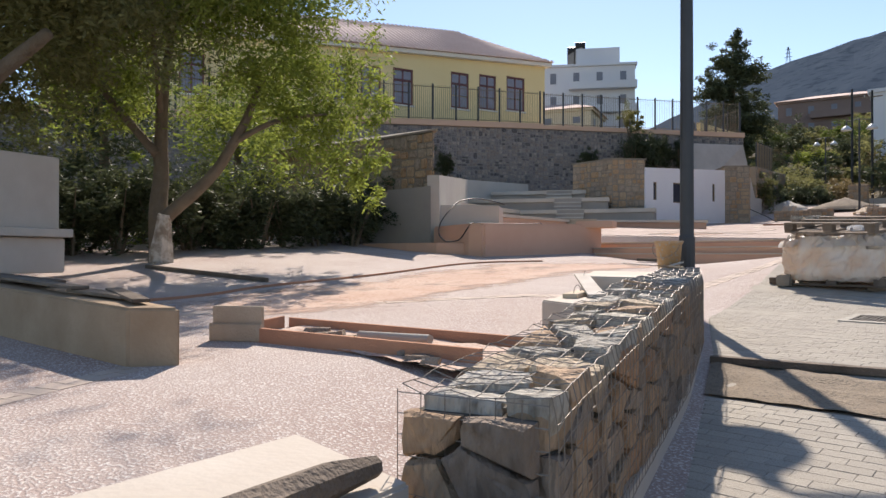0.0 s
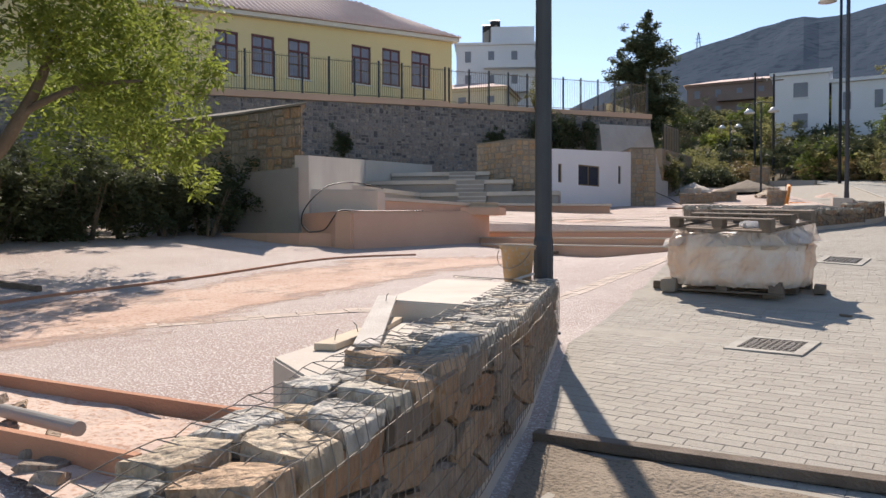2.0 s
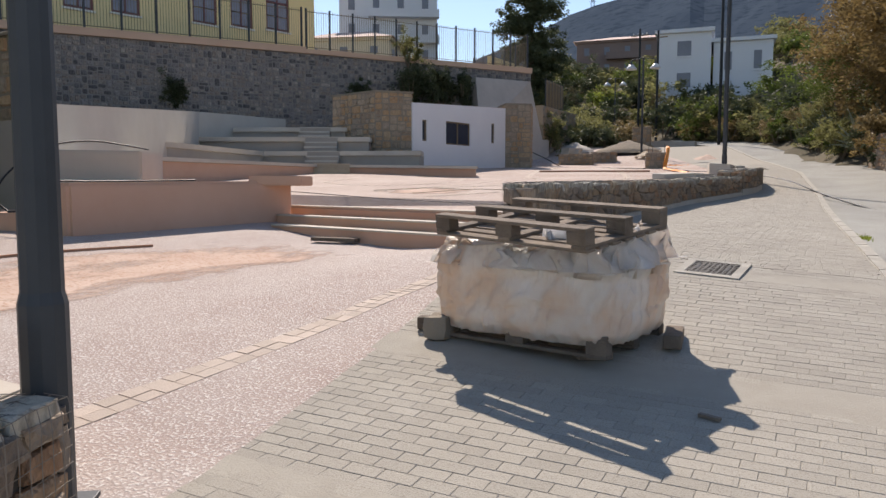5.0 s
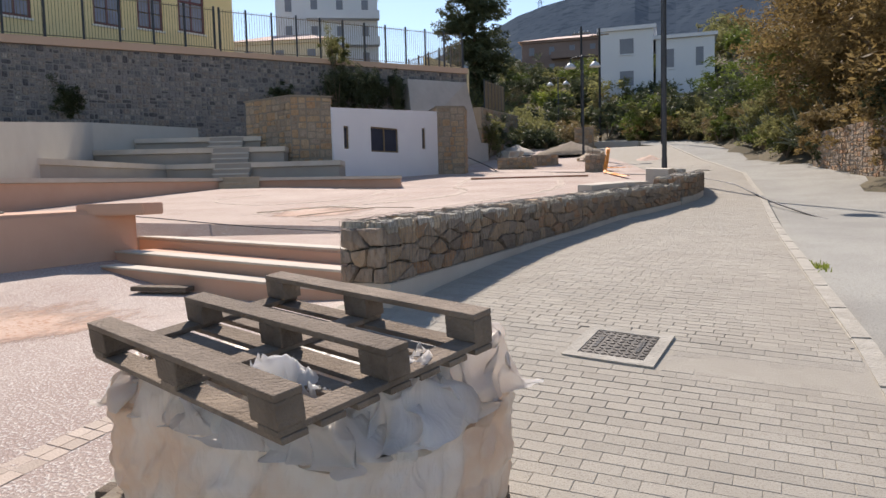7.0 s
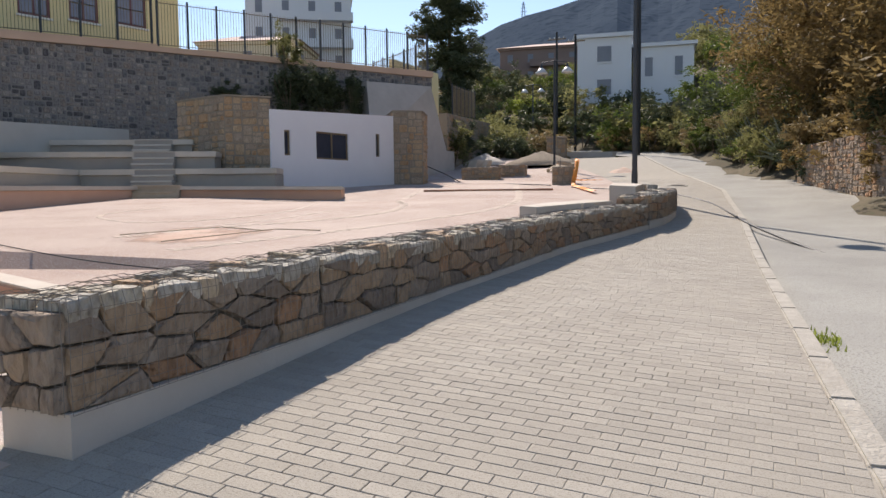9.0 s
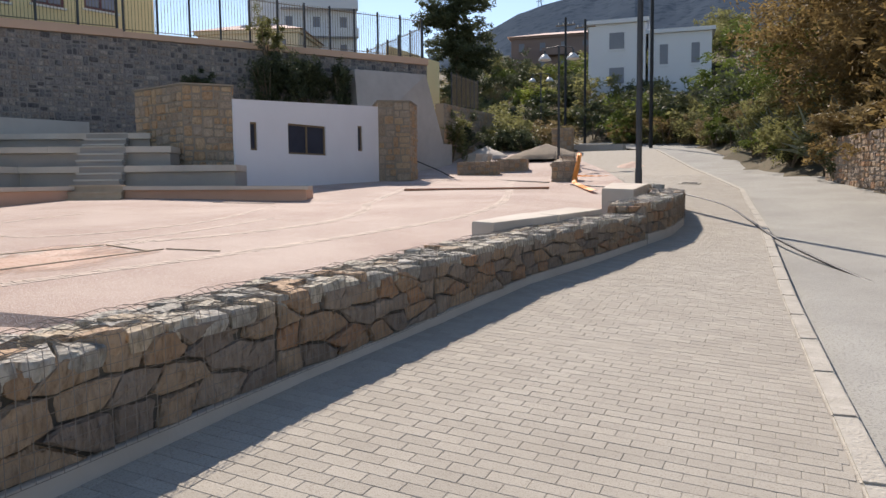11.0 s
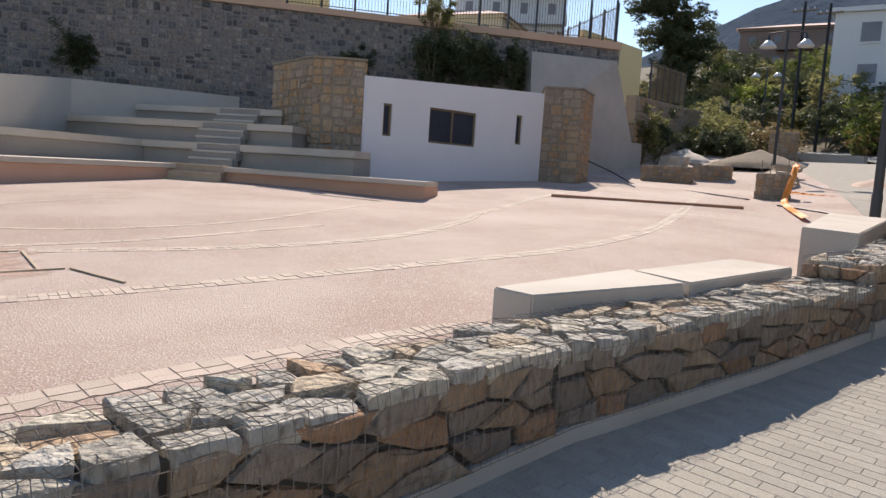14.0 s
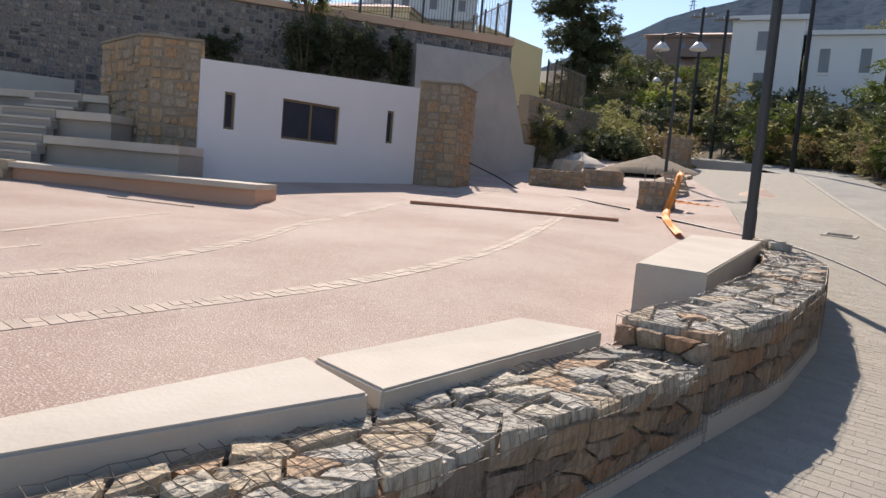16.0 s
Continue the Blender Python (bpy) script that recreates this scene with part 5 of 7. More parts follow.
bucket()
WEATHERED = material("bleached_board", (0.50, 0.44, 0.37), (0.66, 0.61, 0.54), 5.0, 0.9, 0.5, 60.0, stain=0.25)
for a, b, w, t, mat, words in (((-3.5, 5.85, 0.885), (-4.45, 7.12, 1.022), 0.15, 0.022, WEATHERED, "long bleached plank lying askew on the bench"),
                               ((-3.97, 6.5, 0.873), (-4.2, 6.93, 0.873), 0.1, 0.035, PINE, "short pale pine offcut lying on the bench"),
                               ((-3.66, 5.68, 0.873), (-3.92, 6.32, 0.873), 0.13, 0.04, PINE, "rough pine offcut with bent nails on the bench"),
                               ((-3.82, 8.22, 1.095), (-4.12, 8.5, 1.1), 0.035, 0.02, PINE, "thin pine stick beside the bucket"),
                               ((-4.05, 8.42, 1.11), (-4.0, 8.62, 1.15), 0.045, 0.015, WEATHERED, "splintered pale board end by the bucket")):
    board(a, b, w, t, mat, words, "pine offcuts on the benches")
for x, y, z, h, lean in ((-3.7, 5.8, 0.911, 0.07, 0.01), (-3.84, 6.14, 0.911, 0.06, -0.012), (-4.3, 6.93, 1.02, 0.06, 0.008)):
    loose("nail", tube(bmesh.new(), [(0, 0, 0), (lean, 0, h * 0.7), (lean * 3, 0, h)], 0.003, 5), WIRE, (x, y, z), "bent rusty nail standing in a board", "nail", "nails in the offcuts")
loose("bent_wire", tube(bmesh.new(), smooth_line([(0, 0, 0.01), (-0.25, -0.2, 0.03), (-0.45, -0.42, 0.05), (-0.5, -0.5, 0.06), (-0.44, -0.52, 0.05), (-0.2, -0.34, 0.03)], 30), 0.005, 6), WIRE, (-3.98, 8.55, 1.09), "bent rusty reinforcing wire beside the bucket", "wire")


def rough_beam():
    bm = bmesh.new()
    pts = [Vector((0.17 * k, 0.012 * math.sin(k * 2.1), 0.06)) for k in range(9)]
    tube(bm, pts, [0.058, 0.06, 0.057, 0.061, 0.058, 0.06, 0.056, 0.05, 0.03], 7)
    for v in bm.verts:
        v.co += Vector((0, noise.noise(v.co * 9), noise.noise(v.co * 9 + Vector((5, 0, 0))))) * 0.014
    loose("timber_beam", bm, TIMBER, (-1.62, 0.5, 0.577), "rough split brown timber beam lying on the bench", "beam", rz=99.5)


rough_beam()


def lz(x, y, up=0.0):
    return (x, y, low_z(x, y) + up)


def uz(x, y, up=0.0):
    return (x, y, court_z(x, y) + up)


# planting bed edged with shuttering boards
def form(a, b, h, label="terracotta stained shuttering board on edge"):
    A, B = Vector(lz(*a)), Vector(lz(*b))
    bm = bmesh.new()
    d = (B - A)
    n = Vector((-d.y, d.x, 0)).normalized() * 0.045
    vs = [bm.verts.new(p) for p in (A, B, B + n, A + n, A + Vector((0, 0, h)), B + Vector((0, 0, h)), B + n + Vector((0, 0, h)), A + n + Vector((0, 0, h)))]
    for f in ((3, 2, 1, 0), (4, 5, 6, 7), (0, 1, 5, 4), (1, 2, 6, 5), (2, 3, 7, 6), (3, 0, 4, 7)):
        bm.faces.new([vs[i] for i in f])
    bm.transform(Matrix.Translation(-A))
    return loose("shuttering_board", soften(bm, 0.006), PLANK, A, label, "board", "shuttering round the planting bed")


form((-6.3, 4.05), (-3.75, 4.6), 0.13)
form((-6.55, 4.85), (-3.9, 5.4), 0.10)
form((-6.35, 4.15), (-6.55, 4.8), 0.12)
sheet("planting_bed", lambda y: -6.35, lambda y: -3.75, steps_of(4.3, 5.2, 6), 14, lambda x, y: low_z(x, y) + 0.012 + 0.05 * abs(noise.noise(Vector((x * 3, y * 3, 0)))), DUST, "reddish rubble soil in the open planting bed", "soil")
ob = loose("formwork_box", soften(box(box(bmesh.new(), (0, 0, 0.16), (0.5, 0.05, 0.32)), (0, -0.05, 0.08), (0.52, 0.045, 0.16)), 0.005), PINE, lz(-6.22, 4.06), "pale plywood formwork panel standing at the bed corner", "formwork", rz=30)
loose("plastic_pipe", tube(bmesh.new(), [(0, 0, 0), (0.85, -0.05, 0.03)], 0.038, 16), PVC, lz(-5.15, 4.62, 0.09), "grey plastic drain pipe lying in the bed", "pipe", rz=4)
rnd = random.Random(8)
for i in range(16):
    x, y = rnd.uniform(-6.1, -4.0), rnd.uniform(4.35, 4.8)
    o = new("rubble_piece", STONES[i % 18])
    o.data.materials[0] = STONE
    o.matrix_world = Matrix.Translation(lz(x, y, 0.03)) @ pose(0, 0, 0, rnd.uniform(-20, 20), 0, rnd.uniform(0, 180)) @ Matrix.Diagonal((rnd.uniform(0.1, 0.3), rnd.uniform(0.06, 0.15), rnd.uniform(0.04, 0.08), 1))
    tagged(o, "broken piece of tile and rubble in the bed", "rubble", "rubble in the planting bed")
# low wall with planks at the edge of the lower court
loose("low_wall", soften(prism(bmesh.new(), [(-5.55, 3.15), (-5.8, 2.85), (-10.6, 2.55), (-10.6, 3.3)], 0.3, [0.83, 0.83, 0.98, 0.98]), 0.02), material("stained_concrete", (0.30, 0.20, 0.12), (0.48, 0.36, 0.24), 2.2, 0.9, 0.3, 30.0), (0, 0, 0), "low stained concrete wall with planks on top", "wall")
for a, b, w in (((-6.3, 3.1, 0.87), (-7.2, 3.0, 0.9), 0.2), ((-7.0, 2.95, 0.93), (-9.2, 2.9, 0.98), 0.16), ((-5.9, 3.0, 0.86), (-6.9, 3.2, 0.91), 0.14), ((-8.0, 3.1, 0.95), (-10.2, 3.0, 1.0), 0.18)):
    board(a, b, w, 0.03, TIMBER, "weathered grey plank on the low wall", "planks on the low wall")
# cream monument block with a sunk panel
mon = thing("panelled_block", (-12.35, 2.75, 0.95), "large cream plastered block with a sunk panel", "monument", rz=-72)
bm = bmesh.new()
box(bm, (-0.95, 0, 0.27), (2.0, 1.0, 0.55))
part("plinth", soften(bm, 0.02), CREAM, mon)
part("ledge", box(bmesh.new(), (-0.9, 0, 0.62), (2.2, 1.25, 0.13), bevel=0.02), CREAM, mon)
part("body", box(bmesh.new(), (-0.95, 0, 1.25), (1.85, 0.9, 1.13), bevel=0.015), CREAM, mon)
bm = bmesh.new()
for cx, cz, sx, sz in ((-0.95, 1.72, 1.5, 0.06), (-0.95, 1.02, 1.5, 0.06), (-0.23, 1.37, 0.06, 0.76), (-1.67, 1.37, 0.06, 0.76)):
    box(bm, (cx, -0.46, cz), (sx, 0.04, sz))
part("panel_frame", bm, CREAM, mon)
# timbers and edging on the lower court
board(lz(-13.6, 6.6, 0.004), lz(-10.6, 7.25, 0.004), 0.09, 0.07, TIMBER, "long dark scaffold timber on the court", "long timbers on the courts")
pts = [lz(x, y, 0.012) for x, y in ((-10.2, 2.5), (-9.75, 5.3), (-10.1, 6.9), (-10.3, 9.4), (-10.8, 12.6), (-10.2, 14.6))]
loose("edging_strip", tube(bmesh.new(), smooth_line(pts, 40), 0.03, 4), PLANK, (0, 0, 0), "thin rusty edging strip across the court", "edging")
def loose_dust():
    """Dust that thins out into separate patches towards the edge of its sheet."""
    m = material("loose_dust", (0.50, 0.33, 0.245), (0.64, 0.50, 0.41), 1.1, 0.95, 0.6, 26.0, (0.45, 0.27, 0.185), stain=0.2, detail=9.0)
    n, l = m.node_tree.nodes, m.node_tree.links
    at, g, nz = n.new("ShaderNodeAttribute"), n.new("ShaderNodeNewGeometry"), n.new("ShaderNodeTexNoise")
    at.attribute_name = "cover"
    nz.inputs["Scale"].default_value, nz.inputs["Detail"].default_value, nz.inputs["Roughness"].default_value = 1.5, 9, 0.68
    mp = n.new("ShaderNodeMapping")
    mp.inputs["Scale"].default_value = (1.0, 0.55, 1.0)
    l.new(g.outputs["Position"], mp.inputs["Vector"])
    l.new(mp.outputs["Vector"], nz.inputs["Vector"])
    ad, mr = n.new("ShaderNodeMath"), n.new("ShaderNodeMapRange")
    l.new(nz.outputs["Fac"], ad.inputs[0])
    l.new(at.outputs["Fac"], ad.inputs[1])
    mr.inputs["From Min"].default_value, mr.inputs["From Max"].default_value = 0.78, 1.02
    l.new(ad.outputs[0], mr.inputs["Value"])
    tr, mx = n.new("ShaderNodeBsdfTransparent"), n.new("ShaderNodeMixShader")
    l.new(mr.outputs["Result"], mx.inputs["Fac"])
    l.new(tr.outputs["BSDF"], mx.inputs[1])
    l.new(n["Principled BSDF"].outputs["BSDF"], mx.inputs[2])
    l.new(mx.outputs["Shader"], n["Material Output"].inputs["Surface"])
    return m


LOOSE_DUST = loose_dust()


def dust_sheet(name, x0, x1, ys, nx, height, label):
    ob = sheet(name, x0, x1, ys, nx, height, LOOSE_DUST, label, "dust")
    at = ob.data.attributes.new("cover", "FLOAT", "POINT")
    k = 0
    for j in range(len(ys)):
        for i in range(nx + 1):
            e = min(i, nx - i, (len(ys) - 1 - j) * 0.6, j * 0.6) / (nx / 2)
            at.data[k].value = min(1.0, e * 1.5) * 0.55
            k += 1


dust_sheet("dust_patch", lambda y: interp(y, [(3.6, -10.1), (6.9, -10.5), (9.4, -10.6), (12.8, -11.1), (17.0, -10.2)]), lambda y: interp(y, [(3.6, -6.6), (5.2, -6.6), (6.5, -6.2), (7.8, -6.5), (12, -7.4), (17, -6.2)]), steps_of(3.6, 16.9, 54), 18, lambda x, y: low_z(x, y) + 0.004 + 0.012 * abs(noise.noise(Vector((x * 2, y * 2, 1)))), "strip of pale red construction dust on the court")
dust_sheet("dust_patch", lambda y: -11.6, lambda y: -8.6, steps_of(20.4, 24.2, 20), 14, lambda x, y: court_z(x, y) + 0.004, "thin pale construction dust on the upper court")
board(lz(-8.0, 16.72, 0.03), lz(-8.75, 16.55, 0.03), 0.2, 0.06, TIMBER, "short weathered plank lying before the court steps", "long timbers on the courts")
board((-1.8, 11.47, pave_z(-1.8, 11.47) + 0.004), (-1.92, 11.5, pave_z(-1.92, 11.5) + 0.004), 0.035, 0.02, TIMBER, "dark chip of timber on the pavers", "long timbers on the courts")
# theatre floor: strips, cables, stick
for a, b in (((-11.12, 21.8), (-10.45, 23.47)), ((-10.42, 23.5), (-9.34, 23.28)), ((-9.77, 21.35), (-9.32, 23.5)), ((-9.3, 23.54), (-8.45, 23.66)), ((-15.6, 31.3), (-14.3, 32.3))):
    board(uz(*a, 0.004), uz(*b, 0.004), 0.03, 0.014, PINE, "thin weathered timber batten lying on the court", "battens on the court")


board(uz(-12.82, 37.14, 0.004), uz(-8.59, 39.42, 0.004), 0.13, 0.07, PLANK, "long brown timber beam lying on the court", "long timbers on the courts")


def cable(pts, r, label, n=60):
    loose("cable", tube(bmesh.new(), smooth_line(pts, n), r, 6), CABLE, (0, 0, 0), label, "cable", "black hoses and cables", smooth=True)


cable([(-12.75, 13.98, 1.57), (-12.9, 13.9, 1.75), (-12.95, 14.0, 2.05), (-13.0, 14.4, 2.4), (-13.15, 15.0, 2.68), (-13.2, 15.8, 2.8), (-13.2, 16.6, 2.75), (-13.3, 17.1, 2.71)], 0.016, "black hose looping over the planters")
cable([(-12.75, 13.98, 1.57), (-12.4, 14.1, 1.62), (-12.25, 14.25, 1.9), (-12.3, 14.5, 2.05), (-12.35, 15.2, 2.06), (-12.2, 16.2, 2.08), (-11.9, 17.0, 2.1)], 0.015, "black hose hanging down the planter")
cable([uz(-6.0, 19.2, 0.02), uz(-9, 19.4, 0.02), uz(-13, 20.4, 0.02), uz(-16.5, 20.8, 0.02)], 0.008, "black cable across the upper court")
cable([(-8.4, 41.5, 2.85), (-6.5, 40.0, 2.72), (-4.6, 38.4, 2.58), (-3.0, 36.0, 2.28), (-2.2, 33.0, 2.0), (-1.6, 30.0, 1.78), (-0.5, 27.0, 1.45), (0.4, 25.0, 1.3)], 0.025, "black hose running down the pavement to the road")
cable([(-16.2, 44.6, 4.0), (-15.6, 45.6, 3.6), (-15.0, 46.4, 3.2), (-13.5, 46.0, 3.15), (-9.5, 42.5, 2.95)], 0.025, "black hose from the pier across the court")


# ---- building materials at the far end of the court ----
def mound(x, y, z, r, h, mat, label, name="sand_mound"):
    bm = bmesh.new()
    bmesh.ops.create_grid(bm, x_segments=24, y_segments=24, size=r)
    for v in bm.verts:
        d = v.co.xy.length / r
        v.co.z = h * max(0, 1 - d) ** 0.9 + 0.06 * noise.noise(v.co * 3) * (d < 1) - (0.15 if d >= 1 else 0)
    loose(name, bm, mat, (x, y, z), label, "heap", smooth=True)


def block_pile(x, y, z, w, d, h, rz, label, seed):
    t = thing("stone_block", (x, y, z), label, "stone block", "cut stone blocks on the court", rz=rz)
    bm = bmesh.new()
    stone_face(bm, (0, 0), (w, 0), 0, 0, h, h, 0.22, seed, 0.04, 0.02)
    stone_face(bm, (w, 0), (w, d), 0, 0, h, h, 0.22, seed + 1, 0.04, 0.02)
    stone_face(bm, (0, d), (0, 0), 0, 0, h, h, 0.22, seed + 2, 0.04, 0.02)
    tagged(part("stone", bm, MASONRY, t), kind="stuff")
    part("core", box(bmesh.new(), (w / 2, d / 2, h / 2), (w, d, h), bevel=0.02), MORTAR, t)


block_pile(-16.3, 49.3, court_z(-15.5, 49.5) - 0.12, 2.0, 1.0, 0.8, 12, "long honey coloured masonry planter block", 300)
block_pile(-14.9, 51.3, court_z(-14.5, 51.5) - 0.12, 1.5, 0.9, 0.75, 12, "short honey coloured masonry block", 310)
block_pile(-9.8, 43.9, court_z(-9.5, 44.0) - 0.05, 0.95, 1.1, 0.85, 14, "small square gabion of rubble stone with orange netting", 320)
block_pile(-14.4, 59.4, court_z(-14.4, 59.4) - 0.2, 1.2, 1.0, 1.75, 8, "upright rubble stone pier stub under construction", 330)
mound(-14.2, 57.5, court_z(-14.2, 57.5) - 0.05, 2.4, 0.85, GRAVEL, "heap of dark gravel on the court")
mound(-18.2, 58.0, court_z(-18.2, 58.0) - 0.05, 1.5, 0.7, CREAM, "heap of pale rubble sacks on the court", "rubble_mound")
mound(-8.2, 52.0, 3.4, 1.6, 0.6, DUST, "heap of red earth on the court", "earth_mound")
for i in range(6):
    box_bm = box(bmesh.new(), (0, 0, 0.08), (1.2, 0.5, 0.16), bevel=0.01)
    loose("stacked_slab", box_bm, CREAM, (-17.6 + 0.05 * i, 55.2, court_z(-17.6, 55.2) + 0.16 * (i % 3)), "pale paving slabs stacked on the court", "slab", "stacked slabs", rz=5 * i if i < 3 else 60)
for x, y, lean, turn in ((-10.9, 49.8, 66, 75), (-12.6, 53.0, 20, -35), (-12.6, 53.0, 22, -30)):
    p = pallet("wooden_pallet", 1.38, 0.95, "pale timber pallet leaning upright among building materials", PINE)
    p.matrix_world = pose(x, y, court_z(x, y) + 0.02, lean, 0, turn)
for dx, dy in ((0.08, 0.1), (0.85, 0.1), (0.08, 0.95), (0.85, 0.95)):
    loose("steel_rod", tube(bmesh.new(), [(0, 0, 0), (0, 0, 0.42)], 0.014, 6), WIRE, (-9.8 + dx, 43.95 + dy, court_z(-9.5, 44.0) + 0.79), "short steel rod standing on the small gabion", "rod", "rods on the small gabion")
rnd = random.Random(31)
for x, y, z in ((-4.75, 35.55, 2.69), (-4.45, 35.3, 2.69), (-4.6, 35.75, 2.7)):
    o = new("loose_stone", stone_variant(910 + int(x * 10), STONE_SUNLIT))
    o.matrix_world = Matrix.Translation((x, y, z + 0.05)) @ pose(0, 0, 0, 4, 3, rnd.uniform(0, 180)) @ Matrix.Diagonal((0.32, 0.2, 0.13, 1))
    tagged(o, "flat loose stone on the curved gabion end", "stone", "loose stones on the wall")
# low pale edging between the court and the bend of the road
edge = thing("court_edging", (0, 0, 0), "low pale concrete edging along the bend of the road", "edging", kind="structure")
line = smooth_line([(-21.5, 60.5, 0), (-18.0, 62.5, 0), (-14.0, 63.0, 0), (-10.5, 61.5, 0)], 14)
for a, b in zip(line, line[1:]):
    bm = wall_bm(bmesh.new(), a.xy, b.xy, 0.3, court_z(a.x, a.y) - 0.3, court_z(b.x, b.y) - 0.3, court_z(a.x, a.y) + 0.28, court_z(b.x, b.y) + 0.28)
    part("edging_block", bm, CONCRETE, edge)


def netting(pts, w, label):
    V, F = [], []
    P = smooth_line(pts, 30)
    for i, p in enumerate(P):
        s = 0.5 + 0.5 * math.sin(i * 1.3)
        V += [(p.x - w / 2, p.y, p.z), (p.x - w / 6, p.y, p.z + 0.06 * s + 0.02), (p.x + w / 6, p.y + 0.03, p.z + 0.05), (p.x + w / 2, p.y, p.z + 0.01)]
    for i in range(len(P) - 1):
        for k in range(3):
            a = i * 4 + k
            F.append((a, a + 1, a + 5, a + 4))
    tagged(new("orange_netting", raw_mesh("orange_netting", V, F, ORANGE)), label, "netting", "orange netting on the court")


netting([(-9.0, 45.0, 4.1), (-8.85, 44.4, 3.95), (-8.8, 43.8, 3.4), (-8.75, 43.3, 2.98), (-8.0, 41.0, 2.83), (-6.7, 37.9, 2.62)], 0.2, "crumpled orange plastic safety netting over the gabion")
netting([(-9.8, 47.5, 3.25), (-9.0, 47.0, 3.2), (-8.0, 46.4, 3.15)], 0.4, "strip of orange safety netting on the ground")


# ---- trees and shrubs ----
def leaves(bm_data, blobs, count, size, rnd, droop=0.0, flat=0.5):
    """Small folded leaf sprays scattered in uneven lumps; each its own island."""
    V, F = bm_data
    tot = sum(b[3] * b[4] * b[5] for b in blobs)
    for cx, cy, cz, rx, ry, rz in blobs:
        n = int(count * rx * ry * rz / tot)
        subs = [(rnd.gauss(0, 0.5), rnd.gauss(0, 0.5), rnd.gauss(0, 0.45), rnd.uniform(0.16, 0.36)) for _ in range(max(6, n // 70))]
        for _ in range(n):
            sx, sy, sz, sr = subs[rnd.randrange(len(subs))]
            u = Vector((rnd.gauss(0, 1), rnd.gauss(0, 1), rnd.gauss(0, 1))).normalized() * sr * rnd.random() ** 0.4
            p = Vector((cx + (sx + u.x) * rx, cy + (sy + u.y) * ry, cz + (sz + u.z) * rz))
            a = Vector((rnd.gauss(0, 1), rnd.gauss(0, 1), rnd.gauss(0, flat) - droop)).normalized()
            b = a.orthogonal().normalized()
            b = (b * math.cos(rnd.uniform(0, 6.28)) + a.cross(b) * math.sin(rnd.uniform(0, 6.28))).normalized()
            s = size * rnd.uniform(0.6, 1.4)
            k = len(V)
            V += [p, p + a * s + b * s * 0.32, p + a * s * 2.1, p + a * s - b * s * 0.32]
            F.append((k, k + 1, k + 2, k + 3))


def tree(name, base, limbs, blobs, count, size, mat, label, category="tree", seed=1, bark=None, droop=0.0, lime=0.0, flat=0.5):
    """limbs: lists of (x, y, z, radius) from the base outwards, in the tree's own frame."""
    rnd = random.Random(seed)
    t = thing(name, base, label, category)
    for i, L in enumerate(limbs):
        pts = smooth_line([q[:3] for q in L], 4 * len(L))
        rad = [float(np.interp(k / (len(pts) - 1), np.linspace(0, 1, len(L)), [q[3] for q in L])) for k in range(len(pts))]
        pts = [p + Vector((noise.noise(p * 1.3), noise.noise(p * 1.3 + Vector((9, 0, 0))), 0)) * 0.06 for p in pts]
        part("trunk" if i == 0 else "limb", tube(bmesh.new(), pts, rad, 9), bark or BARK, t, smooth=True)
    if lime:
        L = limbs[0]
        part("limewashed_stump", tube(bmesh.new(), [(0.0, 0.02, -0.15), (0.02, 0.0, 0.3), (0.08, 0, 0.55), (0.2, -0.02, lime)], [L[0][3] * 1.06, L[0][3] * 1.0, L[0][3] * 0.8, L[0][3] * 0.55], 10), LIME, t, "limewashed white stump beside the trunk")
    D = ([], [])
    leaves(D, blobs, count, size, rnd, droop, flat)
    ob = new("crown", raw_mesh("crown", D[0], D[1], mat))
    ob.parent = t
    return t


tree("broadleaf_tree", (-14.5, 7.3, 1.0),
     [[(0, 0, -0.2, 0.24), (-0.1, 0, 0.9, 0.2), (-0.25, 0.1, 2.2, 0.15), (-0.2, 0.2, 4.0, 0.1), (0.1, 0.4, 6.2, 0.04)],
      [(0.05, 0, 0.9, 0.15), (0.7, 0.5, 1.6, 0.12), (1.3, 0.9, 2.5, 0.1), (1.7, 1.3, 3.8, 0.05)],
      [(-0.2, 0, 2.3, 0.1), (-0.9, -0.8, 3.6, 0.07), (-1.2, -1.6, 5.2, 0.03)],
      [(1.2, 0.8, 2.4, 0.07), (1.9, 1.4, 2.9, 0.05), (2.5, 2.3, 3.1, 0.02)],
      [(-0.2, 0.1, 3.2, 0.07), (0.9, -0.6, 4.4, 0.05), (1.8, -1.0, 5.6, 0.02)]],
     [(1.6, 1.9, 4.0, 1.5, 1.5, 1.5), (2.3, 2.5, 2.6, 1.0, 1.0, 1.2), (0.2, 0.2, 5.8, 2.1, 2.1, 1.5), (-0.6, -2.2, 5.2, 1.9, 1.9, 1.6), (1.7, -0.6, 5.6, 1.4, 1.4, 1.2), (2.2, 1.0, 5.2, 1.3, 1.3, 1.1), (2.9, 2.9, 1.8, 0.6, 0.6, 0.8), (0.6, 1.4, 6.6, 2.0, 2.0, 1.2), (-1.0, -0.8, 4.0, 1.6, 1.6, 1.2), (0.8, 1.2, 8.6, 2.4, 2.4, 1.6), (-1.5, -2.5, 7.6, 2.2, 2.2, 1.6), (2.6, 1.9, 6.4, 1.2, 1.2, 1.2), (3.0, 2.6, 3.4, 0.8, 0.8, 1.2)],
     125000, 0.06, LEAF_Y, "broadleaf tree with yellow green hanging foliage", seed=3, droop=0.5, lime=1.05)
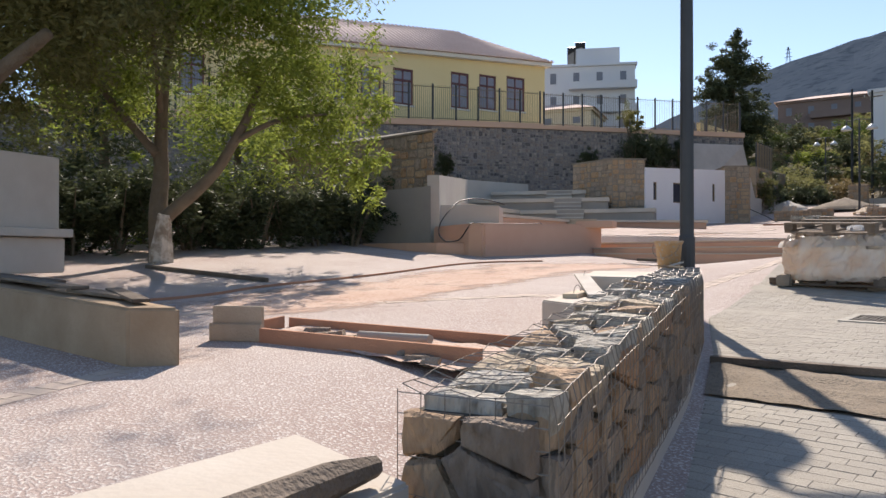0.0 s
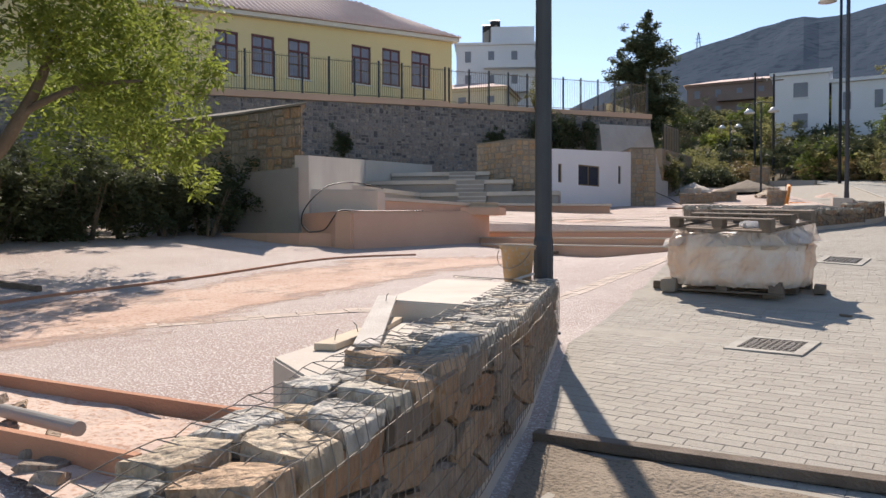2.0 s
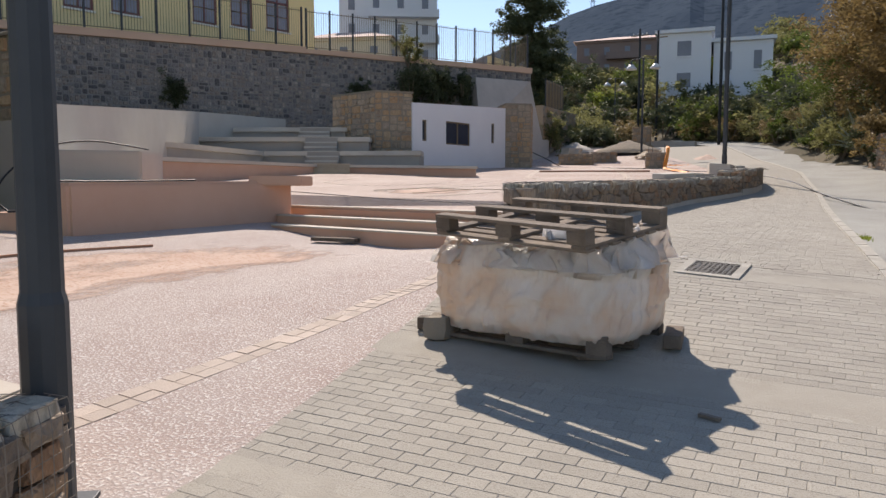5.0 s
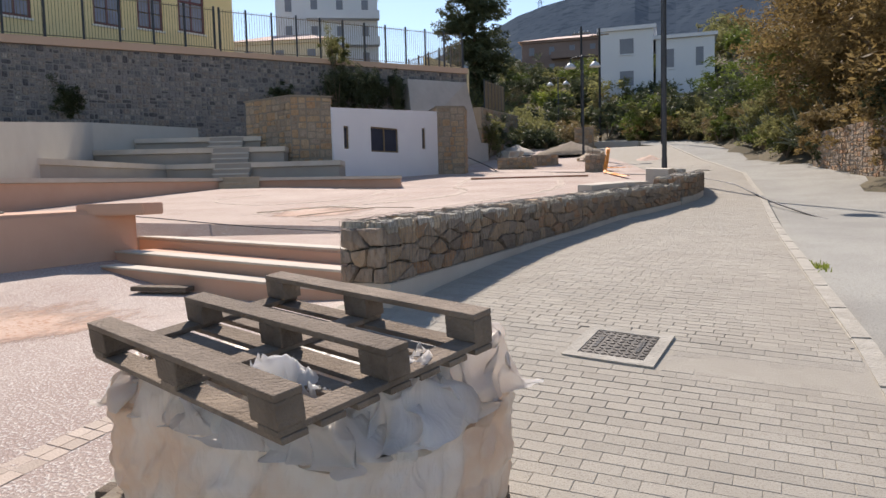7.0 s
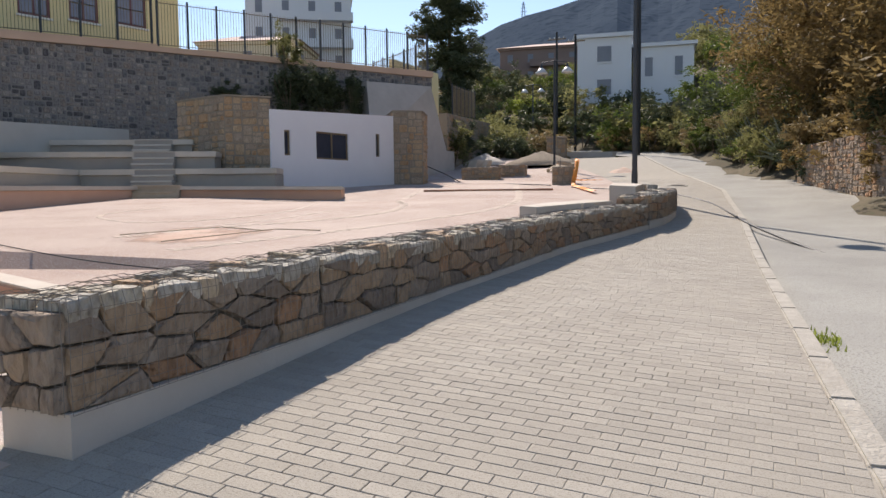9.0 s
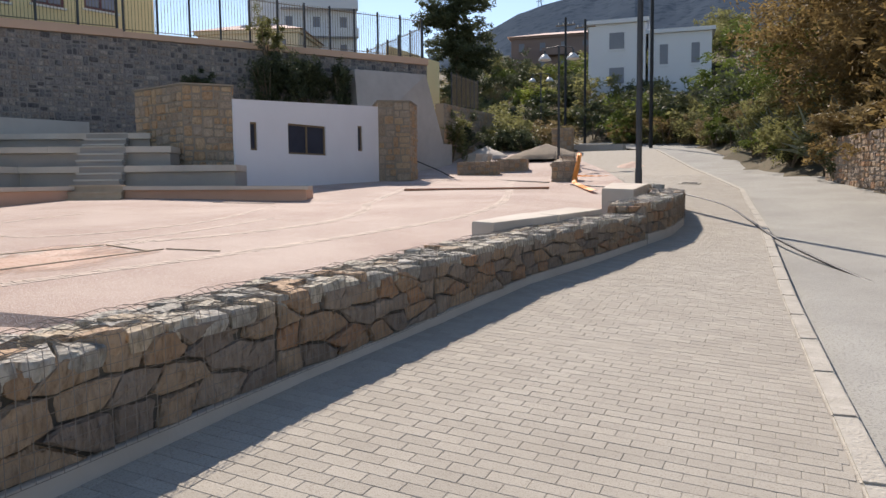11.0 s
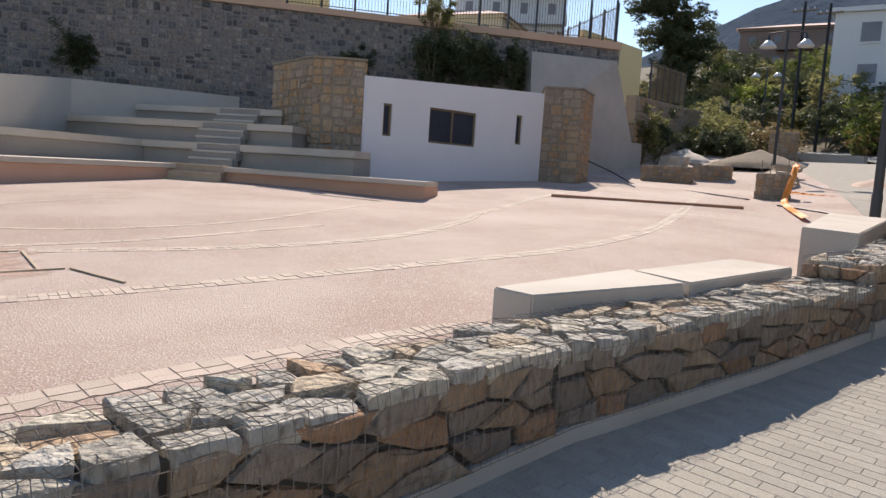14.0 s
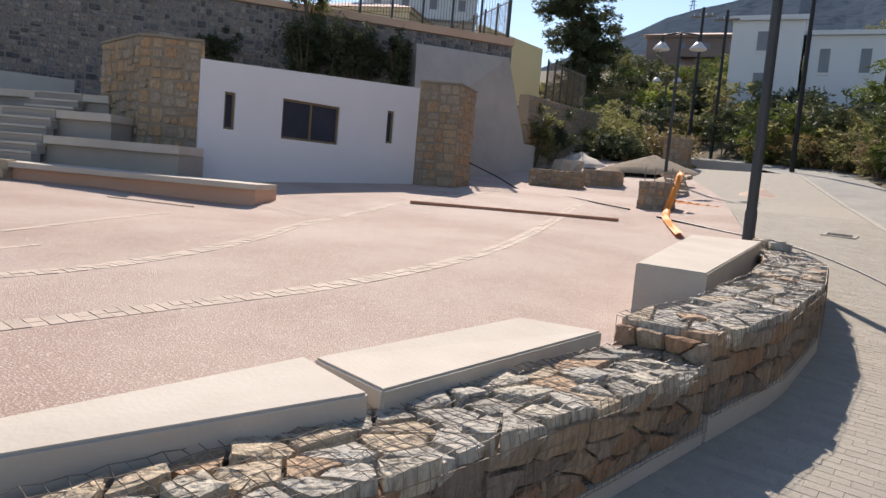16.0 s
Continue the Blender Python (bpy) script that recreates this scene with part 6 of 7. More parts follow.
tree("broadleaf_tree", (-13.0, 2.6, 0.9),
     [[(0, 0, -0.2, 0.22), (0.3, 0.3, 1.6, 0.17), (1.0, 0.8, 2.6, 0.13), (2.3, 1.3, 3.3, 0.08)], [(0.3, 0.3, 1.6, 0.12), (-0.4, 0.2, 3.4, 0.08), (-0.4, 0.4, 5.4, 0.03)]],
     [(1.8, 1.2, 4.3, 1.7, 1.7, 1.3), (-0.2, 0.6, 5.2, 2.0, 2.0, 1.5), (2.6, 0.8, 5.6, 1.6, 1.6, 1.1), (0.6, 2.4, 4.8, 1.6, 1.6, 1.6), (-0.6, 1.6, 3.2, 1.3, 1.6, 1.0)],
     56000, 0.058, LEAF_O, "leaning broadleaf tree with olive brown foliage", seed=5, droop=0.5)


def shrub(x, y, z, rx, ry, rz, n, size, mat, label, seed, name="shrub", droop=0.0):
    rnd = random.Random(seed)
    s = thing(name, (x, y, z), label, "shrub")
    bm = bmesh.new()
    for k in range(5):
        a = rnd.uniform(0, 6.28)
        tube(bm, [(0, 0, -0.1), (math.cos(a) * rx * 0.3, math.sin(a) * ry * 0.3, rz * 0.6), (math.cos(a) * rx * 0.6, math.sin(a) * ry * 0.6, rz * 1.1)], [0.05, 0.035, 0.01], 5)
    part("stem", bm, BARK, s)
    D = ([], [])
    blobs = [(rnd.uniform(-0.4, 0.4) * rx, rnd.uniform(-0.4, 0.4) * ry, rz * rnd.uniform(0.6, 1.15), rx * rnd.uniform(0.45, 0.75), ry * rnd.uniform(0.45, 0.75), rz * rnd.uniform(0.4, 0.65)) for _ in range(6)]
    leaves(D, blobs, n, size, rnd, droop)
    ob = new("crown", raw_mesh("crown", D[0], D[1], mat))
    ob.parent = s
    return s


rnd = random.Random(21)
for i in range(15):
    f = i / 14
    x, y = -19.2 + 1.5 * math.sin(i * 2.1), -1.0 + 16.0 * f
    shrub(x, y, 1.0, 1.7, 1.7, 1.7 + 0.5 * math.sin(i * 1.7), 4200, 0.075, LEAF_D if i % 3 else LEAF_Y, "dense dark evergreen shrub in the hedge below the wall" if i % 3 else "bright yellow green shrub in the hedge", 200 + i)
for i in range(12):
    shrub(-16.3 - rnd.uniform(0, 0.9), 4.6 + i * 0.92, 1.0, 1.15, 1.15, 1.5, 5200, 0.065, LEAF_D, "dense dark shrub under the trees", 240 + i)
for i, (x, y, z) in enumerate(((-22.5, 3, 2.5), (-22, 9, 2.6), (-23, 14, 2.6), (-22.5, -3, 2.4))):
    tree("evergreen_tree", (x, y, z - 1), [[(0, 0, 0, 0.2), (0.2, 0.1, 2.5, 0.14), (0, 0, 5, 0.05)]], [(0, 0, 3.6, 2.3, 2.3, 1.7), (0.8, 0.4, 5.0, 1.6, 1.6, 1.3), (-0.8, 0.5, 4.6, 1.6, 1.6, 1.3)], 9000, 0.085, LEAF_D if i % 2 else LEAF_Y, "dense evergreen tree behind the hedge", seed=30 + i)
# plants on and in front of the retaining wall
shrub(-28.9, 31.9, 5.6, 0.14, 1.7, 1.1, 7600, 0.055, LEAF_D, "dark creeper spread flat over the retaining wall", 260)
shrub(-24.9, 40.6, 6.7, 0.5, 0.9, 0.95, 3200, 0.06, LEAF_D, "round dark shrub above the stone pier", 262)
shrub(-23.2, 43.4, 6.3, 0.6, 2.0, 1.9, 9000, 0.07, LEAF_D, "trailing dark creeper over the retaining wall", 263, droop=0.5)
shrub(-22.3, 45.3, 6.1, 0.6, 2.0, 2.0, 9000, 0.07, LEAF_D, "dense dark creeper beside the concrete buttress", 264, droop=0.5)
shrub(-21.5, 46.8, 6.2, 0.5, 0.8, 1.9, 4600, 0.07, LEAF_D, "dark creeper hanging against the concrete buttress", 268, droop=0.5)
shrub(-23.6, 43.8, 8.9, 0.9, 1.0, 1.4, 2600, 0.07, LEAF_O, "pale spiky shrub rising over the wall", 265, droop=0.4)
shrub(-19.2, 55.0, 4.2, 1.3, 1.6, 2.2, 3200, 0.09, LEAF_O, "olive green shrub beyond the buttress", 266)
shrub(-19.6, 57.6, 4.6, 1.6, 1.6, 1.6, 3200, 0.09, LEAF_D, "dark shrub below the far wall", 267)


def blob_tree(x, y, z, h, w, n, size, mat, label, seed, name="conifer_tree", lean=0.0):
    """A tall uneven crown stacked of lumps round a trunk."""
    rnd = random.Random(seed)
    blobs = []
    for k in range(16):
        f = k / 15
        r = w * (0.45 + 0.75 * math.sin(math.pi * (0.16 + 0.78 * (1 - f)))) * 0.62 * rnd.uniform(0.6, 1.15) * (1.05 - 0.6 * f ** 2)
        a = rnd.uniform(0, 6.28)
        blobs.append((math.cos(a) * r * 0.55 + lean * f, math.sin(a) * r * 0.55, h * (0.14 + 0.8 * f), r * 0.8, r * 0.8, h * 0.075))
    return tree(name, (x, y, z), [[(0, 0, -1, w * 0.07), (0, 0, h * 0.5, w * 0.05), (0, 0, h * 0.95, w * 0.012)]], blobs, n, size, mat, label, seed=seed)


blob_tree(-36.0, 94.0, 10.5, 20.0, 5.4, 42000, 0.2, LEAF_D, "tall dark conifer with uneven layered crown", 50)
# far slope: olives, scrub and bright bushes
rnd = random.Random(77)
for i in range(90):
    y = rnd.uniform(66, 120)
    x = -3 - (y - 55) * rnd.uniform(0.05, 0.66)
    if y < 96 and kerb_x(y) - 3.5 < x < kerb_x(y) + 6.5:
        continue
    r = rnd.uniform(1.6, 3.4)
    mat = (LEAF_O, LEAF_D, LEAF_O, LEAF_G, LEAF_D)[i % 5]
    shrub(x, y, far_z(x, y) - 0.2, r, r, r * rnd.uniform(0.7, 1.0), 1900, 0.17, mat, "olive tree and scrub on the far slope", 400 + i, "hillside_bush")
shrub(-25.0, 86.0, far_z(-25, 86), 2.6, 2.6, 2.6, 2600, 0.16, LEAF_Y, "bright yellow green bush on the slope", 470, "hillside_bush")
# right bank: scrub, dry grass and the autumn tree
AUTUMN = [[(0, 0, -1.0, 0.32), (-0.2, 0, 2.0, 0.25), (-0.6, 0.3, 4.5, 0.15), (-0.8, 0.4, 8.5, 0.05)], [(-0.1, 0, 1.4, 0.18), (-1.5, 0.8, 3.2, 0.1), (-3.2, 1.2, 5.0, 0.04)], [(-0.1, 0, 1.8, 0.15), (1.4, -0.6, 3.6, 0.1), (2.6, -1, 5.4, 0.04)]]
AUTUMN_B = [(-0.8, 0.2, 7.0, 3.2, 3.0, 2.6), (-2.8, 0.8, 4.6, 2.0, 2.0, 1.8), (2.0, -0.6, 5.6, 3.0, 2.6, 2.6), (-0.6, -1.4, 3.2, 2.6, 2.2, 2.2), (2.6, -1.4, 2.4, 2.6, 2.2, 2.2), (0.6, -1.0, 1.4, 3.0, 2.0, 1.6), (0.4, 0.2, 9.4, 2.8, 2.6, 2.0)]
for i, (x, y, z) in enumerate(((1.6, 50.5, 4.4), (2.9, 39.5, 3.9), (4.9, 33.0, 3.9), (6.0, 44.0, 4.8), (7.6, 36.0, 5.0), (3.4, 57.0, 5.4), (4.2, 47.0, 3.6))):
    tree("autumn_tree", (x, y, z), AUTUMN, AUTUMN_B, 46000, 0.11, LEAF_B, "large roadside tree with brown and yellow autumn foliage", seed=60 + i)
tree("broadleaf_tree", (-1.6, 56.0, 5.2), [[(0, 0, -0.8, 0.22), (0, 0, 2.0, 0.16), (0.3, 0.3, 5.0, 0.05)]], [(0, 0, 3.6, 2.2, 2.2, 1.6), (0.8, 0.4, 5.0, 1.6, 1.6, 1.2)], 14000, 0.09, LEAF_G, "yellow green tree behind the bank", seed=72)
rnd = random.Random(78)
for i in range(130):
    y = rnd.uniform(36, 72)
    x = kerb_x(y) + 4.9 + rnd.random() ** 1.3 * 11
    r = rnd.uniform(0.8, 2.0)
    mat = (LEAF_O, LEAF_D, DRY, LEAF_B, LEAF_O)[i % 5]
    shrub(x, y, far_z(x, y) - 0.1, r, r, r * rnd.uniform(0.6, 1.0), 1700, 0.08, mat, "wild scrub on the roadside bank", 500 + i, "bank_shrub")


for i in range(26):
    f = i / 25
    x, y = 4.0 - 4.4 * f, 30.5 + 15.5 * f
    shrub(x + rnd.uniform(-0.1, 0.8), y, 3.6 + rnd.uniform(-0.9, 0.7), 0.9, 1.1, 1.0, 1900, 0.08, (LEAF_B, LEAF_D, DRY, LEAF_B)[i % 4], "dry scrub hanging over the old roadside wall", 700 + i, "bank_shrub")
for i in range(84):
    y = rnd.uniform(62, 104)
    x = kerb_x(y) + (rnd.uniform(6.5, 26) if i % 3 else rnd.uniform(-20, -4))
    r = rnd.uniform(1.4, 3.0)
    shrub(x, y, far_z(x, y) - 0.3, r, r, r * rnd.uniform(0.6, 0.9), 1800, 0.14, (LEAF_O, LEAF_D, LEAF_O, DRY)[i % 4], "olive and dry scrub on the slope above the road", 860 + i, "hillside_bush")
for i in range(26):
    y = rnd.uniform(60, 84)
    x = -12.5 - (y - 52) * rnd.uniform(0.42, 0.62)
    r = rnd.uniform(1.2, 2.4)
    shrub(x, y, far_z(x, y) - 0.2, r, r, r, 1700, 0.12, (LEAF_O, LEAF_D, LEAF_O)[i % 3], "olive green scrub beyond the court", 760 + i, "hillside_bush")


for i in range(34):
    y = 48.5 + 17 * i / 33
    x = kerb_x(y) + 3.3 + rnd.random() ** 1.5 * 2.6 + 0.3 * max(0, y - 60)
    r = rnd.uniform(0.6, 1.4)
    shrub(x, y, far_z(x, y) - 0.1, r, r, r * rnd.uniform(0.7, 1.2), 2000, 0.075, (LEAF_O, LEAF_D, DRY, LEAF_O, LEAF_G)[i % 5], "wild scrub at the foot of the roadside bank", 960 + i, "bank_shrub")


def agave(x, y, z, r, seed):
    """A rosette of thick pointed blades that rise and bend outwards."""
    rnd = random.Random(seed)
    t = thing("agave_plant", (x, y, z), "grey green agave rosette on the roadside bank", "agave", "agaves on the bank")
    for k in range(22):
        a = k * 2.4 + rnd.uniform(-0.2, 0.2)
        up = 0.25 + 0.75 * (k / 22) + rnd.uniform(-0.1, 0.1)
        out, side = Vector((math.cos(a), math.sin(a), 0)), Vector((-math.sin(a), math.cos(a), 0))
        bm = bmesh.new()
        rows = []
        for f, w in ((0, 0.05), (0.3, 0.075), (0.65, 0.055), (1.0, 0.004)):
            c = out * r * f * (1.25 - 0.5 * up) + Vector((0, 0, r * (up * 1.5 * f - 0.45 * (1 - up) * f * f)))
            rows.append([bm.verts.new(c + side * w * r * q + Vector((0, 0, h * w * r))) for q, h in ((-1, 0.5), (0, -0.3), (1, 0.5), (0, -0.9))])
        for p, q in zip(rows, rows[1:]):
            for j in range(4):
                bm.faces.new((p[j], p[(j + 1) % 4], q[(j + 1) % 4], q[j]))
        part("blade", bm, AGAVE, t)
    return t


AGAVE = leaf_material("agave_leaf", (0.10, 0.13, 0.10), (0.22, 0.25, 0.19), 0.1)
rnd = random.Random(64)
for i in range(9):
    y = 44.5 + i * 1.5
    x = kerb_x(y) + 4.0 + rnd.uniform(0, 2.2)
    agave(x, y, far_z(x, y) + 0.35, rnd.uniform(0.9, 1.4), 640 + i)


def grass(name, n, place, h, mat, label, seed):
    rnd = random.Random(seed)
    V, F = [], []
    for _ in range(n):
        x, y, z = place(rnd)
        a = rnd.uniform(0, 6.28)
        w = 0.012
        t = Vector((rnd.gauss(0, 0.25), rnd.gauss(0, 0.25), 1)) * h * rnd.uniform(0.5, 1.3)
        k = len(V)
        V += [(x - w * math.cos(a), y - w * math.sin(a), z), (x + w * math.cos(a), y + w * math.sin(a), z), (x + t.x, y + t.y, z + t.z)]
        F.append((k, k + 1, k + 2))
    tagged(new(name, raw_mesh(name, V, F, mat)), label, "grass", kind="stuff")


def on_bank(rnd):
    y = rnd.uniform(24, 62)
    x = kerb_x(y) + 4.35 + rnd.random() ** 1.6 * 6
    return x, y, far_z(x, y) - 0.05


grass("dry_grass", 26000, on_bank, 0.5, DRY, "dry straw coloured grass on the roadside bank", 1)
grass("verge_grass", 7000, lambda r: (lambda y: (kerb_x(y) + 4.2 + r.random() * 0.6, y, far_z(kerb_x(y) + 4.5, y)))(r.uniform(30, 62)), 0.22, LEAF_G, "green weeds along the road edge", 2)
grass("kerb_weeds", 90, lambda r: (lambda y: (kerb_x(y) + r.uniform(0.05, 0.25), y, pave_z(kerb_x(y), y) - 0.12))(r.gauss(20.2, 0.2)), 0.055, LEAF_Y, "tuft of yellowing weeds at the kerb", 3)
bm = bmesh.new()
wall_bm(bm, (3.6, 30.0), (-0.2, 44.5), -0.5, 1.0, 2.0, 4.3, 4.3)
rw = structure("wall_roadside", bm, MORTAR, "old rubble wall holding the roadside bank", "wall")
bm = bmesh.new()
stone_face(bm, (-0.2, 44.5), (3.6, 30.0), 2.0, 1.2, 4.3, 4.3, 0.24, 95, 0.05, 0.03)
tagged(part("stone", bm, STONE_F, rw), kind="stuff")


# ---- buildings in the distance ----
FAR_GLASS = material("far_glass", (0.16, 0.17, 0.20), (0.24, 0.25, 0.28), 0.5, 0.3, 0.0, 3.0)


def house(name, corner, right, depth, z0, z1, floors, bays, wall, label, roof_mat=None, balcony=False):
    """A far house: its front runs from corner to right; windows in bays and floors."""
    h = thing(name, (corner[0], corner[1], z0), label, "house")
    inv = h.matrix_world.inverted()
    a, b = Vector((*corner, 0)), Vector((*right, 0))
    d = (b - a).normalized()
    n = Vector((-d.y, d.x, 0))
    L = (b - a).length
    bm = wall_bm(bmesh.new(), corner, right, depth, z0 - 6, z0 - 6, z1, z1)
    bm.transform(inv)
    part("wall", bm, wall, h)
    bm = wall_bm(bmesh.new(), (a - d * 0.3 - n * 0.3).xy, (b + d * 0.3 - n * 0.3).xy, depth + 0.6, z1 + 0.003, z1 + 0.003, z1 + 0.35, z1 + 0.35)
    bm.transform(inv)
    part("parapet", bm, wall, h)
    if roof_mat:
        bm = bmesh.new()
        q = [a - d * 0.6 - n * 0.6, b + d * 0.6 - n * 0.6, b + d * 0.6 + n * (depth + 0.6), a - d * 0.6 + n * (depth + 0.6)]
        c0, c1 = a + d * L * 0.3 + n * depth / 2, a + d * L * 0.7 + n * depth / 2
        vs = [bm.verts.new((p.x, p.y, z1 + 0.36)) for p in q] + [bm.verts.new((p.x, p.y, z1 + 2.0)) for p in (c0, c1)]
        for f in ((0, 1, 5, 4), (1, 2, 5), (2, 3, 4, 5), (3, 0, 4), (3, 2, 1, 0)):
            bm.faces.new([vs[i] for i in f])
        bm.transform(inv)
        part("roof", bm, roof_mat, h)
    fh = (z1 - z0) / floors
    for k in range(floors):
        z = z0 + k * fh
        for j in range(bays):
            u = L * (j + 0.5) / bays
            w = L / bays * 0.13
            bm = wall_bm(bmesh.new(), (a + d * (u - w) - n * 0.05).xy, (a + d * (u + w) - n * 0.05).xy, 0.1, z + fh * 0.28, z + fh * 0.28, z + fh * 0.74, z + fh * 0.74)
            bm.transform(inv)
            pane = part("window", bm, FAR_GLASS, h)
            bm = wall_bm(bmesh.new(), (a + d * (u - w - 0.1) - n * 0.1).xy, (a + d * (u + w + 0.1) - n * 0.1).xy, 0.1, z + fh * 0.22, z + fh * 0.22, z + fh * 0.27, z + fh * 0.27)
            bm.transform(inv)
            part("sill", bm, wall, pane)
        for j in range(2):
            v = depth * (j + 0.5) / 2
            p = b + n * v
            bm = wall_bm(bmesh.new(), (p - n * 0.7 + d * 0.05).xy, (p + n * 0.7 + d * 0.05).xy, 0.1, z + fh * 0.3, z + fh * 0.3, z + fh * 0.7, z + fh * 0.7)
            bm.transform(inv)
            part("window", bm, FAR_GLASS, h)
        if balcony:
            bm = wall_bm(bmesh.new(), (a + d * L * 0.3 - n * 1.3).xy, (b - n * 1.3 + d * 0.2).xy, 1.3, z - 0.1, z - 0.1, z + 0.08, z + 0.08)
            wall_bm(bm, (a + d * L * 0.3 - n * 1.3).xy, (b - n * 1.3 + d * 0.2).xy, 0.12, z + 0.083, z + 0.083, z + 1.0, z + 1.0)
            bm.transform(inv)
            part("balcony", bm, wall, h)
    return h


FAR_WHITE = material("far_white_render", (0.62, 0.63, 0.65), (0.70, 0.71, 0.72), 0.2, 0.9, 0.0, 3.0)
FAR_BROWN = material("far_brown_render", (0.20, 0.14, 0.12), (0.27, 0.20, 0.17), 0.2, 0.9, 0.0, 3.0)
FAR_CREAM = material("far_cream_render", (0.62, 0.52, 0.36), (0.68, 0.58, 0.42), 0.2, 0.9, 0.0, 3.0)
apt = house("apartment_building", (-63.5, 90.5), (-52.0, 98.0), 12, 19.0, 29.5, 3, 4, FAR_WHITE, "white flat roofed apartment block with balconies", balcony=True)
bm = box(bmesh.new(), (4.5, 8.5, 12.2), (6.5, 5, 3.2), 33)
part("roof_room", bm, FAR_WHITE, apt)
for k in range(2):
    part("water_tank", tube(bmesh.new(), [(1.0 + k * 1.4, 5.5, 14.0 + k * 0.5), (2.3 + k * 1.4, 6.3, 14.0 + k * 0.5)], 0.6, 12), CABLE, apt, "black rooftop water tank")
    part("tank_stand", box(bmesh.new(), (1.6 + k * 1.4, 5.9, 12.2 + k * 0.25), (1.2, 0.9, 3.0 + k * 0.5)), WIRE, apt)
house("brown_house", (-41.5, 128), (-25.0, 131), 12, 21.0, 26.6, 2, 5, FAR_BROWN, "brown two storey house with dark verandas", TILE, True)
gable = house("white_house", (-18.3, 84.5), (-13.2, 85.3), 9, 11.5, 17.9, 2, 1, FAR_WHITE, "white rendered gabled house on the hillside")
part("gable_roof", prism(bmesh.new(), [(-0.3, -0.3), (5.4, 0.6), (4.2, 9.2), (-1.5, 8.4)], 6.4, [6.75, 6.8, 6.8, 6.75]), FAR_WHITE, gable)
house("white_house", (-13.1, 86.2), (-7.6, 87.0), 8, 13.0, 16.9, 1, 2, FAR_WHITE, "long low white house with a flat roof")
house("cream_house", (-46, 126), (-41.8, 127), 6, 21.5, 23.6, 1, 2, FAR_CREAM, "small cream house behind the trees")
house("grey_house", (-62, 80), (-51, 84), 9, 12, 20.5, 3, 3, FAR_CREAM, "pale house behind the school yard", TILE, True)

# the far hill, and the mast on it
V, F = [], []
ridge = [(-75, 3.0), (-60, 4.0), (-45, 5.5), (-35, 7.0), (-28, 9.0), (-23.5, 11.0), (-21, 12.0), (-19, 13.0), (-17, 13.6), (-14, 14.3), (-10.5, 15.0), (-9, 14.6), (-4, 15.2), (3, 15.6), (12, 14.5), (25, 12), (45, 8), (70, 5)]
na, nr = 150, 16
for i in range(na + 1):
    az = -75 + 145 * i / na
    el = interp(az, ridge)
    for j in range(nr + 1):
        f = j / nr
        R = 420 + 520 * f
        bumpy = 1 + 0.03 * noise.noise(Vector((az * 0.35, f * 4, 0))) + 0.012 * noise.noise(Vector((az * 2.2, f * 9, 2)))
        z = 940 * math.tan(radians(el)) * (f ** 0.8) * (bumpy if j < nr else 1 + 0.008 * noise.noise(Vector((az * 1.7, 5, 2)))) + 2
        V.append((math.sin(radians(az)) * R, math.cos(radians(az)) * R, z))
for i in range(na):
    for j in range(nr):
        k = i * (nr + 1) + j
        F.append((k, k + 1, k + nr + 2, k + nr + 1))
# distance haze is mixed into the hill's own colours as blue grey
HILL = material("haze_tinted_hill", (0.06, 0.08, 0.108), (0.084, 0.106, 0.132), 0.03, 1.0, 0.0, 0.12, (0.048, 0.066, 0.088))
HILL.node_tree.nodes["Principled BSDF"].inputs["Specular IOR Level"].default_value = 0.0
tagged(new("backdrop_hill", raw_mesh("backdrop_hill", V, F, HILL)), "scrub covered mountain tinted blue for haze", "hill", kind="structure")
mast = thing("lattice_mast", (-278, 896, 222), "thin lattice power mast on the far ridge", "mast")
for sx in (-1, 1):
    for sy in (-1, 1):
        part("leg", tube(bmesh.new(), [(3.0 * sx, 3.0 * sy, -6), (0.4 * sx, 0.4 * sy, 24)], 0.3, 4), POLE, mast)
for k in range(3):
    part("crossarm", box(bmesh.new(), (0, 0, 12 + 4.5 * k), (9 - 2 * k, 0.5, 0.5)), POLE, mast)


# ---- kerb, gravel strip, sett bands and pavers ----
kerb = thing("kerb", (0, 0, 0), "pale concrete kerb between pavement and road", "kerb", kind="structure")
y = 0.0
while y < 60:
    a, b = (kerb_x(y), y), (kerb_x(y + 0.98), y + 0.98)
    bm = bmesh.new()
    za, zb2 = pave_z(*a) + 0.008, pave_z(*b) + 0.008
    wall_bm(bm, a, b, 0.15, za - 0.3, zb2 - 0.3, za + 0.012, zb2 + 0.012)
    part("kerb_stone", soften(bm, 0.012) if y < 40 else bm, PATCH, kerb)
    y += 1.0
sheet("gravel_strip", lambda y: pave_left(y) + 0.05, lambda y: kerb_x(y) - 0.2, steps_of(5.45, 6.45, 8), 40, lambda x, y: pave_z(x, y) + 0.014 + 0.03 * noise.noise(Vector((x * 4, y * 4, 0))), GRAVEL, "unpaved strip of gravel and soil across the pavement", "gravel")
# added dark bar that draws the shadow line along the strip's edge
for y0 in (6.5,):
    board((-2.78, 6.5, pave_z(-2.8, 6.5) + 0.005), (0.3, 6.85, pave_z(0.3, 6.85) + 0.005), 0.1, 0.06, TIMBER, "dark bar standing in for the shadowed edge of the unpaved strip", "long timbers on the courts")

W2, D2 = 0.205, 0.102


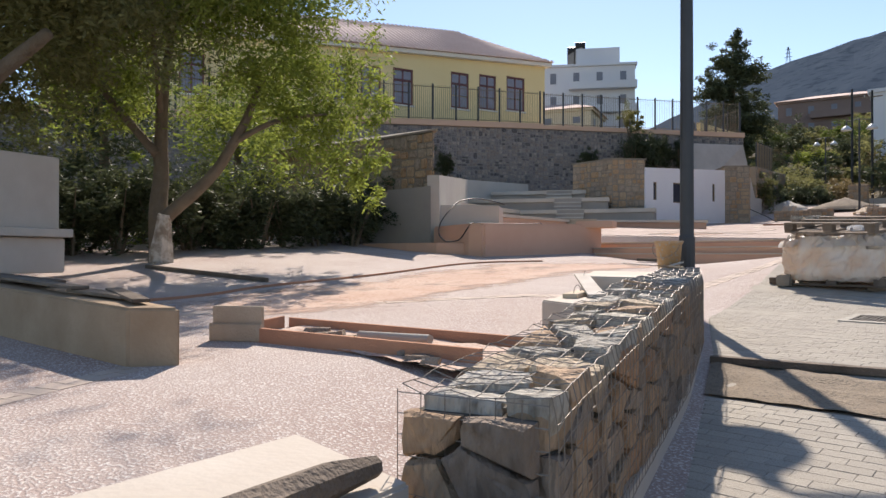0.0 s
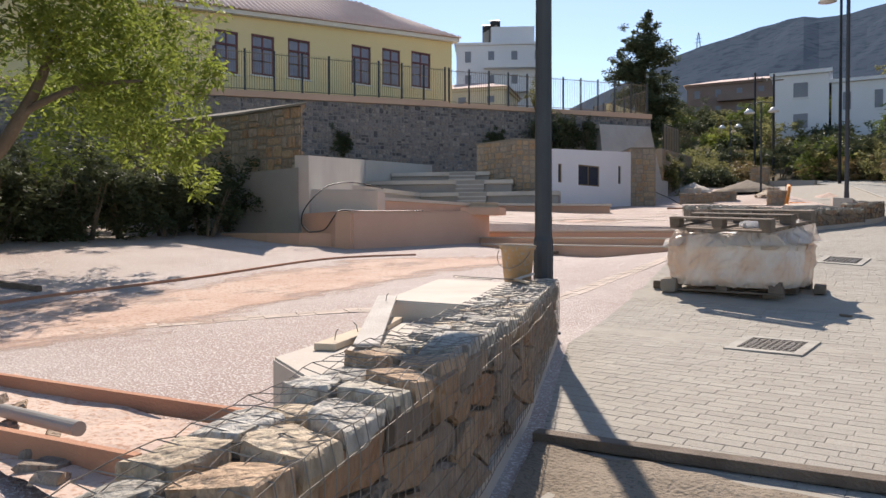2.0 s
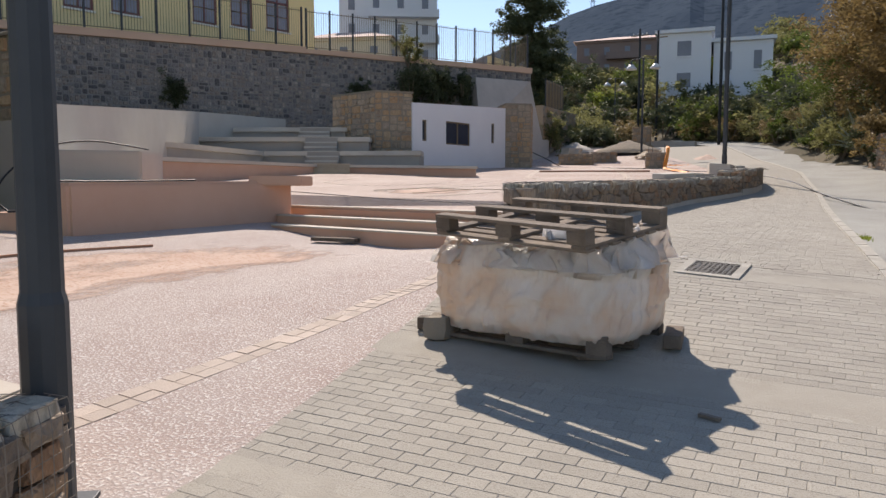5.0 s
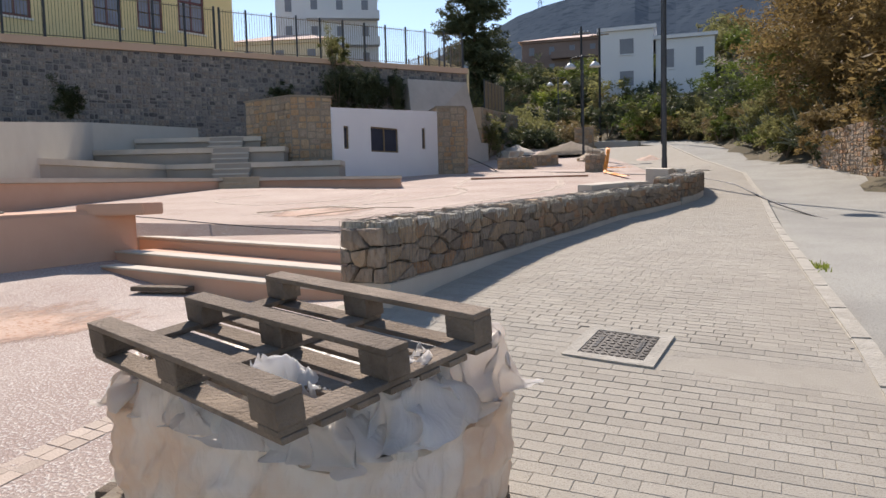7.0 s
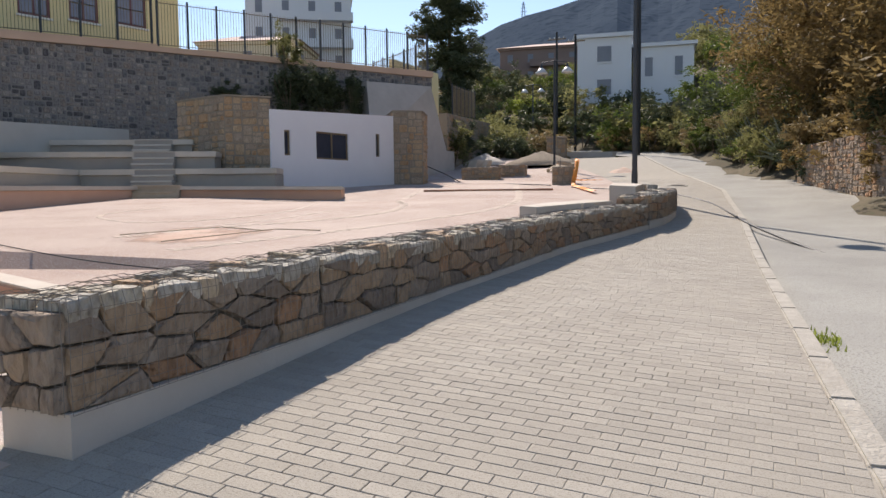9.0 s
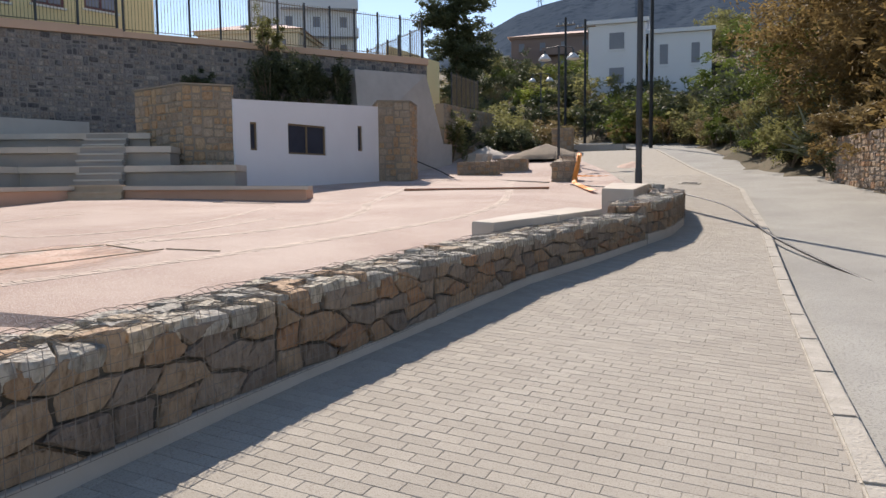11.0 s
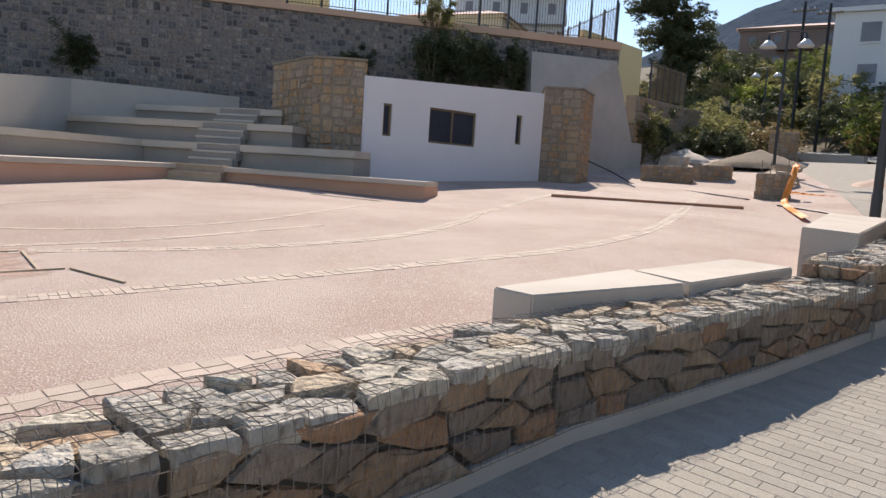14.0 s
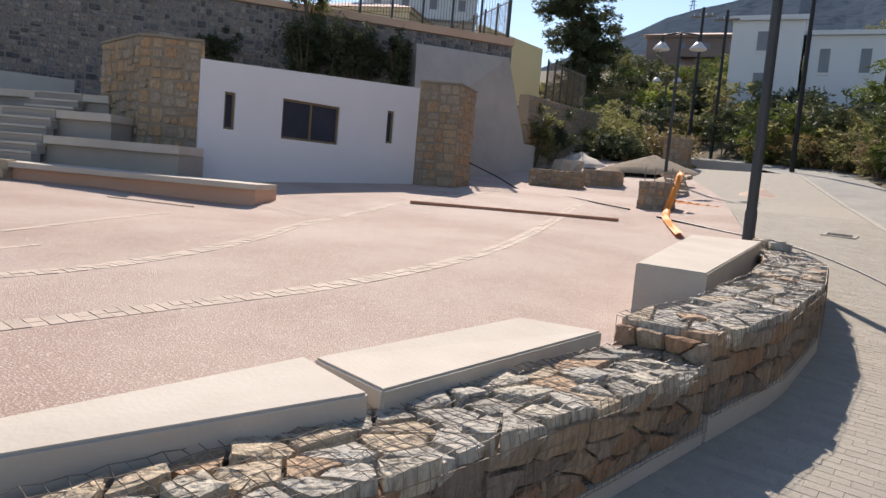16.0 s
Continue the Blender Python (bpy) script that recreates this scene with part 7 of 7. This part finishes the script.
def paver_mesh(name, mat, sx, sy, h):
    bm = bmesh.new()
    e = 0.003
    lo = [bm.verts.new((x * sx / 2, y2 * sy / 2, -h)) for x, y2 in ((-1, -1), (1, -1), (1, 1), (-1, 1))]
    mid = [bm.verts.new((x * sx / 2, y2 * sy / 2, -e)) for x, y2 in ((-1, -1), (1, -1), (1, 1), (-1, 1))]
    hi = [bm.verts.new((x * (sx / 2 - e), y2 * (sy / 2 - e), 0)) for x, y2 in ((-1, -1), (1, -1), (1, 1), (-1, 1))]
    bm.faces.new(hi)
    for i in range(4):
        j = (i + 1) % 4
        bm.faces.new((lo[i], lo[j], mid[j], mid[i]))
        bm.faces.new((mid[i], mid[j], hi[j], hi[i]))
    return mesh_of(name, bm, mat)


PAVE = bpy.data.objects["pavement"]
pm = paver_mesh("paver", PAVER, W2 - 0.004, D2 - 0.004, 0.03)
rnd = random.Random(4)
COVERS = [(-2.22, 9.81), (-2.39, 15.17), (-4.35, 41.5)]
V, F = [], []
made = 0
row = 0
y = -1.0
while y < 46:
    x0, x1 = pave_left(y) + 0.04, kerb_x(y) - 0.16
    x = x0 - (W2 / 2 if row % 2 else 0) - rnd.uniform(0, 0.05)
    while x < x1:
        xa, xb = max(x, x0), min(x + W2, x1)
        cx, cy = (xa + xb) / 2, y + D2 / 2
        x += W2
        if xb - xa < 0.05 or 5.4 < cy < 6.5 or any(abs(cx - a) < 0.33 and abs(cy - b) < 0.33 for a, b in COVERS):
            continue
        if y < 5.4 and cx < interp(cy, [(-1, -0.3), (1.9, -1.05), (5.4, -2.4)]):
            continue
        z = pave_z(cx, cy) + rnd.uniform(-0.001, 0.001)
        ty = (pave_z(cx, cy + 0.06) - pave_z(cx, cy - 0.06)) / 0.12
        tx = (pave_z(cx + 0.1, cy) - pave_z(cx - 0.1, cy)) / 0.2
        if made < 300 and xb - xa > W2 - 0.01 and 14.0 < cy < 17.6 and -3.6 < cx < -1.6:
            o = new("paver", pm)
            o.parent = PAVE
            o.matrix_basis = pose(cx, cy, z, math.degrees(math.atan(ty)) + rnd.uniform(-0.4, 0.4), -math.degrees(math.atan(tx)), rnd.uniform(-0.6, 0.6))
            made += 1
            continue
        e, g = 0.003, 0.001
        k = len(V)
        for (sx, sy, dz) in ((xa + g, y + g, -e), (xb - g, y + g, -e), (xb - g, y + D2 - g, -e), (xa + g, y + D2 - g, -e), (xa + g + e, y + g + e, 0), (xb - g - e, y + g + e, 0), (xb - g - e, y + D2 - g - e, 0), (xa + g + e, y + D2 - g - e, 0)):
            V.append((sx, sy, z + dz + (sy - cy) * ty + (sx - cx) * tx))
        for i in range(4):
            V.append((V[k + i][0], V[k + i][1], V[k + i][2] - 0.02))
        F.append((k + 4, k + 5, k + 6, k + 7))
        for i in range(4):
            j = (i + 1) % 4
            F.append((k + i, k + j, k + 4 + j, k + 4 + i))
            F.append((k + 8 + i, k + 8 + j, k + j, k + i))
    y += D2
    row += 1
ob = new("paver_field", raw_mesh("paver_field", V, F, PAVER_F))
ob.parent = PAVE
tagged(ob, "beige concrete pavers in running bond", kind="stuff")


def sett_band(name, pts, rows, height, label, parent):
    """Bands of pale cut setts let into a floor."""
    P = [Vector(p) for p in pts]
    L = sum((b - a).length for a, b in zip(P, P[1:]))
    P = smooth_line([(p.x, p.y, 0) for p in P], int(L / 0.13) + 2)
    V, F = [], []
    rnd = random.Random(9)
    for r in range(rows):
        for a, b in zip(P, P[1:]):
            d = (b - a).normalized()
            n = Vector((-d.y, d.x, 0)) * 0.125
            q = [a + d * 0.004 + n * r, b - d * 0.004 + n * r, b - d * 0.004 + n * (r + 0.94), a + d * 0.004 + n * (r + 0.94)]
            j = rnd.uniform(-0.002, 0.003)
            k = len(V)
            for p in q:
                V.append((p.x, p.y, height(p.x, p.y) + 0.004 + j))
            for p in q:
                V.append((p.x, p.y, height(p.x, p.y) - 0.02))
            F.append((k, k + 1, k + 2, k + 3))
            for i in range(4):
                e = (i + 1) % 4
                F.append((k + 4 + i, k + 4 + e, k + e, k + i))
    ob = new(name, raw_mesh(name, V, F, SETT_F))
    ob.parent = parent
    tagged(ob, label, kind="stuff")


UPF, LOF = bpy.data.objects["upper_court_floor"], bpy.data.objects["lower_court_floor"]
sett_band("sett", [(-8.8, 20.6), (-8.45, 22), (-8.0, 23.8), (-7.55, 26.7), (-7.3, 29.3), (-7.7, 32.6), (-9.0, 37.0), (-10.4, 41.0), (-12, 46)], 2, court_z, "double band of pale cut setts", UPF)
sett_band("sett", [(-10.8, 21.5), (-10.3, 23.6), (-9.5, 25.5), (-9.25, 27.8), (-10.1, 30.4), (-11.65, 33.2), (-13.1, 38.0), (-14.3, 44)], 2, court_z, "double band of pale cut setts", UPF)
sett_band("sett", [(-10.85, 23.4), (-10.55, 25.0), (-10.7, 27.7)], 1, court_z, "short single band of pale cut setts", UPF)
sett_band("sett", [(-6.15, 19.0), (-6.0, 22.0), (-5.7, 24.3), (-5.5, 25.1)], 2, court_z, "band of pale cut setts beside the wall", UPF)
sett_band("sett", [(-15.4, 27.0), (-15.0, 24.8), (-13.7, 23.8), (-12.4, 23.7), (-11.6, 25.05), (-11.65, 27.4), (-13.3, 31.1)], 1, court_z, "ring of pale cut setts", UPF)
sett_band("sett", [(-5.0, 8.6), (-5.02, 10.6), (-4.95, 12.7), (-4.78, 13.8), (-4.65, 15.3)], 2, ground_z, "double band of pale cut setts at the pavement edge", LOF)
sett_band("sett", [(-6.1, 9.6), (-7.4, 7.2), (-8.1, 5.6), (-9.0, 3.6)], 2, ground_z, "double band of pale cut setts", LOF)
sett_band("sett", [(-4.6, 0.9), (-5.23, 1.83), (-5.6, 2.9)], 2, ground_z, "band of pale cut setts", LOF)

# ---- plan units to metres ----
for o in list(scene.objects):
    if o.parent is None and o is not cam and o.type != "LIGHT":
        o.matrix_basis = Matrix.Scale(UNIT, 4) @ o.matrix_basis
